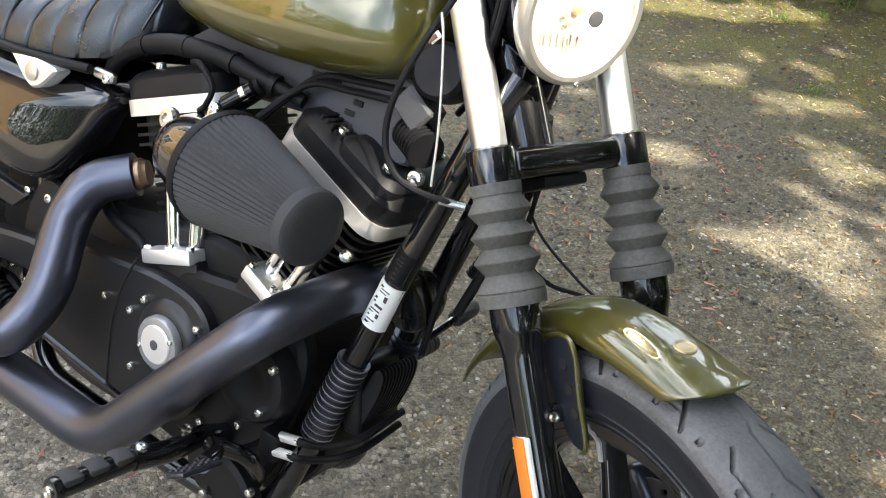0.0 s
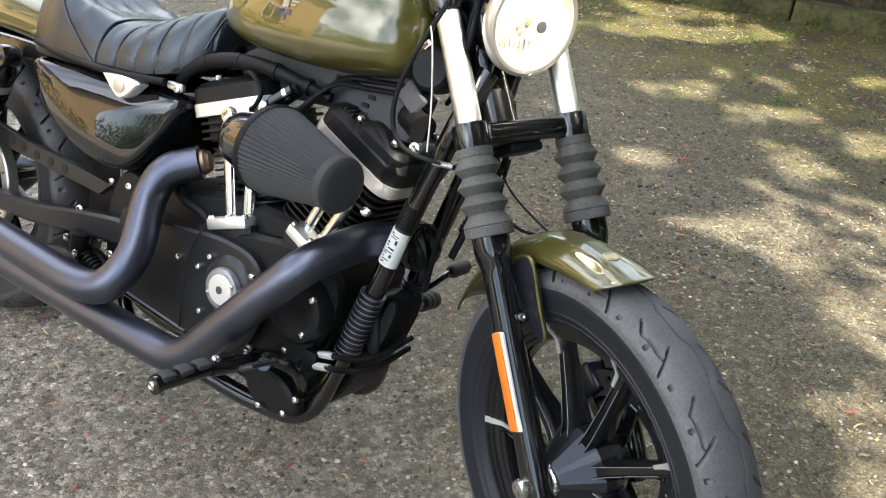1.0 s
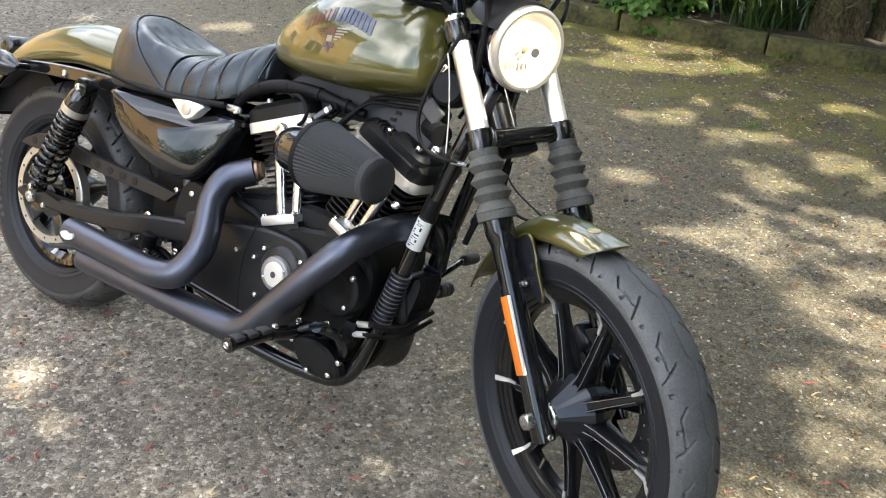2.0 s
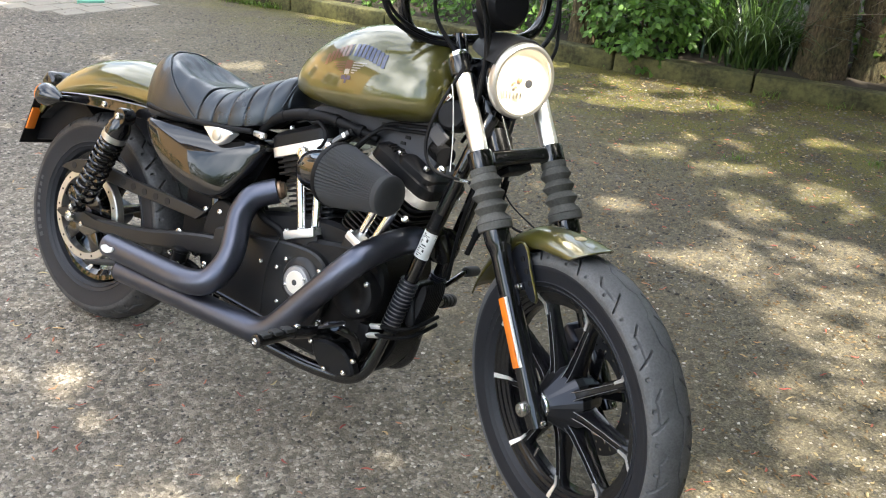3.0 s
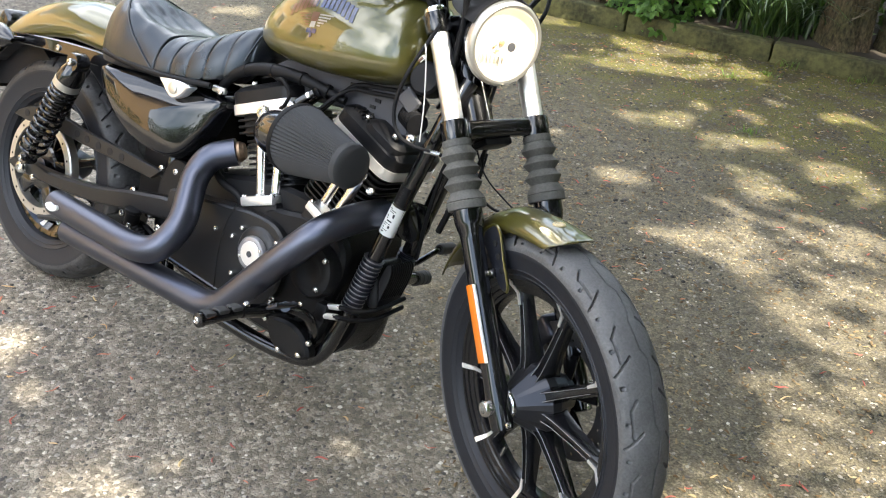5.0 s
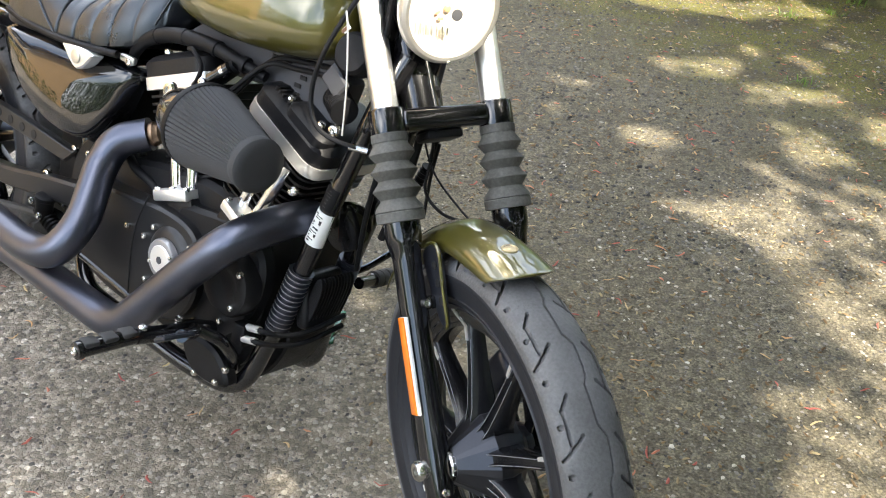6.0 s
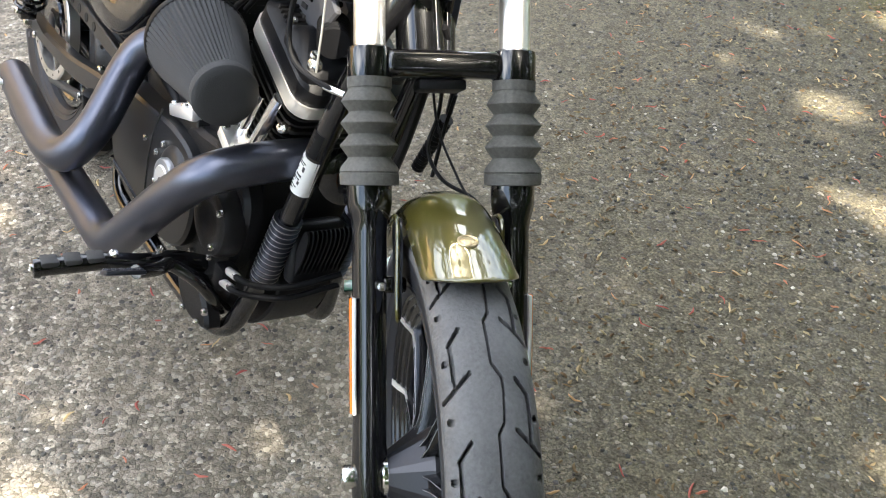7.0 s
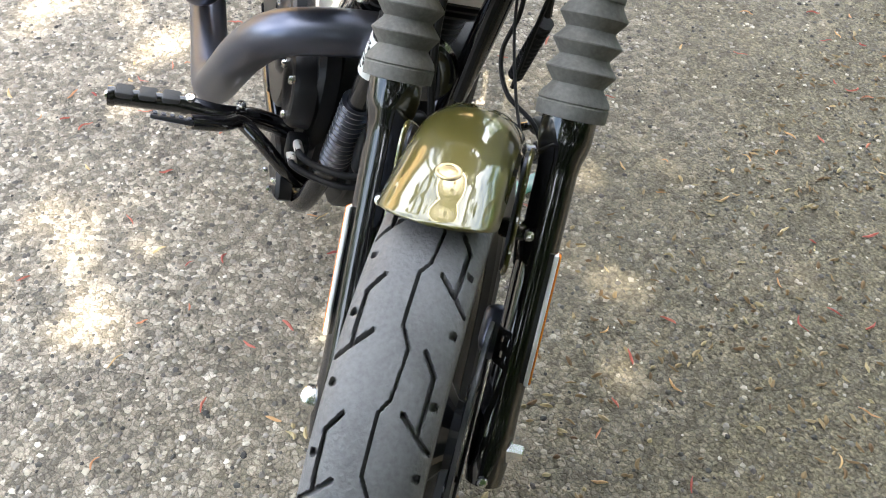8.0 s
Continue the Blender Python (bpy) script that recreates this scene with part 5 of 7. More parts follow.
for s in (-1, 1):
    strut = part("fender_strut", slab(BM(), rounded([(0.25, 0.652), (0.25, 0.622), (0.10, 0.615), (-0.06, 0.604), (-0.19, 0.588), (-0.205, 0.597), (-0.19, 0.612), (-0.05, 0.634), (0.10, 0.648)], 3), 0.096 * s, 0.112 * s, 0.003), GLOSS, bike, "gloss black fender strut")
    bolt((0.06, 0.111 * s, 0.626), Y * s, 0.0085, strut, 0.006)
    ind = part("turn_signal", lathe(BM(), [(0.006, 0.06), (0.012, 0.05), (0.024, 0.028), (0.0305, 0.008), (0.032, -0.006), (0.031, -0.012)], (-0.125, 0.155 * s, 0.612), (1, 0, -0.02), 28), GLOSS, bike, "bullet-shaped black turn signal with amber lens")
    part("signal_lens", lathe(BM(), [(0.030, -0.012), (0.029, -0.018), (0.02, -0.025), (0.004, -0.028)], (-0.125, 0.155 * s, 0.612), (1, 0, -0.02), 28), AMBER, ind, "amber lens")
    part("signal_stalk", tube(BM(), [(-0.09, 0.150 * s, 0.612), (-0.08, 0.105 * s, 0.612)], 0.008, 12), GLOSS, ind)
    # shock absorber
    top_, bot = Vector((0.188, 0.145 * s, 0.618)), Vector((0.042, 0.145 * s, 0.338))
    d = (bot - top_)
    ln = d.length
    d.normalize()
    shock = part("shock_absorber", lathe(BM(), [(0.012, 0.02), (0.018, 0.04), (0.018, ln * 0.55), (0.0075, ln * 0.56), (0.0075, ln - 0.03), (0.013, ln - 0.028), (0.013, ln)], top_, d, 24), GLOSS, bike, "black shock absorber with coil spring")
    part("shock_eye", lathe(BM(), [(0.021, -0.018), (0.023, -0.014), (0.023, 0.014), (0.021, 0.018)], top_, Y, 24), GLOSS, shock)
    part("shock_eye", lathe(BM(), [(0.015, -0.016), (0.017, -0.012), (0.017, 0.012), (0.015, 0.016)], bot, Y, 24), GLOSS, shock)
    part("shock_cup", lathe(BM(), [(0.018, 0.0), (0.028, 0.02), (0.032, 0.034), (0.032, 0.06), (0.026, 0.062)], top_ + d * 0.005, d, 28), GLOSS, shock)
    part("shock_band", lathe(BM(), [(0.0325, 0.05), (0.033, 0.056), (0.033, 0.068), (0.030, 0.07)], top_ + d * 0.005, d, 28), SATALU, shock, "silver band")
    u = d.orthogonal().normalized()
    v = d.cross(u)
    coil = []
    for k in range(11 * 16 + 1):
        f = k / (11 * 16)
        h = 0.075 + (ln - 0.075 - 0.03) * (f ** 1.25)
        ang = 2 * math.pi * k / 16
        coil.append(top_ + d * h + 0.0300 * (math.cos(ang) * u + math.sin(ang) * v))
    part("spring", tube(BM(), coil, 0.0046, 8), GLOSS, shock, "gloss black coil spring")
    bolt(top_ + Y * s * 0.018, Y * s, 0.0095, shock, 0.009)
    bolt(bot + Y * s * 0.016, Y * s, 0.009, shock, 0.009)
    arm_ = part("swingarm", slab(BM(), rounded([(-0.055, 0.312), (-0.055, 0.284), (0.10, 0.284), (0.28, 0.298), (0.42, 0.325), (0.56, 0.350), (0.56, 0.395), (0.42, 0.372), (0.28, 0.340), (0.10, 0.318)], 3), 0.098 * s, 0.126 * s, 0.006), COVERP, bike, "satin black swingarm")
    bolt((0.0, 0.126 * s, 0.300), Y * s, 0.017, arm_, 0.016)
    bolt((0.044, 0.126 * s, 0.287), Y * s, 0.008, arm_, 0.006)
guard = part("belt_guard", slab(BM(), [(-0.10, 0.415), (-0.085, 0.43), (-0.04, 0.452), (0.03, 0.466), (0.10, 0.462), (0.20, 0.452), (0.33, 0.448), (0.478, 0.440), (0.45, 0.412), (0.33, 0.415), (0.20, 0.417), (0.10, 0.422), (0.03, 0.424), (-0.04, 0.412)], -0.092, -0.104, 0.002), COVERP, bike, "black drilled belt guard")
for x, z in ((-0.045, 0.432), (0.01, 0.443), (0.165, 0.437), (0.205, 0.4345), (0.25, 0.432), (0.295, 0.431), (0.34, 0.43)):
    part("hole_disc", lathe(BM(), [(0.0095, 0), (0.0095, 0.0015)], (x, -0.1035, z), -Y, 16), HOLE, guard)
belt = BM()
tube(belt, [(0.02, -0.075, 0.435), (0.30, -0.075, 0.43), (0.60, -0.075, 0.42)], 0.010, 8)
tube(belt, [(0.02, -0.075, 0.17), (0.30, -0.075, 0.24), (0.60, -0.075, 0.30)], 0.010, 8)
part("drive_belt", belt, GRIPRUB, bike, "toothed black drive belt")
for p, r in (((0.472, -0.10, 0.335), 0.0145), ((0.401, -0.10, 0.366), 0.010), ((0.538, -0.075, 0.50), 0.009), ((0.51, -0.105, 0.31), 0.010), ((0.47, -0.09, 0.445), 0.007), ((0.40, -0.09, 0.31), 0.007), ((0.52, -0.09, 0.45), 0.008), ((0.625, -0.10, 0.665), 0.007)):
    bolt(p, (0.1, -1, 0.1), r, bike, r * 1.1)
res = part("rear_brake_cylinder", lathe(BM(), [(0.016, 0), (0.018, 0.003), (0.018, 0.034), (0.021, 0.036), (0.021, 0.043), (0.017, 0.046), (0.006, 0.047)], (0.437, -0.128, 0.292), (0.1, 0, 1), 24), PLASTIC, bike, "black rear brake cylinder")
hp, hr = [], []
for k in range(33):
    hp.append(Vector((0.445, -0.125, 0.290)).lerp(Vector((0.515, -0.12, 0.262)), k / 32))
    hr.append(0.0175 if k % 4 < 2 else 0.014)
part("spring_boot", tube(BM(), hp, hr, 16), PLASTIC, res, "ribbed black boot")
bolt((0.425, -0.147, 0.322), -Y, 0.0075, res, 0.006)
bolt((0.455, -0.147, 0.300), -Y, 0.0075, res, 0.006)
part("pivot_plate", slab(BM(), rounded([(0.47, 0.41), (0.48, 0.29), (0.56, 0.25), (0.60, 0.34), (0.57, 0.46), (0.51, 0.48)]), -0.06, -0.095, 0.005), POWDER, bike)
part("tank_hose", tube(BM(), spline([(0.40, -0.12, 0.29), (0.45, -0.10, 0.29), (0.50, -0.10, 0.27), (0.56, -0.09, 0.25)], 5), 0.012, 10), PLASTIC, bike)
for k in range(3):
    part("oil_hose", tube(BM(), spline([(0.60, -0.09 + 0.02 * k, 0.52), (0.66, -0.09 + 0.015 * k, 0.475 - 0.008 * k), (0.72, -0.085 + 0.01 * k, 0.455), (0.755, -0.08, 0.40)], 6), 0.009, 12), PLASTIC, bike, "black oil hose")
tail = part("plate_holder", slab(BM(), [(-0.255, 0.605), (-0.10, 0.60), (-0.02, 0.55), (-0.13, 0.485), (-0.305, 0.448)], 0.05, -0.05, 0.004), PLASTIC, bike, "black plate bracket")
npl = part("number_plate", box(BM(), (-0.283, 0, 0.515), (0.004, 0.20, 0.165), Matrix.Rotation(radians(20), 3, "Y"), 0.001, 1), PLASTIC, bike, "dark rear of a number plate")
part("rear_reflector", box(BM(), (-0.274, -0.088, 0.517), (0.006, 0.028, 0.07), Matrix.Rotation(radians(20), 3, "Y"), 0.002, 2), AMBER, bike, "amber side reflector")
part("tail_lamp", box(BM(), (-0.29, 0, 0.625), (0.05, 0.09, 0.05), Matrix.Rotation(radians(35), 3, "Y"), 0.012, 3), GLOSS, bike)

# -- electrics under the tank --
elec = part("electrics_panel", slab(BM(), [(0.68, 0.73), (0.74, 0.772), (1.06, 0.80), (1.10, 0.77), (1.085, 0.70), (1.02, 0.685), (0.96, 0.715), (0.78, 0.70)], -0.01, -0.045, 0.004), GREYPL, bike, "dark grey plastic electrics panel")
for x, z in ((0.93, 0.765), (0.962, 0.768), (0.99, 0.735), (0.99, 0.72), (1.0, 0.75)):
    part("slot", box(BM(), (x, -0.0462, z), (0.014, 0.003, 0.007), None, 0.0005, 1), HOLE, elec)
loom = spline([(0.592, -0.075, 0.655), (0.615, -0.08, 0.69), (0.65, -0.08, 0.717), (0.714, -0.08, 0.74), (0.80, -0.078, 0.748), (0.87, -0.075, 0.742), (0.93, -0.06, 0.73)], 8)
part("wire_loom", tube(BM(), loom, [0.009 + 0.005 * math.sin(math.pi * min(1, k / (len(loom) - 1))) for k in range(len(loom))], 14), PLASTIC, bike, "black wiring loom cover")
for k in (18, 26, 34, 42):
    part("loom_tie", tube(BM(), [loom[k], loom[min(k + 1, len(loom) - 1)]], 0.0148, 14), PLASTIC, bike)
part("ignition_lead", tube(BM(), spline([(0.76, -0.085, 0.73), (0.79, -0.10, 0.735), (0.815, -0.10, 0.715), (0.81, -0.10, 0.69), (0.79, -0.09, 0.675)], 7), 0.004, 8), PLASTIC, bike)
coilp = part("ignition_coil", lathe(BM(), [(0.02, 0), (0.03, 0.004), (0.033, 0.02), (0.033, 0.05), (0.028, 0.056)], (1.112, -0.025, 0.815), (0.1, -1, 0.2), 28), PLASTIC, bike, "round black horn cover")
boot = BM()
hp, hr = [], []
for k in range(29):
    hp.append(Vector((1.085, -0.055, 0.745)).lerp(Vector((1.125, -0.075, 0.735)), k / 28))
    hr.append(0.0225 if k % 4 < 2 else 0.019)
tube(boot, hp, hr, 18)
part("ribbed_boot", boot, PLASTIC, bike, "ribbed rubber boot")
part("coil_bracket", box(BM(), (1.095, -0.075, 0.775), (0.045, 0.01, 0.035), Matrix.Rotation(radians(35), 3, "Y"), 0.003, 1), GREYPL, bike)
bolt((1.137, -0.10, 0.711), (0.2, -1, 0.1), 0.0095, bike, 0.012)
part("warning_sticker", box(BM(), (1.112, -0.092, 0.86), (0.014, 0.002, 0.008), Matrix.Rotation(radians(-50), 3, "Y")), WHITE, bike, "small white and red sticker")
part("warning_sticker_bar", box(BM(), (1.110, -0.0935, 0.858), (0.012, 0.002, 0.005), Matrix.Rotation(radians(-50), 3, "Y")), ORANGE, bike)

# ---- ground and surroundings ----
def asphalt():
    """Worn surface dressing: pale and dark chips in bitumen, with soil towards the trees and moss along the kerb."""
    m = bpy.data.materials.new("chipped_asphalt")
    m.use_nodes = True
    nt = m.node_tree
    L = nt.links.new
    p = nt.nodes["Principled BSDF"]
    co = nt.nodes.new("ShaderNodeTexCoord")

    def vor(scale, feature="F1"):
        v = node(nt, "ShaderNodeTexVoronoi", Scale=scale)
        v.feature = feature
        L(warp.outputs["Vector"], v.inputs["Vector"])
        return v

    def noi(scale, detail=4.0):
        n = node(nt, "ShaderNodeTexNoise", Scale=scale, Detail=detail)
        L(co.outputs["Object"], n.inputs["Vector"])
        return n

    def rmp(src, stops):
        r = nt.nodes.new("ShaderNodeValToRGB")
        el = r.color_ramp.elements
        while len(el) < len(stops):
            el.new(0.5)
        for e, (pos, c) in zip(el, stops):
            e.position, e.color = pos, (*c, 1) if isinstance(c, tuple) else (c, c, c, 1)
        L(src, r.inputs["Fac"])
        return r.outputs["Color"]

    def mixed(fac, a, b, blend="MIX"):
        x = nt.nodes.new("ShaderNodeMix")
        x.data_type, x.blend_type = "RGBA", blend
        for sock, v in (("Factor", fac), ("A", a), ("B", b)):
            if isinstance(v, (int, float)):
                x.inputs[sock].default_value = v
            elif isinstance(v, tuple):
                x.inputs[sock].default_value = (*v, 1)
            else:
                L(v, x.inputs[sock])
        return x.outputs["Result"]

    n0 = noi(75.0, 4.0)
    warp = nt.nodes.new("ShaderNodeVectorMath")
    warp.operation = "MULTIPLY_ADD"
    warp.inputs[1].default_value = (0.014, 0.014, 0.014)
    L(n0.outputs["Color"], warp.inputs[0])
    L(co.outputs["Object"], warp.inputs[2])
    va, ea, vb = vor(100.0), vor(100.0, "DISTANCE_TO_EDGE"), vor(45.0)
    sep = nt.nodes.new("ShaderNodeSeparateColor")
    L(va.outputs["Color"], sep.inputs["Color"])
    chips = rmp(sep.outputs["Red"], [(0.0, (0.196, 0.170, 0.130)), (0.45, (0.325, 0.283, 0.220)), (0.78, (0.408, 0.354, 0.280)), (0.95, (0.5, 0.44, 0.355)), (1.0, (0.62, 0.565, 0.48))])
    sepb = nt.nodes.new("ShaderNodeSeparateColor")
    L(vb.outputs["Color"], sepb.inputs["Color"])
    big = rmp(sepb.outputs["Green"], [(0.0, 0.55), (0.7, 0.9), (1.0, 1.35)])
    chips = mixed(0.8, chips, big, "MULTIPLY")
    gap = rmp(ea.outputs["Distance"], [(0.0, 0.58), (0.12, 1.0)])
    chips = mixed(0.85, chips, gap, "MULTIPLY")
    wear = rmp(noi(1.3, 6).outputs["Fac"], [(0.3, 0.72), (0.7, 1.22)])
    chips = mixed(1.0, chips, wear, "MULTIPLY")
    blot = rmp(noi(32, 5).outputs["Fac"], [(0.33, 0.62), (0.5, 1.0), (0.68, 1.22)])
    chips = mixed(0.55, chips, blot, "MULTIPLY")
    speck = rmp(noi(420, 2).outputs["Fac"], [(0.3, 0.58), (0.7, 1.36)])
    chips = mixed(0.8, chips, speck, "MULTIPLY")
    # chips turn darker and slightly bluer farther up the drive
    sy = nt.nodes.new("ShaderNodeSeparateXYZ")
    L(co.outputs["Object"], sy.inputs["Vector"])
    far_tone = nt.nodes.new("ShaderNodeMapRange")
    far_tone.inputs["From Min"].default_value, far_tone.inputs["From Max"].default_value = 2.3, 4.2
    far_tone.inputs["To Max"].default_value = 0.9
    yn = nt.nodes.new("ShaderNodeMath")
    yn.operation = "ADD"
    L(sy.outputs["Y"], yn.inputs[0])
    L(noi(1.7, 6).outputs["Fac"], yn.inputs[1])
    L(yn.outputs[0], far_tone.inputs["Value"])
    chips = mixed(far_tone.outputs["Result"], chips, mixed(1.0, chips, (0.55, 0.565, 0.59), "MULTIPLY"))
    # soil and leaf dust: more of it on the side of the trees
    sp = nt.nodes.new("ShaderNodeSeparateXYZ")
    L(co.outputs["Object"], sp.inputs["Vector"])
    lin = nt.nodes.new("ShaderNodeMath")
    lin.operation = "MULTIPLY_ADD"
    lin.inputs[1].default_value = 1.0
    L(sp.outputs["X"], lin.inputs[0])
    yl = nt.nodes.new("ShaderNodeMath")
    yl.operation = "MULTIPLY"
    yl.inputs[1].default_value = 0.5
    L(sp.outputs["Y"], yl.inputs[0])
    L(yl.outputs[0], lin.inputs[2])
    nz = noi(2.2, 8)
    sm = nt.nodes.new("ShaderNodeMath")
    sm.operation = "MULTIPLY_ADD"
    sm.inputs[1].default_value = 1.6
    L(nz.outputs["Fac"], sm.inputs[0])
    L(lin.outputs[0], sm.inputs[2])
    soil = nt.nodes.new("ShaderNodeMapRange")
    soil.inputs["From Min"].default_value, soil.inputs["From Max"].default_value = 0.75, 2.0
    soil.inputs["To Max"].default_value = 0.8
    L(sm.outputs[0], soil.inputs["Value"])
    fine = rmp(noi(150, 5).outputs["Fac"], [(0.3, (0.036, 0.030, 0.012)), (0.46, (0.120, 0.101, 0.056)), (0.6, (0.190, 0.162, 0.096)), (0.74, (0.33, 0.29, 0.19))])
    crumbs = rmp(vor(75.0).outputs["Color"], [(0.2, 0.4), (0.55, 0.85), (0.85, 1.3)])
    fine = mixed(0.75, fine, crumbs, "MULTIPLY")
    fine = mixed(0.6, fine, gap, "MULTIPLY")
    col = mixed(soil.outputs["Result"], chips, fine)
    moss = nt.nodes.new("ShaderNodeMapRange")
    moss.inputs["From Min"].default_value, moss.inputs["From Max"].default_value = 4.8, 6.2
    moss.inputs["To Max"].default_value = 0.9
    kx = nt.nodes.new("ShaderNodeMath")
    kx.operation = "MULTIPLY_ADD"
    kx.inputs[1].default_value = 1.05
    L(sp.outputs["X"], kx.inputs[0])
    L(sp.outputs["Y"], kx.inputs[2])
    kn = nt.nodes.new("ShaderNodeMath")
    kn.operation = "MULTIPLY_ADD"
    kn.inputs[1].default_value = 1.6
    L(noi(2.6, 9).outputs["Fac"], kn.inputs[0])
    L(kx.outputs[0], kn.inputs[2])
    L(kn.outputs[0], moss.inputs["Value"])
    mossc = rmp(noi(140, 3).outputs["Fac"], [(0.3, (0.028, 0.025, 0.006)), (0.5, (0.105, 0.098, 0.010)), (0.7, (0.22, 0.20, 0.020))])
    humus = rmp(noi(95, 6).outputs["Fac"], [(0.36, (0.018, 0.014, 0.005)), (0.55, (0.075, 0.059, 0.022)), (0.72, (0.19, 0.155, 0.07))])
    mossc = mixed(rmp(noi(4.5, 6).outputs["Fac"], [(0.36, 0.0), (0.54, 1.0)]), humus, mossc)
    col = mixed(moss.outputs["Result"], col, mossc)
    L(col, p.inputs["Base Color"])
    p.inputs["Roughness"].default_value = 0.82
    hgt = nt.nodes.new("ShaderNodeMath")
    hgt.operation = "MULTIPLY_ADD"
    hgt.inputs[1].default_value = 1.1
    L(noi(170, 5).outputs["Fac"], hgt.inputs[0])
    L(gap, hgt.inputs[2])
    b = nt.nodes.new("ShaderNodeBump")
    b.inputs["Strength"].default_value, b.inputs["Distance"].default_value = 1.0, 0.005
    L(hgt.outputs[0], b.inputs["Height"])
    L(b.outputs["Normal"], p.inputs["Normal"])
    return m


def island_mat(name, stops, rough=0.8):
    m = bpy.data.materials.new(name)
    m.use_nodes = True
    nt = m.node_tree
    geo = nt.nodes.new("ShaderNodeNewGeometry")
    ramp = nt.nodes.new("ShaderNodeValToRGB")
    el = ramp.color_ramp.elements
    while len(el) < len(stops):
        el.new(0.5)
    for e, (pos, c) in zip(el, stops):
        e.position, e.color = pos, (*c, 1)
    nt.links.new(geo.outputs["Random Per Island"], ramp.inputs["Fac"])
    nt.links.new(ramp.outputs["Color"], nt.nodes["Principled BSDF"].inputs["Base Color"])
    nt.nodes["Principled BSDF"].inputs["Roughness"].default_value = rough
    return m


def cloud(name, verts, faces, material, label, category, kind="stuff"):
    me = bpy.data.meshes.new(name)
    me.from_pydata(verts, [], faces)
    me.materials.append(material)
    return tagged(new(name, me), label, category, kind=kind)


rng = np.random.default_rng(7)
gb = BM()
rings = []
steps = [-600, -120, -40, -15, -8, -4, -2, 0, 1, 2, 3, 4, 5, 6, 8, 12, 20, 50, 150, 600]
grid = [[gb.verts.new((x, y, 0)) for y in steps] for x in steps]
skin(gb, grid, False)
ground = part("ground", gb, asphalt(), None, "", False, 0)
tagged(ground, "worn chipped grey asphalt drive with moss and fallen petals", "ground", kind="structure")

KERB = [Vector((x * K, y * K, 0)) for x, y in ((4.6, 3.62), (2.47, 4.47), (1.79, 4.75), (0.59, 5.25), (-0.45, 5.83), (-1.3, 6.32), (-3.0, 7.15))]
CONC = mat("mossy_concrete", (0.078, 0.076, 0.028), 0.88, 0, 0, 0.6, 7, 40, 1.0, 0.05, 0.0, crisp=True)


def along(pts, s):
    for a, b in zip(pts, pts[1:]):
        if s <= (b - a).length:
            return a.lerp(b, s / (b - a).length), (b - a).normalized()
        s -= (b - a).length
    return pts[-1], (pts[-1] - pts[-2]).normalized()


def kerb_side(x, y):
    """How far a place lies behind the kerb's face."""
    best = 1e9
    for a, b in zip(KERB, KERB[1:]):
        t = max(0, min(1, ((x - a.x) * (b.x - a.x) + (y - a.y) * (b.y - a.y)) / (b - a).length_squared))
        d = math.hypot(x - a.x - t * (b.x - a.x), y - a.y - t * (b.y - a.y))
        if d < abs(best):
            best = d * (1 if (x - a.x) * (b.y - a.y) - (y - a.y) * (b.x - a.x) > 0 else -1)
    return best


total = sum((b - a).length for a, b in zip(KERB, KERB[1:]))
offset = (KERB[1] - KERB[0]).length + (KERB[1] - Vector((1.77 * K, 4.757 * K, 0))).length
kerb = tagged(new("kerb"), "weathered mossy concrete kerb edging stones", "kerb", kind="structure")
STONE = 0.915
for k in range(-4, 9):
    s0, s1 = offset + STONE * k + 0.006, offset + STONE * (k + 1) - 0.006
    if s0 < 0 or s1 > total:
        continue
    a, _ = along(KERB, s0)
    b, _ = along(KERB, s1)
    d = (b - a).normalized()
    nrm = Vector((d.y, -d.x, 0))
    st = BM()
    box(st, (0, 0, 0), ((b - a).length, 0.12, 0.20), None, 0.012, 2)
    bmesh.ops.subdivide_edges(st, edges=st.edges, cuts=2, use_grid_fill=True)
    for v in st.verts:
        v.co += 0.004 * noise.noise_vector(v.co * 14 + Vector((k * 3, 0, 0)))
    ob = part("kerb_stone", st, CONC, kerb)
    m3 = Matrix((d, nrm, Vector((0, 0, 1)))).transposed().to_4x4()
    ob.matrix_local = Matrix.Translation((a + b) / 2 + nrm * 0.06 + Vector((0, 0, 0.02 + 0.006 * math.sin(k * 2.1)))) @ m3 @ pose(0, 0, 0, random.uniform(-1.5, 1.5), random.uniform(-0.5, 0.5), 0)

SOIL = mat("dark_soil", (0.035, 0.027, 0.018), 0.95, 0, 0, 0.5, 5, 45, 1.0, 0.03, 0.01)
sb = BM()
rows = []
for k in range(41):
    p, d = along(KERB, total * k / 40)
    nrm = Vector((d.y, -d.x, 0))
    rows.append([sb.verts.new(p + nrm * (0.1 + 14 * (j / 14) ** 2) + Vector((0, 0, 0.085 + 0.35 * (j / 14) + 0.03 * noise.noise(Vector((k * 0.9, j * 0.8, 0)))))) for j in range(15)])
skin(sb, rows, False)
bed = part("planting_bed", sb, SOIL, None)
tagged(bed, "dark soil bed raised behind the kerb", "soil bed", kind="structure")

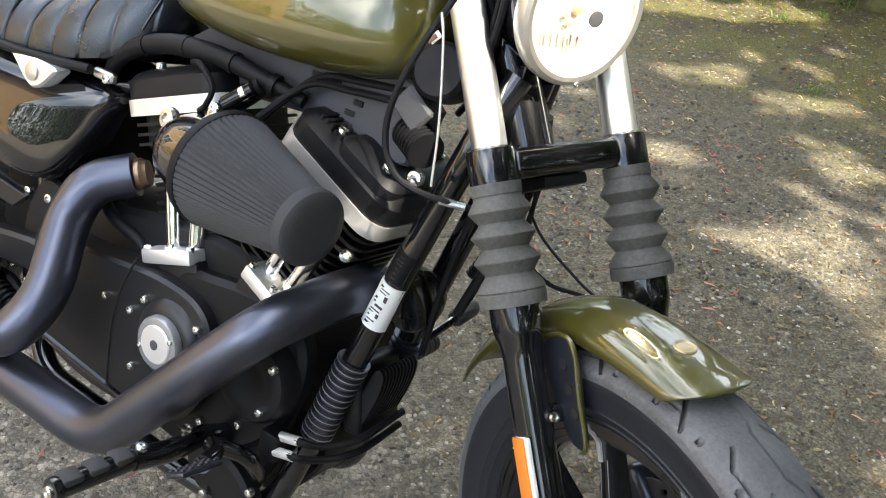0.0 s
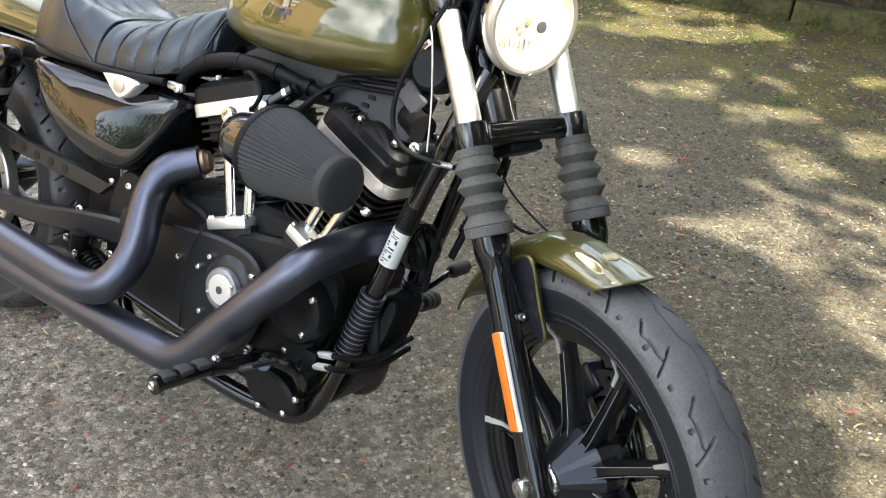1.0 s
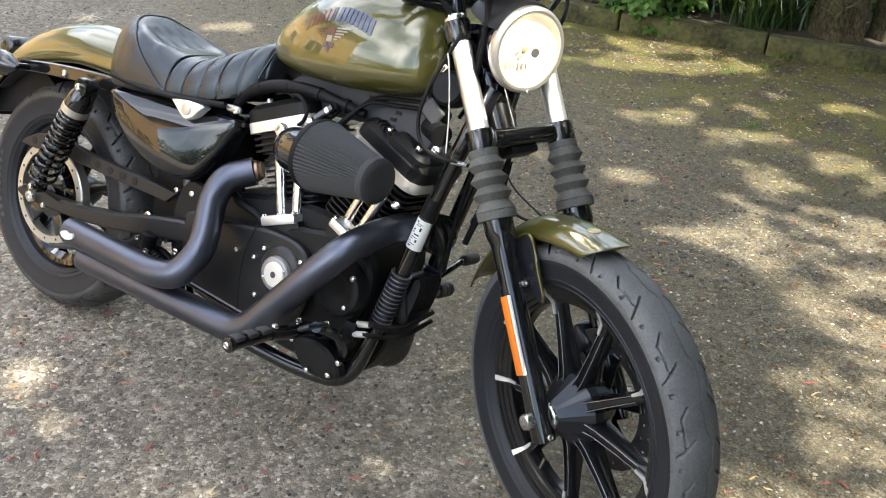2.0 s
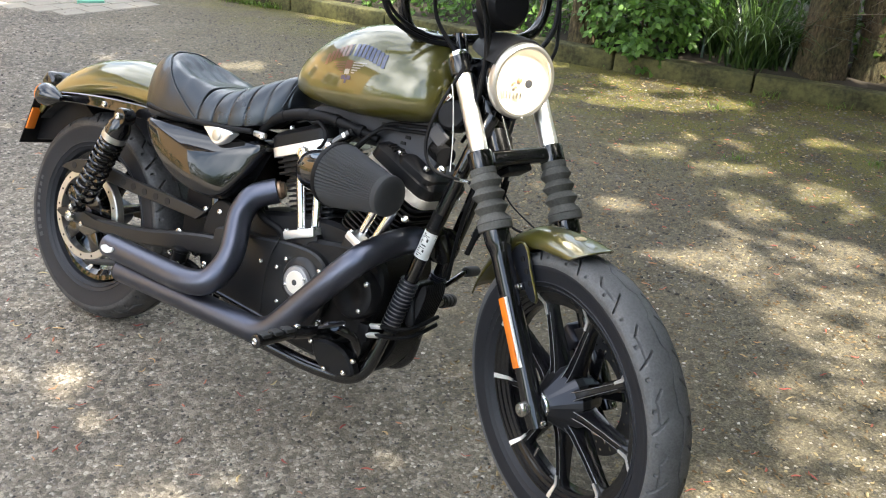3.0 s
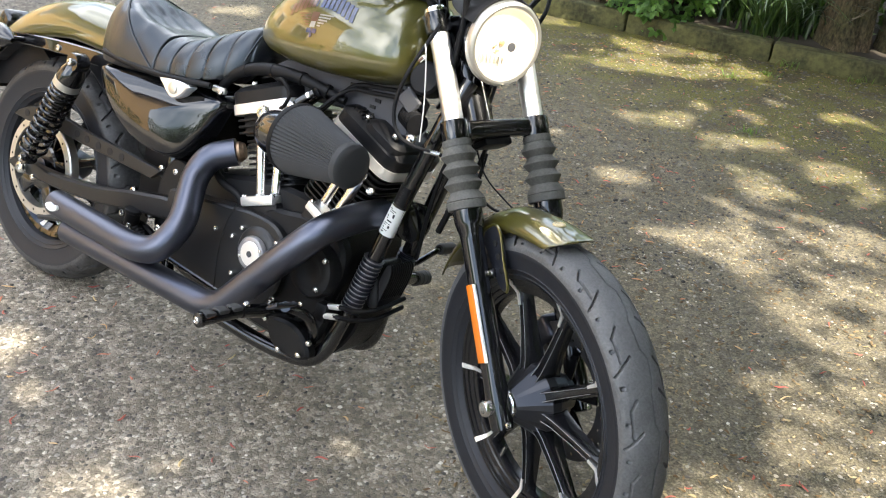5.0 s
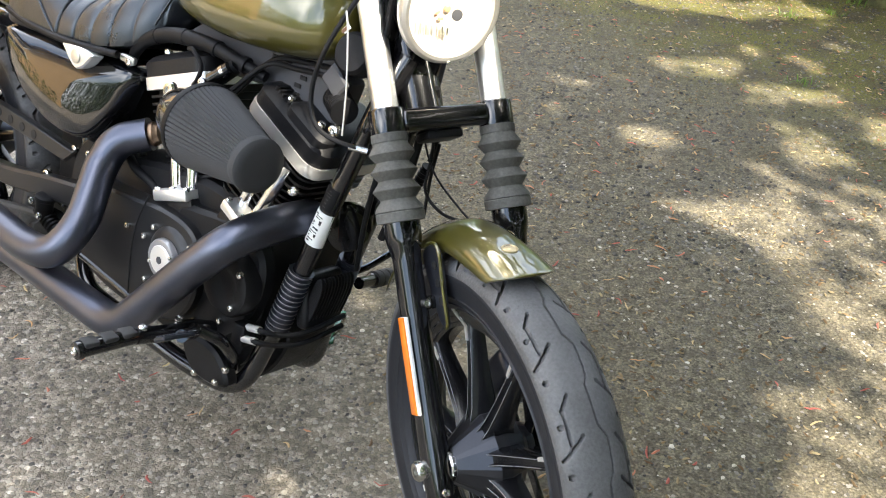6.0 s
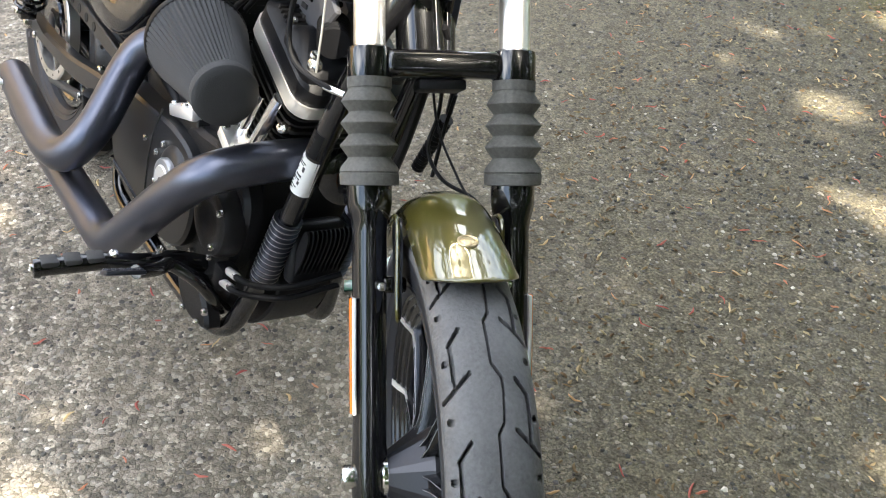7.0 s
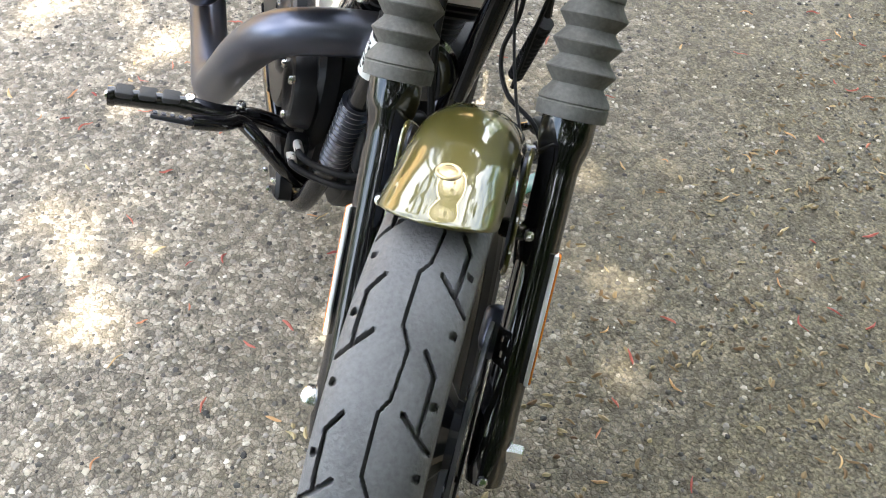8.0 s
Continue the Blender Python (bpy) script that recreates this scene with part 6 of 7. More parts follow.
# leaves: each is a folded blade with a point
def leaf_cloud(places, size, fold=0.25):
    """Leaves at places: rows of x, y, z and a direction; gives vertices and faces of folded pointed blades."""
    verts, faces = [], []
    for (x, y, z, dx, dy, dz), s in zip(places, size):
        d = Vector((dx, dy, dz)).normalized()
        side = d.cross(Vector((rng.normal(), rng.normal(), rng.normal() + 1.2))).normalized()
        up = side.cross(d)
        o = Vector((x, y, z))
        i = len(verts)
        verts += [o, o + d * s * 0.42 + side * s * 0.30 + up * s * fold * 0.3, o + d * s - up * s * 0.12, o + d * s * 0.42 - side * s * 0.30 + up * s * fold * 0.3, o + d * s * 0.5 - up * s * 0.02]
        faces += [(i, i + 1, i + 4), (i + 1, i + 2, i + 4), (i + 2, i + 3, i + 4), (i + 3, i, i + 4)]
    return [tuple(v) for v in verts], faces


def bark():
    """Fissured bark: plates drawn out along the stem, dark in the cracks, tan and grey-green on the ridges."""
    m = bpy.data.materials.new("ridged_bark")
    m.use_nodes = True
    nt = m.node_tree
    L = nt.links.new
    p = nt.nodes["Principled BSDF"]
    p.inputs["Roughness"].default_value = 0.92
    co = nt.nodes.new("ShaderNodeTexCoord")
    mp = nt.nodes.new("ShaderNodeMapping")
    mp.inputs["Scale"].default_value = (1, 1, 0.42)
    L(co.outputs["Object"], mp.inputs["Vector"])
    rid, pat = node(nt, "ShaderNodeTexNoise", Scale=58.0, Detail=8.0, Roughness=0.7), node(nt, "ShaderNodeTexNoise", Scale=5.0, Detail=5.0)
    L(mp.outputs["Vector"], rid.inputs["Vector"])
    L(co.outputs["Object"], pat.inputs["Vector"])
    ramps = []
    for src, stops in ((rid, [(0.34, (0.014, 0.011, 0.007)), (0.48, (0.078, 0.061, 0.038)), (0.66, (0.17, 0.138, 0.092))]), (pat, [(0.35, (0.75, 0.85, 0.55)), (0.65, (1.15, 1.0, 0.9))])):
        r = nt.nodes.new("ShaderNodeValToRGB")
        r.color_ramp.elements.new(0.5) if len(stops) > 2 else None
        for e, (pos, c) in zip(r.color_ramp.elements, stops):
            e.position, e.color = pos, (*c, 1)
        L(src.outputs["Fac"], r.inputs["Fac"])
        ramps.append(r)
    mx = nt.nodes.new("ShaderNodeMixRGB")
    mx.blend_type = "MULTIPLY"
    mx.inputs["Fac"].default_value = 1.0
    L(ramps[0].outputs["Color"], mx.inputs["Color1"])
    L(ramps[1].outputs["Color"], mx.inputs["Color2"])
    L(mx.outputs["Color"], p.inputs["Base Color"])
    b = nt.nodes.new("ShaderNodeBump")
    b.inputs["Strength"].default_value, b.inputs["Distance"].default_value = 1.0, 0.02
    L(rid.outputs["Fac"], b.inputs["Height"])
    L(b.outputs["Normal"], p.inputs["Normal"])
    return m


BARK = bark()
TWIG = mat("pale_dead_twig", (0.20, 0.165, 0.12), 0.85, 0, 0, 0.3, 20, 200, 0.3, 0.05)
LEAF_A = leaf_mat("shrub_leaf", (0.090, 0.210, 0.046), 0.45)
LEAF_B = leaf_mat("hedge_leaf", (0.055, 0.12, 0.022), 0.5)
LEAF_C = leaf_mat("tree_leaf", (0.06, 0.12, 0.025), 0.4)
BLADE = leaf_mat("strap_leaf", (0.050, 0.105, 0.036), 0.6)
BLADE.node_tree.nodes["Principled BSDF"].inputs["Roughness"].default_value = 0.28
GRASS = leaf_mat("grass_blade", (0.12, 0.22, 0.03), 0.3)


def trunk_mesh(base, r, h, lean, seed):
    bm = BM()
    rings = []
    for k in range(91):
        f = (k / 90) ** 1.6
        z = f * h
        c = Vector(base) + Vector((lean[0] * z + 0.05 * noise.noise(Vector((seed, z * 0.9, 1))), lean[1] * z + 0.05 * noise.noise(Vector((seed, z * 0.9, 5))), z))
        rr = r * (1 + 0.5 * math.exp(-z / 0.18)) * (1 - 0.45 * f)
        ring = []
        for j in range(72):
            a = 2 * math.pi * j / 72
            u = Vector((math.cos(a), math.sin(a), 0))
            big_ = 0.16 * noise.noise(Vector((1.8 * u.x + seed, 1.8 * u.y, z * 1.6)))
            ridge = 0.10 * abs(noise.noise(Vector((6 * u.x + seed, 6 * u.y, z * 3.0)))) + 0.05 * noise.noise(Vector((14 * u.x, 14 * u.y + seed, z * 7)))
            ring.append(bm.verts.new(c + u * rr * (1 + big_ + ridge)))
        rings.append(ring)
    skin(bm, rings, True)
    bm.faces.new(rings[-1])
    return bm


# holes left in the unseen crowns to shape the sun patches: centre and half sizes on the ground
GAPS = [(1.04, 4.58, 0.33, 0.16), (1.53, 4.63, 0.19, 0.11), (0.85, 3.61, 0.08, 0.08), (1.03, 3.64, 0.10, 0.14), (1.25, 3.91, 0.07, 0.08), (1.32, 3.43, 0.23, 0.08), (1.45, 3.87, 0.08, 0.08), (1.99, 3.97, 0.14, 0.12),
        (1.68, 4.1, 0.06, 0.06), (1.69, 3.17, 0.13, 0.16), (0.72, 2.83, 0.10, 0.09), (1.27, 3.01, 0.08, 0.06), (1.4, 2.89, 0.09, 0.07), (1.8, 2.97, 0.07, 0.08), (0.98, 2.33, 0.16, 0.13), (1.58, 2.5, 0.11, 0.10),
        (1.44, 2.37, 0.10, 0.07), (1.39, 2.11, 0.10, 0.05), (1.11, 1.88, 0.11, 0.05), (1.27, 1.81, 0.09, 0.06), (1.29, 1.69, 0.08, 0.06), (1.48, 2.03, 0.09, 0.05), (1.08, 0.93, 0.07, 0.09)]
# further holes placed so that sun reaches the lamp, shrubs and trunks
GAPS2 = [(-0.49, 1.635, 0.14, 0.13), (0.55, 5.6, 0.35, 0.25), (1.2, 5.0, 0.3, 0.12), (1.9, 5.6, 0.3, 0.2), (0.8, 6.0, 0.6, 0.42), (1.52, 5.5, 0.3, 0.18), (-0.8, 6.6, 0.5, 0.3), (2.5, 5.2, 0.2, 0.15), (-1.34, 4.78, 0.16, 0.12)]
# half-open places, where some leaves hang and the light is soft
SOFT = [(-0.56, 0.79, 0.17, 0.10), (-1.17, 1.20, 0.17, 0.10), (0.95, 5.75, 0.55, 0.4), (1.17, 2.73, 0.18, 0.06), (1.24, 2.39, 0.12, 0.08), (1.09, 1.63, 0.10, 0.06), (0.84, 2.33, 0.07, 0.07),
        (0.82, 2.08, 0.06, 0.05), (0.85, 1.36, 0.05, 0.05)]
# thin places, where single leaves hang far apart, set to lift the ground's brightness
THIN = [(1.30, 1.08, 0.45, 0.48), (0.78, 1.0, 0.14, 0.12), (1.40, 1.75, 0.30, 0.35), (1.35, 2.35, 0.40, 0.25)]


def open_sky(gx, gy):
    """How open the crowns are over a place: 0 closed, 0.3 thin, 0.5 half open, 1 open, with ragged edges."""
    rag = 0.9 * noise.noise(Vector((gx * 8, gy * 8, 2.0))) + 0.9 * noise.noise(Vector((gx * 19, gy * 19, 6.0)))
    for x, y, a, b in GAPS + GAPS2:
        if ((gx - x) / a) ** 2 + ((gy - y) / b) ** 2 < 1.05 + rag:
            return 1.0
    for x, y, a, b in SOFT:
        if ((gx - x) / a) ** 2 + ((gy - y) / b) ** 2 < 1 + rag:
            return 0.5
    for x, y, a, b in THIN:
        if ((gx - x) / a) ** 2 + ((gy - y) / b) ** 2 < 1 + 0.6 * rag:
            return 0.3
    return 0.0


# the last three stand out of view, added to carry the shading crowns
stems = [((2.22 * K, 4.92 * K, 0.05), 0.145, (0.0, 0.01)), ((2.55 * K, 4.93 * K, 0.05), 0.14, (0.0, 0.02)), ((0.80 * K, 5.40 * K, 0.05), 0.085, (0.02, 0.02)), ((7.0, -4.5, 0.0), 0.22, (0.01, 0.0)), ((9.0, 1.0, 0.0), 0.25, (0.0, 0.01)), ((3.6, -7.0, 0.0), 0.2, (0.01, 0.01))]
crowns = [[] for _ in stems]
want = 66000
gx, gy = rng.uniform(-3.4, 7, want), rng.uniform(-5, 9, want)
hh = rng.uniform(4.3, 7.0, want)
for x, y, h in zip(gx, gy, hh):
    free = open_sky(x, y)
    small = free > 0
    if free == 1.0 and rng.uniform() < 0.92 or free == 0.3 and rng.uniform() < 0.1:
        continue
    dx, dy, dz = rng.normal(), rng.normal(), rng.normal() * 0.6 - 0.2
    ln = 0.2 / math.sqrt(dx * dx + dy * dy + dz * dz)
    if not small and any(open_sky(x + ln * f * (dx - dz * SUN_DIR.x / SUN_DIR.z), y + ln * f * (dy - dz * SUN_DIR.y / SUN_DIR.z)) for f in (0.5, 1.0)):
        if rng.uniform() < 0.7:
            continue
        small = True
    px, py = x + SUN_DIR.x / SUN_DIR.z * h, y + SUN_DIR.y / SUN_DIR.z * h
    k = min(range(len(stems)), key=lambda i: (stems[i][0][0] - px) ** 2 + (stems[i][0][1] - py) ** 2)
    crowns[k].append((px, py, h, dx, dy, dz, (0.165 if free == 0.5 else 0.10 if free == 0.3 else 0.085) if small else 0.215))
for k, (base, r, lean) in enumerate(stems):
    tree = new("tree")
    tree.location = base
    tagged(tree, "broadleaf tree with ridged brown bark beside the drive", "tree", group="trees beside the drive")
    part("trunk", trunk_mesh((0, 0, -0.1), r, 6.0, lean, k * 5.3), BARK, tree, "", False, 80)
    for j in range(4):
        a = j * 1.7 + k
        limb = [Vector((lean[0] * 4, lean[1] * 4, 3.6 + 0.4 * j)), Vector((0.9 * math.cos(a) + 0.6, 0.9 * math.sin(a) + 0.5, 4.8 + 0.3 * j)), Vector((2.2 * math.cos(a) + 1.5, 2.2 * math.sin(a) + 1.3, 6.0 + 0.3 * j))]
        part("limb", tube(BM(), spline(limb, 5), [r * 0.5 * (1 - 0.07 * i) for i in range(11)], 9), BARK, tree)
    if k < 3:
        for j in range(12):
            z, a = 0.25 + 0.11 * j, -1.9 + 0.9 * noise.noise(Vector((j * 1.7, k * 3.1, 0))) * 2
            o = Vector((lean[0] * z + r * 0.9 * math.cos(a), lean[1] * z + r * 0.9 * math.sin(a), z))
            out = Vector((math.cos(a), math.sin(a), 0.25 - 0.05 * j))
            side = Vector((-out.y, out.x, 0.3))
            ln = 0.28 + 0.04 * (j % 5)
            tip = o + out * ln + side * 0.05
            part("dead_twig", tube(BM(), [o, o.lerp(tip, 0.5) + side * 0.012, tip], [0.003, 0.0022, 0.001], 5), TWIG, tree)
            for f, d in ((0.45, 0.09), (0.7, -0.07)):
                p0 = o.lerp(tip, f)
                part("dead_twig", tube(BM(), [p0, p0 + out * 0.07 + side * d + Vector((0, 0, d * 0.6))], [0.0018, 0.0008], 4), TWIG, tree)
    if crowns[k]:
        sz = rng.uniform(0.75, 1.25, len(crowns[k])) * np.array([c[6] for c in crowns[k]])
        v, f = leaf_cloud([(c[0] - base[0], c[1] - base[1], c[2] - base[2], *c[3:6]) for c in crowns[k]], sz)
        me = bpy.data.meshes.new("crown")
        me.from_pydata(v, [], f)
        me.materials.append(LEAF_C)
        cr = new("crown", me)
        cr.parent = tree

# shrub that spills over the kerb: sprays of three leaflets, each an oval blade folded along its rib
def leaflet(verts, faces, o, d, nrm, s):
    side = d.cross(nrm).normalized()
    i = len(verts)
    for f, w, up in ((0, 0, 0), (0.22, 0.22, 0.02), (0.5, 0.31, 0.03), (0.78, 0.19, 0.0)):
        c = o + d * s * f - nrm * s * 0.16 * f * f
        verts += [tuple(c + side * s * w + nrm * s * (up + 0.10 * w)), tuple(c), tuple(c - side * s * w + nrm * s * (up + 0.10 * w))]
    verts.append(tuple(o + d * s - nrm * s * 0.20))
    for k in range(3):
        b = i + 3 * k
        faces += [(b, b + 1, b + 4, b + 3), (b + 1, b + 2, b + 5, b + 4)]
    faces += [(i + 9, i + 10, i + 12), (i + 10, i + 11, i + 12)]


def shrub(name, centre, radii, count, size, material, label):
    verts, faces, stemsb = [], [], BM()
    for _ in range(count):
        u = rng.normal(size=3)
        u /= np.linalg.norm(u)
        lump = 1 + 0.30 * noise.noise(Vector(u * 2.3)) + 0.14 * noise.noise(Vector(u * 5.5))
        rr = rng.uniform(0.35, 1.0) ** 0.45 * lump
        o = Vector((u[0] * radii[0] * rr, u[1] * radii[1] * rr, max(0.05, centre[2] + u[2] * radii[2] * rr)))
        out = Vector((u[0], u[1], 0.15 * u[2])).normalized()
        nrm = (out * 0.55 + Vector((0, 0, 0.75)) + Vector(rng.normal(size=3)) * 0.32).normalized()
        d = out + Vector(rng.normal(size=3)) * 0.45
        d = (d - nrm * d.dot(nrm)).normalized()
        q = d.cross(nrm)
        s = size * rng.uniform(0.6, 1.25)
        for ang, sc in ((0, 1.0), (62, 0.8), (-62, 0.8)):
            c, sn = math.cos(radians(ang)), math.sin(radians(ang))
            leaflet(verts, faces, o, d * c + q * sn, (nrm + Vector(rng.normal(size=3)) * 0.12).normalized(), s * sc)
    th = tagged(new(name), label, "shrub")
    me = bpy.data.meshes.new("foliage")
    me.from_pydata(verts, [], faces)
    me.materials.append(material)
    th.location = (centre[0], centre[1], 0)
    new("foliage", me).parent = th
    for k in range(9):
        a = k * 0.7
        tube(stemsb, spline([(0.05 * math.cos(a), 0.05 * math.sin(a), 0.05), (0.3 * radii[0] * math.cos(a), 0.3 * radii[1] * math.sin(a), centre[2] * 0.8), (0.75 * radii[0] * math.cos(a), 0.75 * radii[1] * math.sin(a), centre[2] + radii[2] * 0.4)], 5), 0.008, 6)
    part("branches", stemsb, BARK, th)
    return th


shrub("leafy_shrub", (1.20 * K, 5.36 * K, 0.50), (0.49, 0.50, 0.62), 2400, 0.056, LEAF_A, "leafy green shrub spilling over the kerb")
shrub("leafy_shrub", (2.05 * K, 5.75 * K, 0.7), (0.45, 0.4, 0.6), 500, 0.052, LEAF_A, "leafy green shrub beside the tree trunks")

# strap-leaved clump
def blades(name, centre, count, length, spread, label):
    verts, faces = [], []
    for _ in range(count):
        a, l = rng.uniform(0, 2 * math.pi), length * rng.uniform(0.6, 1.15)
        o = Vector((rng.normal() * 0.08 * min(1, 0.35 + length), rng.normal() * 0.06 * min(1, 0.35 + length), 0.0))
        out, w = spread * rng.uniform(0.2, 1.0), rng.uniform(0.0045, 0.008) * min(1, 0.25 + 1.6 * length)
        side = Vector((-math.sin(a), math.cos(a), 0))
        i = len(verts)
        for k in range(9):
            f = k / 8
            c = o + Vector((math.cos(a), math.sin(a), 0)) * out * l * f ** 1.4 + Vector((0, 0, l * (f - 0.62 * min(out, 1.05) * f ** 2.6)))
            ww = w * (1 - f) ** 0.6 + 0.0005
            verts += [c + side * ww, c - side * ww]
        faces += [(i + 2 * k, i + 2 * k + 1, i + 2 * k + 3, i + 2 * k + 2) for k in range(8)]
    ob = cloud(name, [tuple(v) for v in verts], faces, GRASS if name == "grass_tuft" else BLADE, label, "plant", "stuff" if name == "grass_tuft" else "")
    ob.location = centre
    return ob


for x, y, n, l in ((1.78, 4.99, 150, 0.80), (1.98, 5.02, 90, 0.75), (1.60, 5.25, 90, 0.8), (2.35, 5.35, 60, 0.6)):
    blades("strap_leaf_clump", (x * K, y * K, 0.09), n, l, 1.05, "clump of long dark green strap leaves behind the kerb")
for x, y, n, l in ((1.83, 4.67, 16, 0.09), (1.45, 4.33, 26, 0.05), (1.7, 4.45, 20, 0.05), (1.33, 3.42, 24, 0.045), (2.05, 3.5, 22, 0.05), (2.2, 4.52, 14, 0.06), *[(-2.15 + 0.06 * q, 6.74 - 0.03 * q + 0.05 * math.sin(q * 2.3), 46, 0.05 + 0.035 * math.sin(q * 1.7) ** 2) for q in range(13)]):
    blades("grass_tuft", (x * K, y * K, 0.0), n, l, 1.2, "small tuft of bright green grass in the asphalt")

# dense undergrowth behind, and the hedge across the drive behind the eye
def band(name, count, place, size, material, label):
    pl = [place() for _ in range(count)]
    v, f = leaf_cloud([(x, y, z, rng.normal() * 0.6 + ox, rng.normal() * 0.6 + oy, rng.normal() * 0.5 - 0.3) for x, y, z, ox, oy in pl], rng.uniform(size * 0.6, size * 1.3, count))
    return cloud(name, v, f, material, label, "undergrowth")


def under():
    s = rng.uniform(0, total)
    p, d = along(KERB, s)
    nrm = Vector((d.y, -d.x, 0))
    depth = 0.35 + 2.4 * rng.uniform() ** 1.3
    q = p + nrm * depth
    top = 0.25 + 1.1 * min(1, depth / 1.6) * (1 + 0.5 * noise.noise(Vector((q.x * 1.3, q.y * 1.3, 0))))
    return q.x, q.y, 0.1 + top * rng.uniform() ** 0.7, -nrm.x * 0.5, -nrm.y * 0.5


band("undergrowth", 15000, under, 0.075, LEAF_B, "dense green undergrowth behind the kerb")


def low():
    s = rng.uniform(total * 0.52, total)
    p, d = along(KERB, s)
    nrm = Vector((d.y, -d.x, 0))
    q = p + nrm * rng.uniform(0.13, 0.55)
    return q.x, q.y, 0.1 + 0.22 * rng.uniform(), -nrm.x * 0.5, -nrm.y * 0.5


band("ground_cover", 2600, low, 0.05, LEAF_A, "low bright green plants along the kerb")


def far_hedge():
    x = rng.uniform(-22, 22)
    return x, -15 - 1.5 * rng.uniform(), rng.uniform() * (3.2 + 1.2 * noise.noise(Vector((x * 0.5, 0, 0)))), 0, 0.8


def side_hedge():
    y = rng.uniform(-17, 0.5)
    return -16 - 1.5 * rng.uniform(), y, rng.uniform() * (3.6 + 1.8 * noise.noise(Vector((y * 0.9, 4, 0)))), 0.8, 0


def right_hedge():
    a = rng.uniform(0, 1)
    if a < 0.6:
        y = rng.uniform(-9, 4)
        return 5.0 + 2.5 * rng.uniform(), y, 0.2 + rng.uniform() * (3.0 + 1.0 * noise.noise(Vector((y * 0.4, 9, 0)))), -0.8, 0
    x = rng.uniform(0.8, 7)
    return x, -8.5 - 2 * rng.uniform(), 0.3 + rng.uniform() * (5.2 + 1.0 * noise.noise(Vector((x * 0.4, 3, 0)))), 0, 0.8


# unseen hedge, added to darken low reflections of the house
def reflection_screen_hedge():
    y = rng.uniform(-0.2, 11)
    return -6.9 + 0.5 * rng.uniform(), y, rng.uniform() * (0.95 + 0.25 * noise.noise(Vector((y * 1.3, 7, 0)))), 0.8, 0


band("reflection_screen_hedge", 2400, reflection_screen_hedge, 0.16, LEAF_C, "unseen added hedge that hides the house foot from reflections")
band("side_hedge", 5200, side_hedge, 0.35, LEAF_C, "tall green hedge beside the drive")
band("right_hedge", 8500, right_hedge, 0.5, LEAF_C, "high green trees beside the drive")
band("far_hedge", 5000, far_hedge, 0.6, LEAF_C, "tall green hedge across the drive")


def far_wood():
    x = rng.uniform(-14, 16)
    return x, 13 - 0.42 * x + 3 * rng.uniform(), 0.3 + rng.uniform() * 5.0, 0, -0.8


band("far_wood", 5200, far_wood, 0.55, LEAF_C, "dark wood behind the planting bed")

# tan brick house beside the drive
BRICK = mat("tan_brickwork", (0.55, 0.36, 0.17), 0.85, 0, 0, 0.2, 3, 14, 0.5, 0.04, 0.02)
ROOFM = mat("brown_roof_tile", (0.12, 0.07, 0.05), 0.8, 0, 0, 0.3, 3, 12, 0.5, 0.04)
PANE = mat("window_pane", (0.03, 0.035, 0.04), 0.05, 0, 1.0, 0.1)
house = tagged(new("house"), "tan brick house with white framed windows", "house")
house.location = (-7.6, 5.7, 0)
part("wall", box(BM(), (-3, -0.6, 2.2), (6, 12.2, 4.4)), BRICK, house, "", False, 0)
rb = BM()
slab(rb, [(-6.5, 4.35), (0.5, 4.35), (-3, 6.2)], -7.0, 5.8, 0.05)
part("roof", rb, ROOFM, house, "", False, 0)
for y, z, w, h in ((-3.6, 1.5, 1.8, 1.2), (0.2, 1.5, 1.8, 1.2), (3.6, 1.5, 1.2, 1.2), (-3.6, 3.5, 1.5, 1.0), (0.2, 3.5, 1.5, 1.0), (3.6, 3.5, 1.2, 1.0)):
    fr = BM()
    for dy, dz, sy, sz in ((0, h / 2, w + 0.1, 0.09), (0, -h / 2, w + 0.1, 0.09), (w / 2, 0, 0.09, h), (-w / 2, 0, 0.09, h), (0, 0, 0.07, h)):
        box(fr, (0.03, y + dy, z + dz), (0.1, sy, sz))
    win = part("window", fr, WHITE, house, "", False, 0)
    part("pane", box(BM(), (0.015, y, z), (0.03, w - 0.02, h - 0.02)), PANE, win, "", False, 0)

# paving and the drain cover beyond the drive
PAVE = mat("pale_concrete_flag", (0.21, 0.193, 0.16), 0.85, 0, 0, 0.3, 4, 60, 0.6, 0.05, 0.02)
paving = tagged(new("paving"), "pale concrete block paving at the edge of the drive", "paving", kind="structure")
proto = None
base = pose(-2.91, 5.85, 0, 0, 0, 52)
for i in range(-8, 4):
    for j in range(0, 16):
        m = base @ pose(0.105 + 0.205 * i + 0.1 * (j % 2), 0.105 + 0.205 * j, -0.018 + random.uniform(-0.003, 0.002), random.uniform(-0.5, 0.5), random.uniform(-0.5, 0.5), 0)
        if m.translation.y < 5.93:
            continue
        if proto is None:
            proto = part("paving_block", box(BM(), (0, 0, 0), (0.2, 0.2, 0.05), None, 0.006, 1), PAVE, paving)
            proto.matrix_local = m
        else:
            again(proto, m)
DRAINM = mat("green_painted_cover", (0.10, 0.30, 0.22), 0.6, 0, 0, 0.3, 8, 80, 0.3, 0.06, 0.02)
dc = part("drain_cover", box(BM(), (0, 0, 0), (0.20, 0.16, 0.04), None, 0.006, 2), DRAINM, None)
dc.matrix_world = pose(-2.94, 6.42, 0.006, 0, 0, 25)
tagged(dc, "small green cover plate set in the paving", "drain cover")

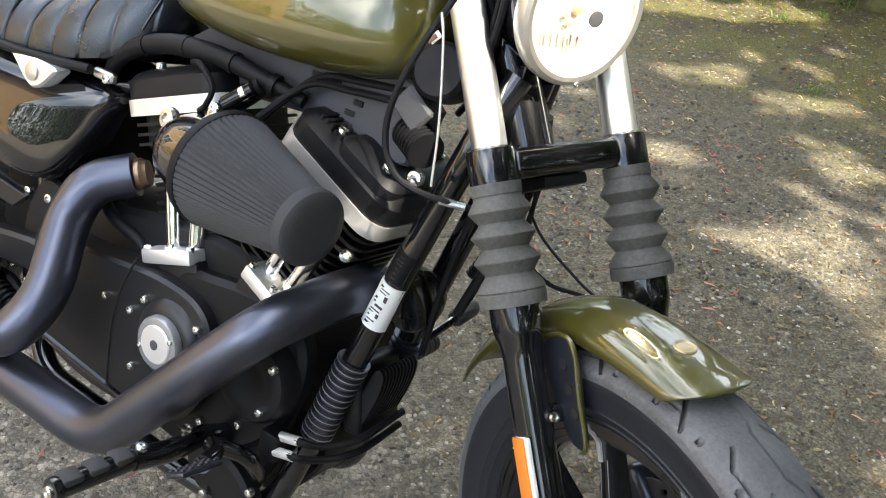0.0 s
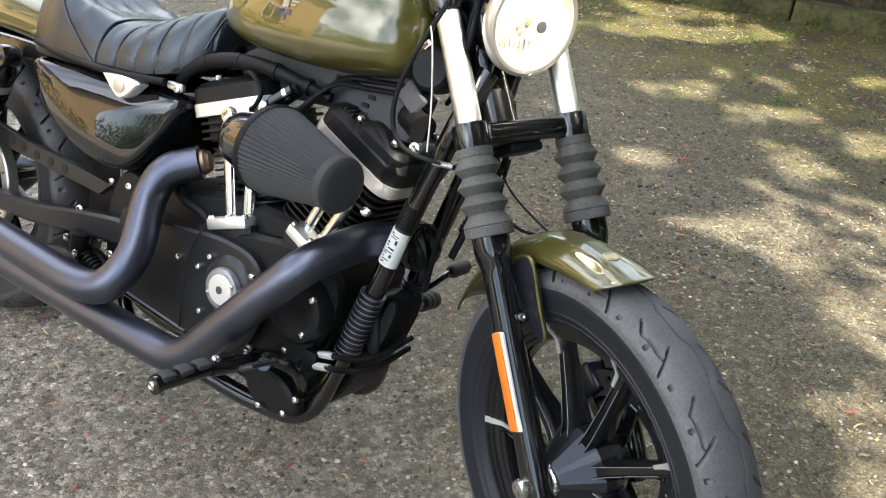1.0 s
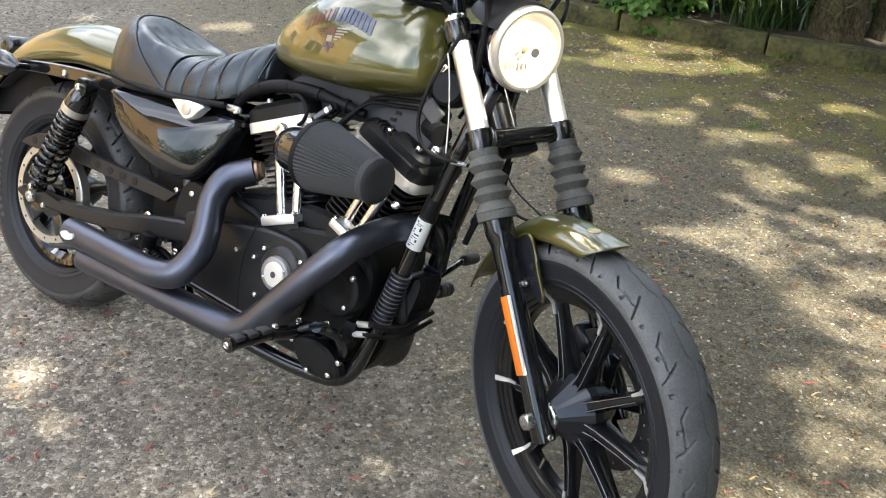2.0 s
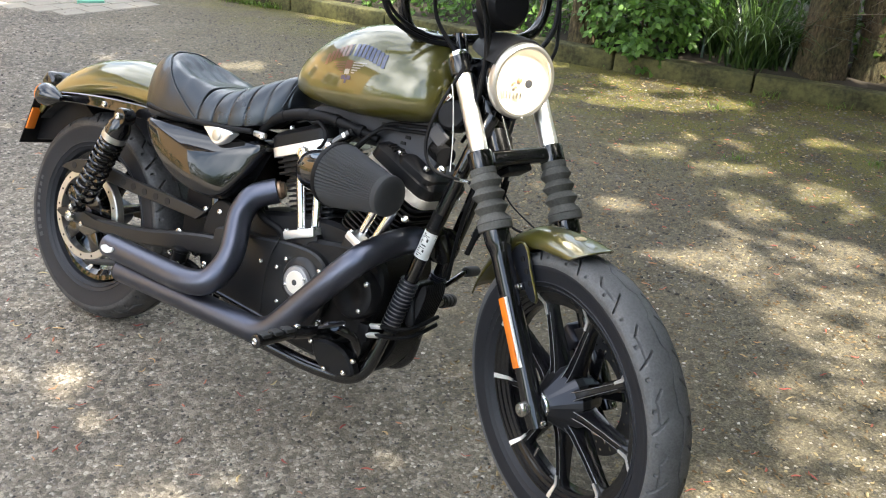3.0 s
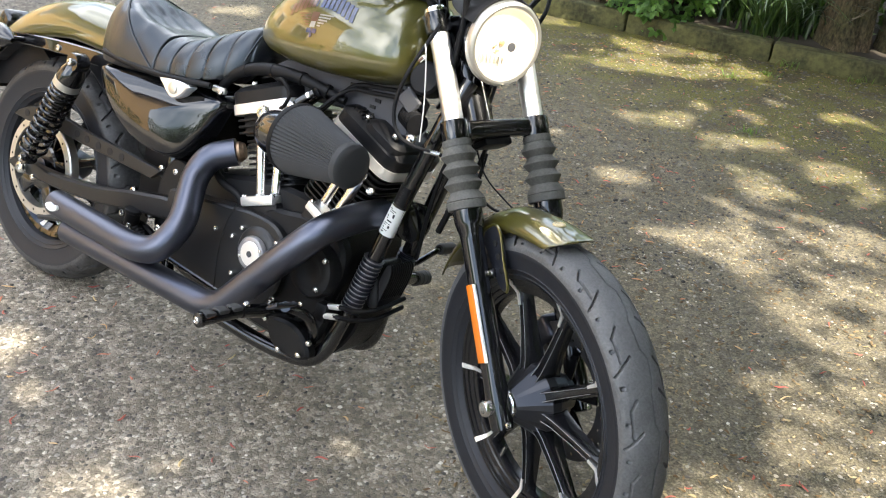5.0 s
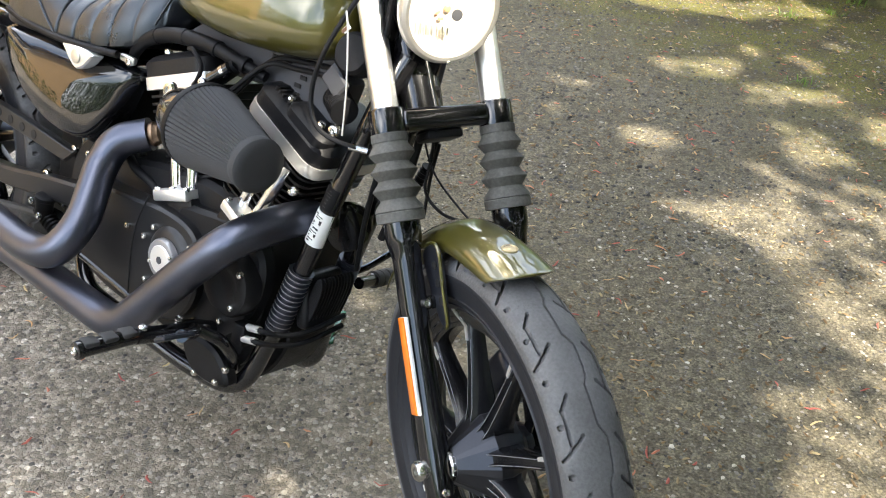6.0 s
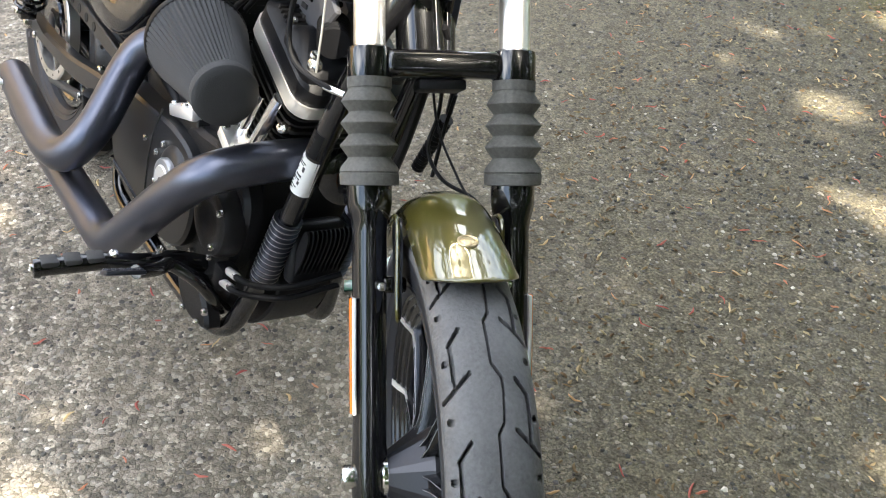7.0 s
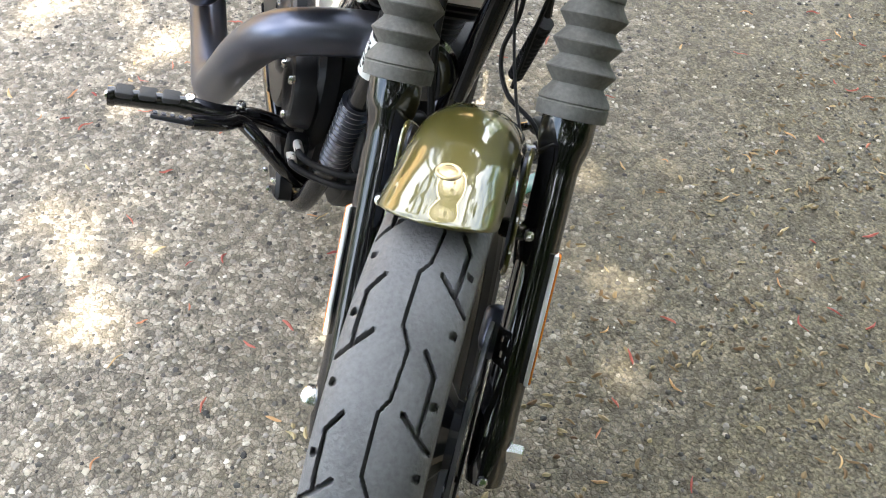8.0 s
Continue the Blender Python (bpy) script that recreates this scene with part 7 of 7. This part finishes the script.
# a bent strip of green plastic under the machine
TEAL = mat("green_translucent_plastic", (0.035, 0.14, 0.085), 0.25, 0, 0.6, 0.25, 20, 120, 0.05, 0.06, 0.02)
ob_ = BM()
box(ob_, (0.012, 0.062, 0.012), (0.034, 0.115, 0.006), Matrix.Rotation(radians(-7), 3, "Z") @ Matrix.Rotation(radians(10), 3, "Y"), 0.002, 2)
box(ob_, (-0.02, -0.004, 0.009), (0.062, 0.034, 0.006), Matrix.Rotation(radians(28), 3, "Z") @ Matrix.Rotation(radians(-6), 3, "Y"), 0.002, 2)
box(ob_, (0.008, 0.004, 0.004), (0.04, 0.02, 0.008), Matrix.Rotation(radians(10), 3, "Z"), 0.002, 2)
strip_ = part("plastic_strip", ob_, TEAL, None)
strip_.location = (-0.145, 1.45, 0.0)
tagged(strip_, "bent strip of green plastic lying on the asphalt", "plastic scrap")

# loose chips, fallen catkins and petals
def scatter_pts(n, x0, x1, y0, y1):
    x, y = rng.uniform(x0, x1, n), rng.uniform(y0, y1, n)
    return x, y


verts, faces = [], []
base_v = [(1, 0, 0), (0.31, 0.95, 0), (-0.81, 0.59, 0), (-0.81, -0.59, 0), (0.31, -0.95, 0), (0.55, 0.3, 0.75), (-0.35, 0.5, 0.7), (-0.2, -0.6, 0.8)]
base_f = [(0, 1, 5), (1, 6, 5), (1, 2, 6), (2, 3, 6), (3, 7, 6), (3, 4, 7), (4, 0, 7), (0, 5, 7), (5, 6, 7)]
cx, cy = scatter_pts(12000, -1.9, 2.2, 0.0, 3.6)
ex, ey = scatter_pts(11000, 0.2, 3.0, 2.0, 5.2)
fx, fy = scatter_pts(10000, -3.4, 0.5, 2.5, 6.3)
cx, cy = np.concatenate([cx, ex, fx]), np.concatenate([cy, ey, fy])
for q, (x, y) in enumerate(zip(cx, cy)):
    if kerb_side(x, y) > -0.02:
        continue
    s, a = (0.0025 if q < 12000 else 0.0035) + (0.0045 if q < 12000 else 0.0075) * rng.uniform() ** 2.2, rng.uniform(0, 6.28)
    h = s * rng.uniform(0.25, 0.75)
    ca, sa, st = math.cos(a) * s, math.sin(a) * s, rng.uniform(0.6, 1.0)
    i = len(verts)
    verts += [(x + ca * p - sa * q * st, y + sa * p + ca * q * st, r * h * 1.2 - 0.0004) for p, q, r in base_v]
    faces += [tuple(i + k for k in f) for f in base_f]
CHIP = island_mat("loose_chippings", [(0.0, (0.035, 0.033, 0.030)), (0.45, (0.085, 0.080, 0.070)), (0.8, (0.15, 0.138, 0.112)), (0.97, (0.22, 0.20, 0.16)), (1.0, (0.36, 0.33, 0.27))])
CHIP.name = "loose_chippings"
cloud("loose_chippings", verts, faces, CHIP, "loose pale and dark stone chippings on asphalt", "gravel")


# chippings bedded in the surface
verts, faces = [], []
for x, y in zip(rng.uniform(-1.7, 1.5, 21000), rng.uniform(0.1, 2.6, 21000)):
    if x + 0.5 * y > 0.75 and rng.uniform() < 0.65:
        continue
    s, a = 0.0032 + 0.0052 * rng.uniform() ** 1.6, rng.uniform(0, 6.28)
    ca, sa, st, tx, ty = math.cos(a) * s, math.sin(a) * s, rng.uniform(0.55, 1.0), rng.normal() * 0.12, rng.normal() * 0.12
    i = len(verts)
    verts += [(x + ca * p - sa * q * st, y + sa * p + ca * q * st, r * s * 0.42 + s * (tx * p + ty * q) - 0.0006) for p, q, r in base_v]
    faces += [tuple(i + k for k in f) for f in base_f]
BEDDED = island_mat("bedded_chippings", [(0.0, (0.06, 0.055, 0.050)), (0.3, (0.15, 0.135, 0.115)), (0.6, (0.29, 0.265, 0.225)), (0.85, (0.40, 0.355, 0.275)), (0.97, (0.5, 0.46, 0.38)), (1.0, (0.68, 0.64, 0.55))])
cloud("bedded_chippings", verts, faces, BEDDED, "grey and buff stone chippings bedded in the asphalt", "gravel")


def strips(name, n, area, ln, wd, material, label, curl=0.5):
    verts, faces = [], []
    x0, x1, y0, y1 = area
    for x, y in zip(rng.uniform(x0, x1, n), rng.uniform(y0, y1, n)):
        a, l, w, c = rng.uniform(0, 6.28), ln * rng.uniform(0.5, 1.4), wd * rng.uniform(0.6, 1.3), rng.normal() * curl
        i = len(verts)
        for k in range(6):
            f = k / 5
            an = a + c * f * 2
            px, py = x + l * f * math.cos(a + c * f), y + l * f * math.sin(a + c * f)
            ww = w * math.sin(math.pi * (0.12 + 0.8 * f))
            z = 0.002 + 0.004 * abs(math.sin(3 * f + x * 50)) * (l / 0.03)
            verts += [(px - math.sin(an) * ww, py + math.cos(an) * ww, z), (px, py, z + ww * 0.9), (px + math.sin(an) * ww, py - math.cos(an) * ww, z)]
        for k in range(5):
            b = i + 3 * k
            faces += [(b, b + 1, b + 4, b + 3), (b + 1, b + 2, b + 5, b + 4)]
    return cloud(name, verts, faces, material, label, "fallen petals")


PINK = island_mat("fallen_catkin", [(0.0, (0.30, 0.06, 0.05)), (0.4, (0.45, 0.14, 0.09)), (0.7, (0.50, 0.30, 0.13)), (1.0, (0.55, 0.45, 0.24))], 0.7)
strips("fallen_catkins", 1300, (-2.2, 2.8, -0.1, 5.0), 0.028, 0.0027, PINK, "scattered pink and straw-coloured fallen catkins")
STRAW = island_mat("dry_litter", [(0.0, (0.12, 0.07, 0.03)), (0.6, (0.22, 0.155, 0.075)), (1.0, (0.38, 0.31, 0.17))], 0.8)
strips("dry_leaf_litter", 6500, (0.0, 3.0, 0.8, 5.2), 0.016, 0.0034, STRAW, "dry brown leaf litter on the asphalt", 0.35)
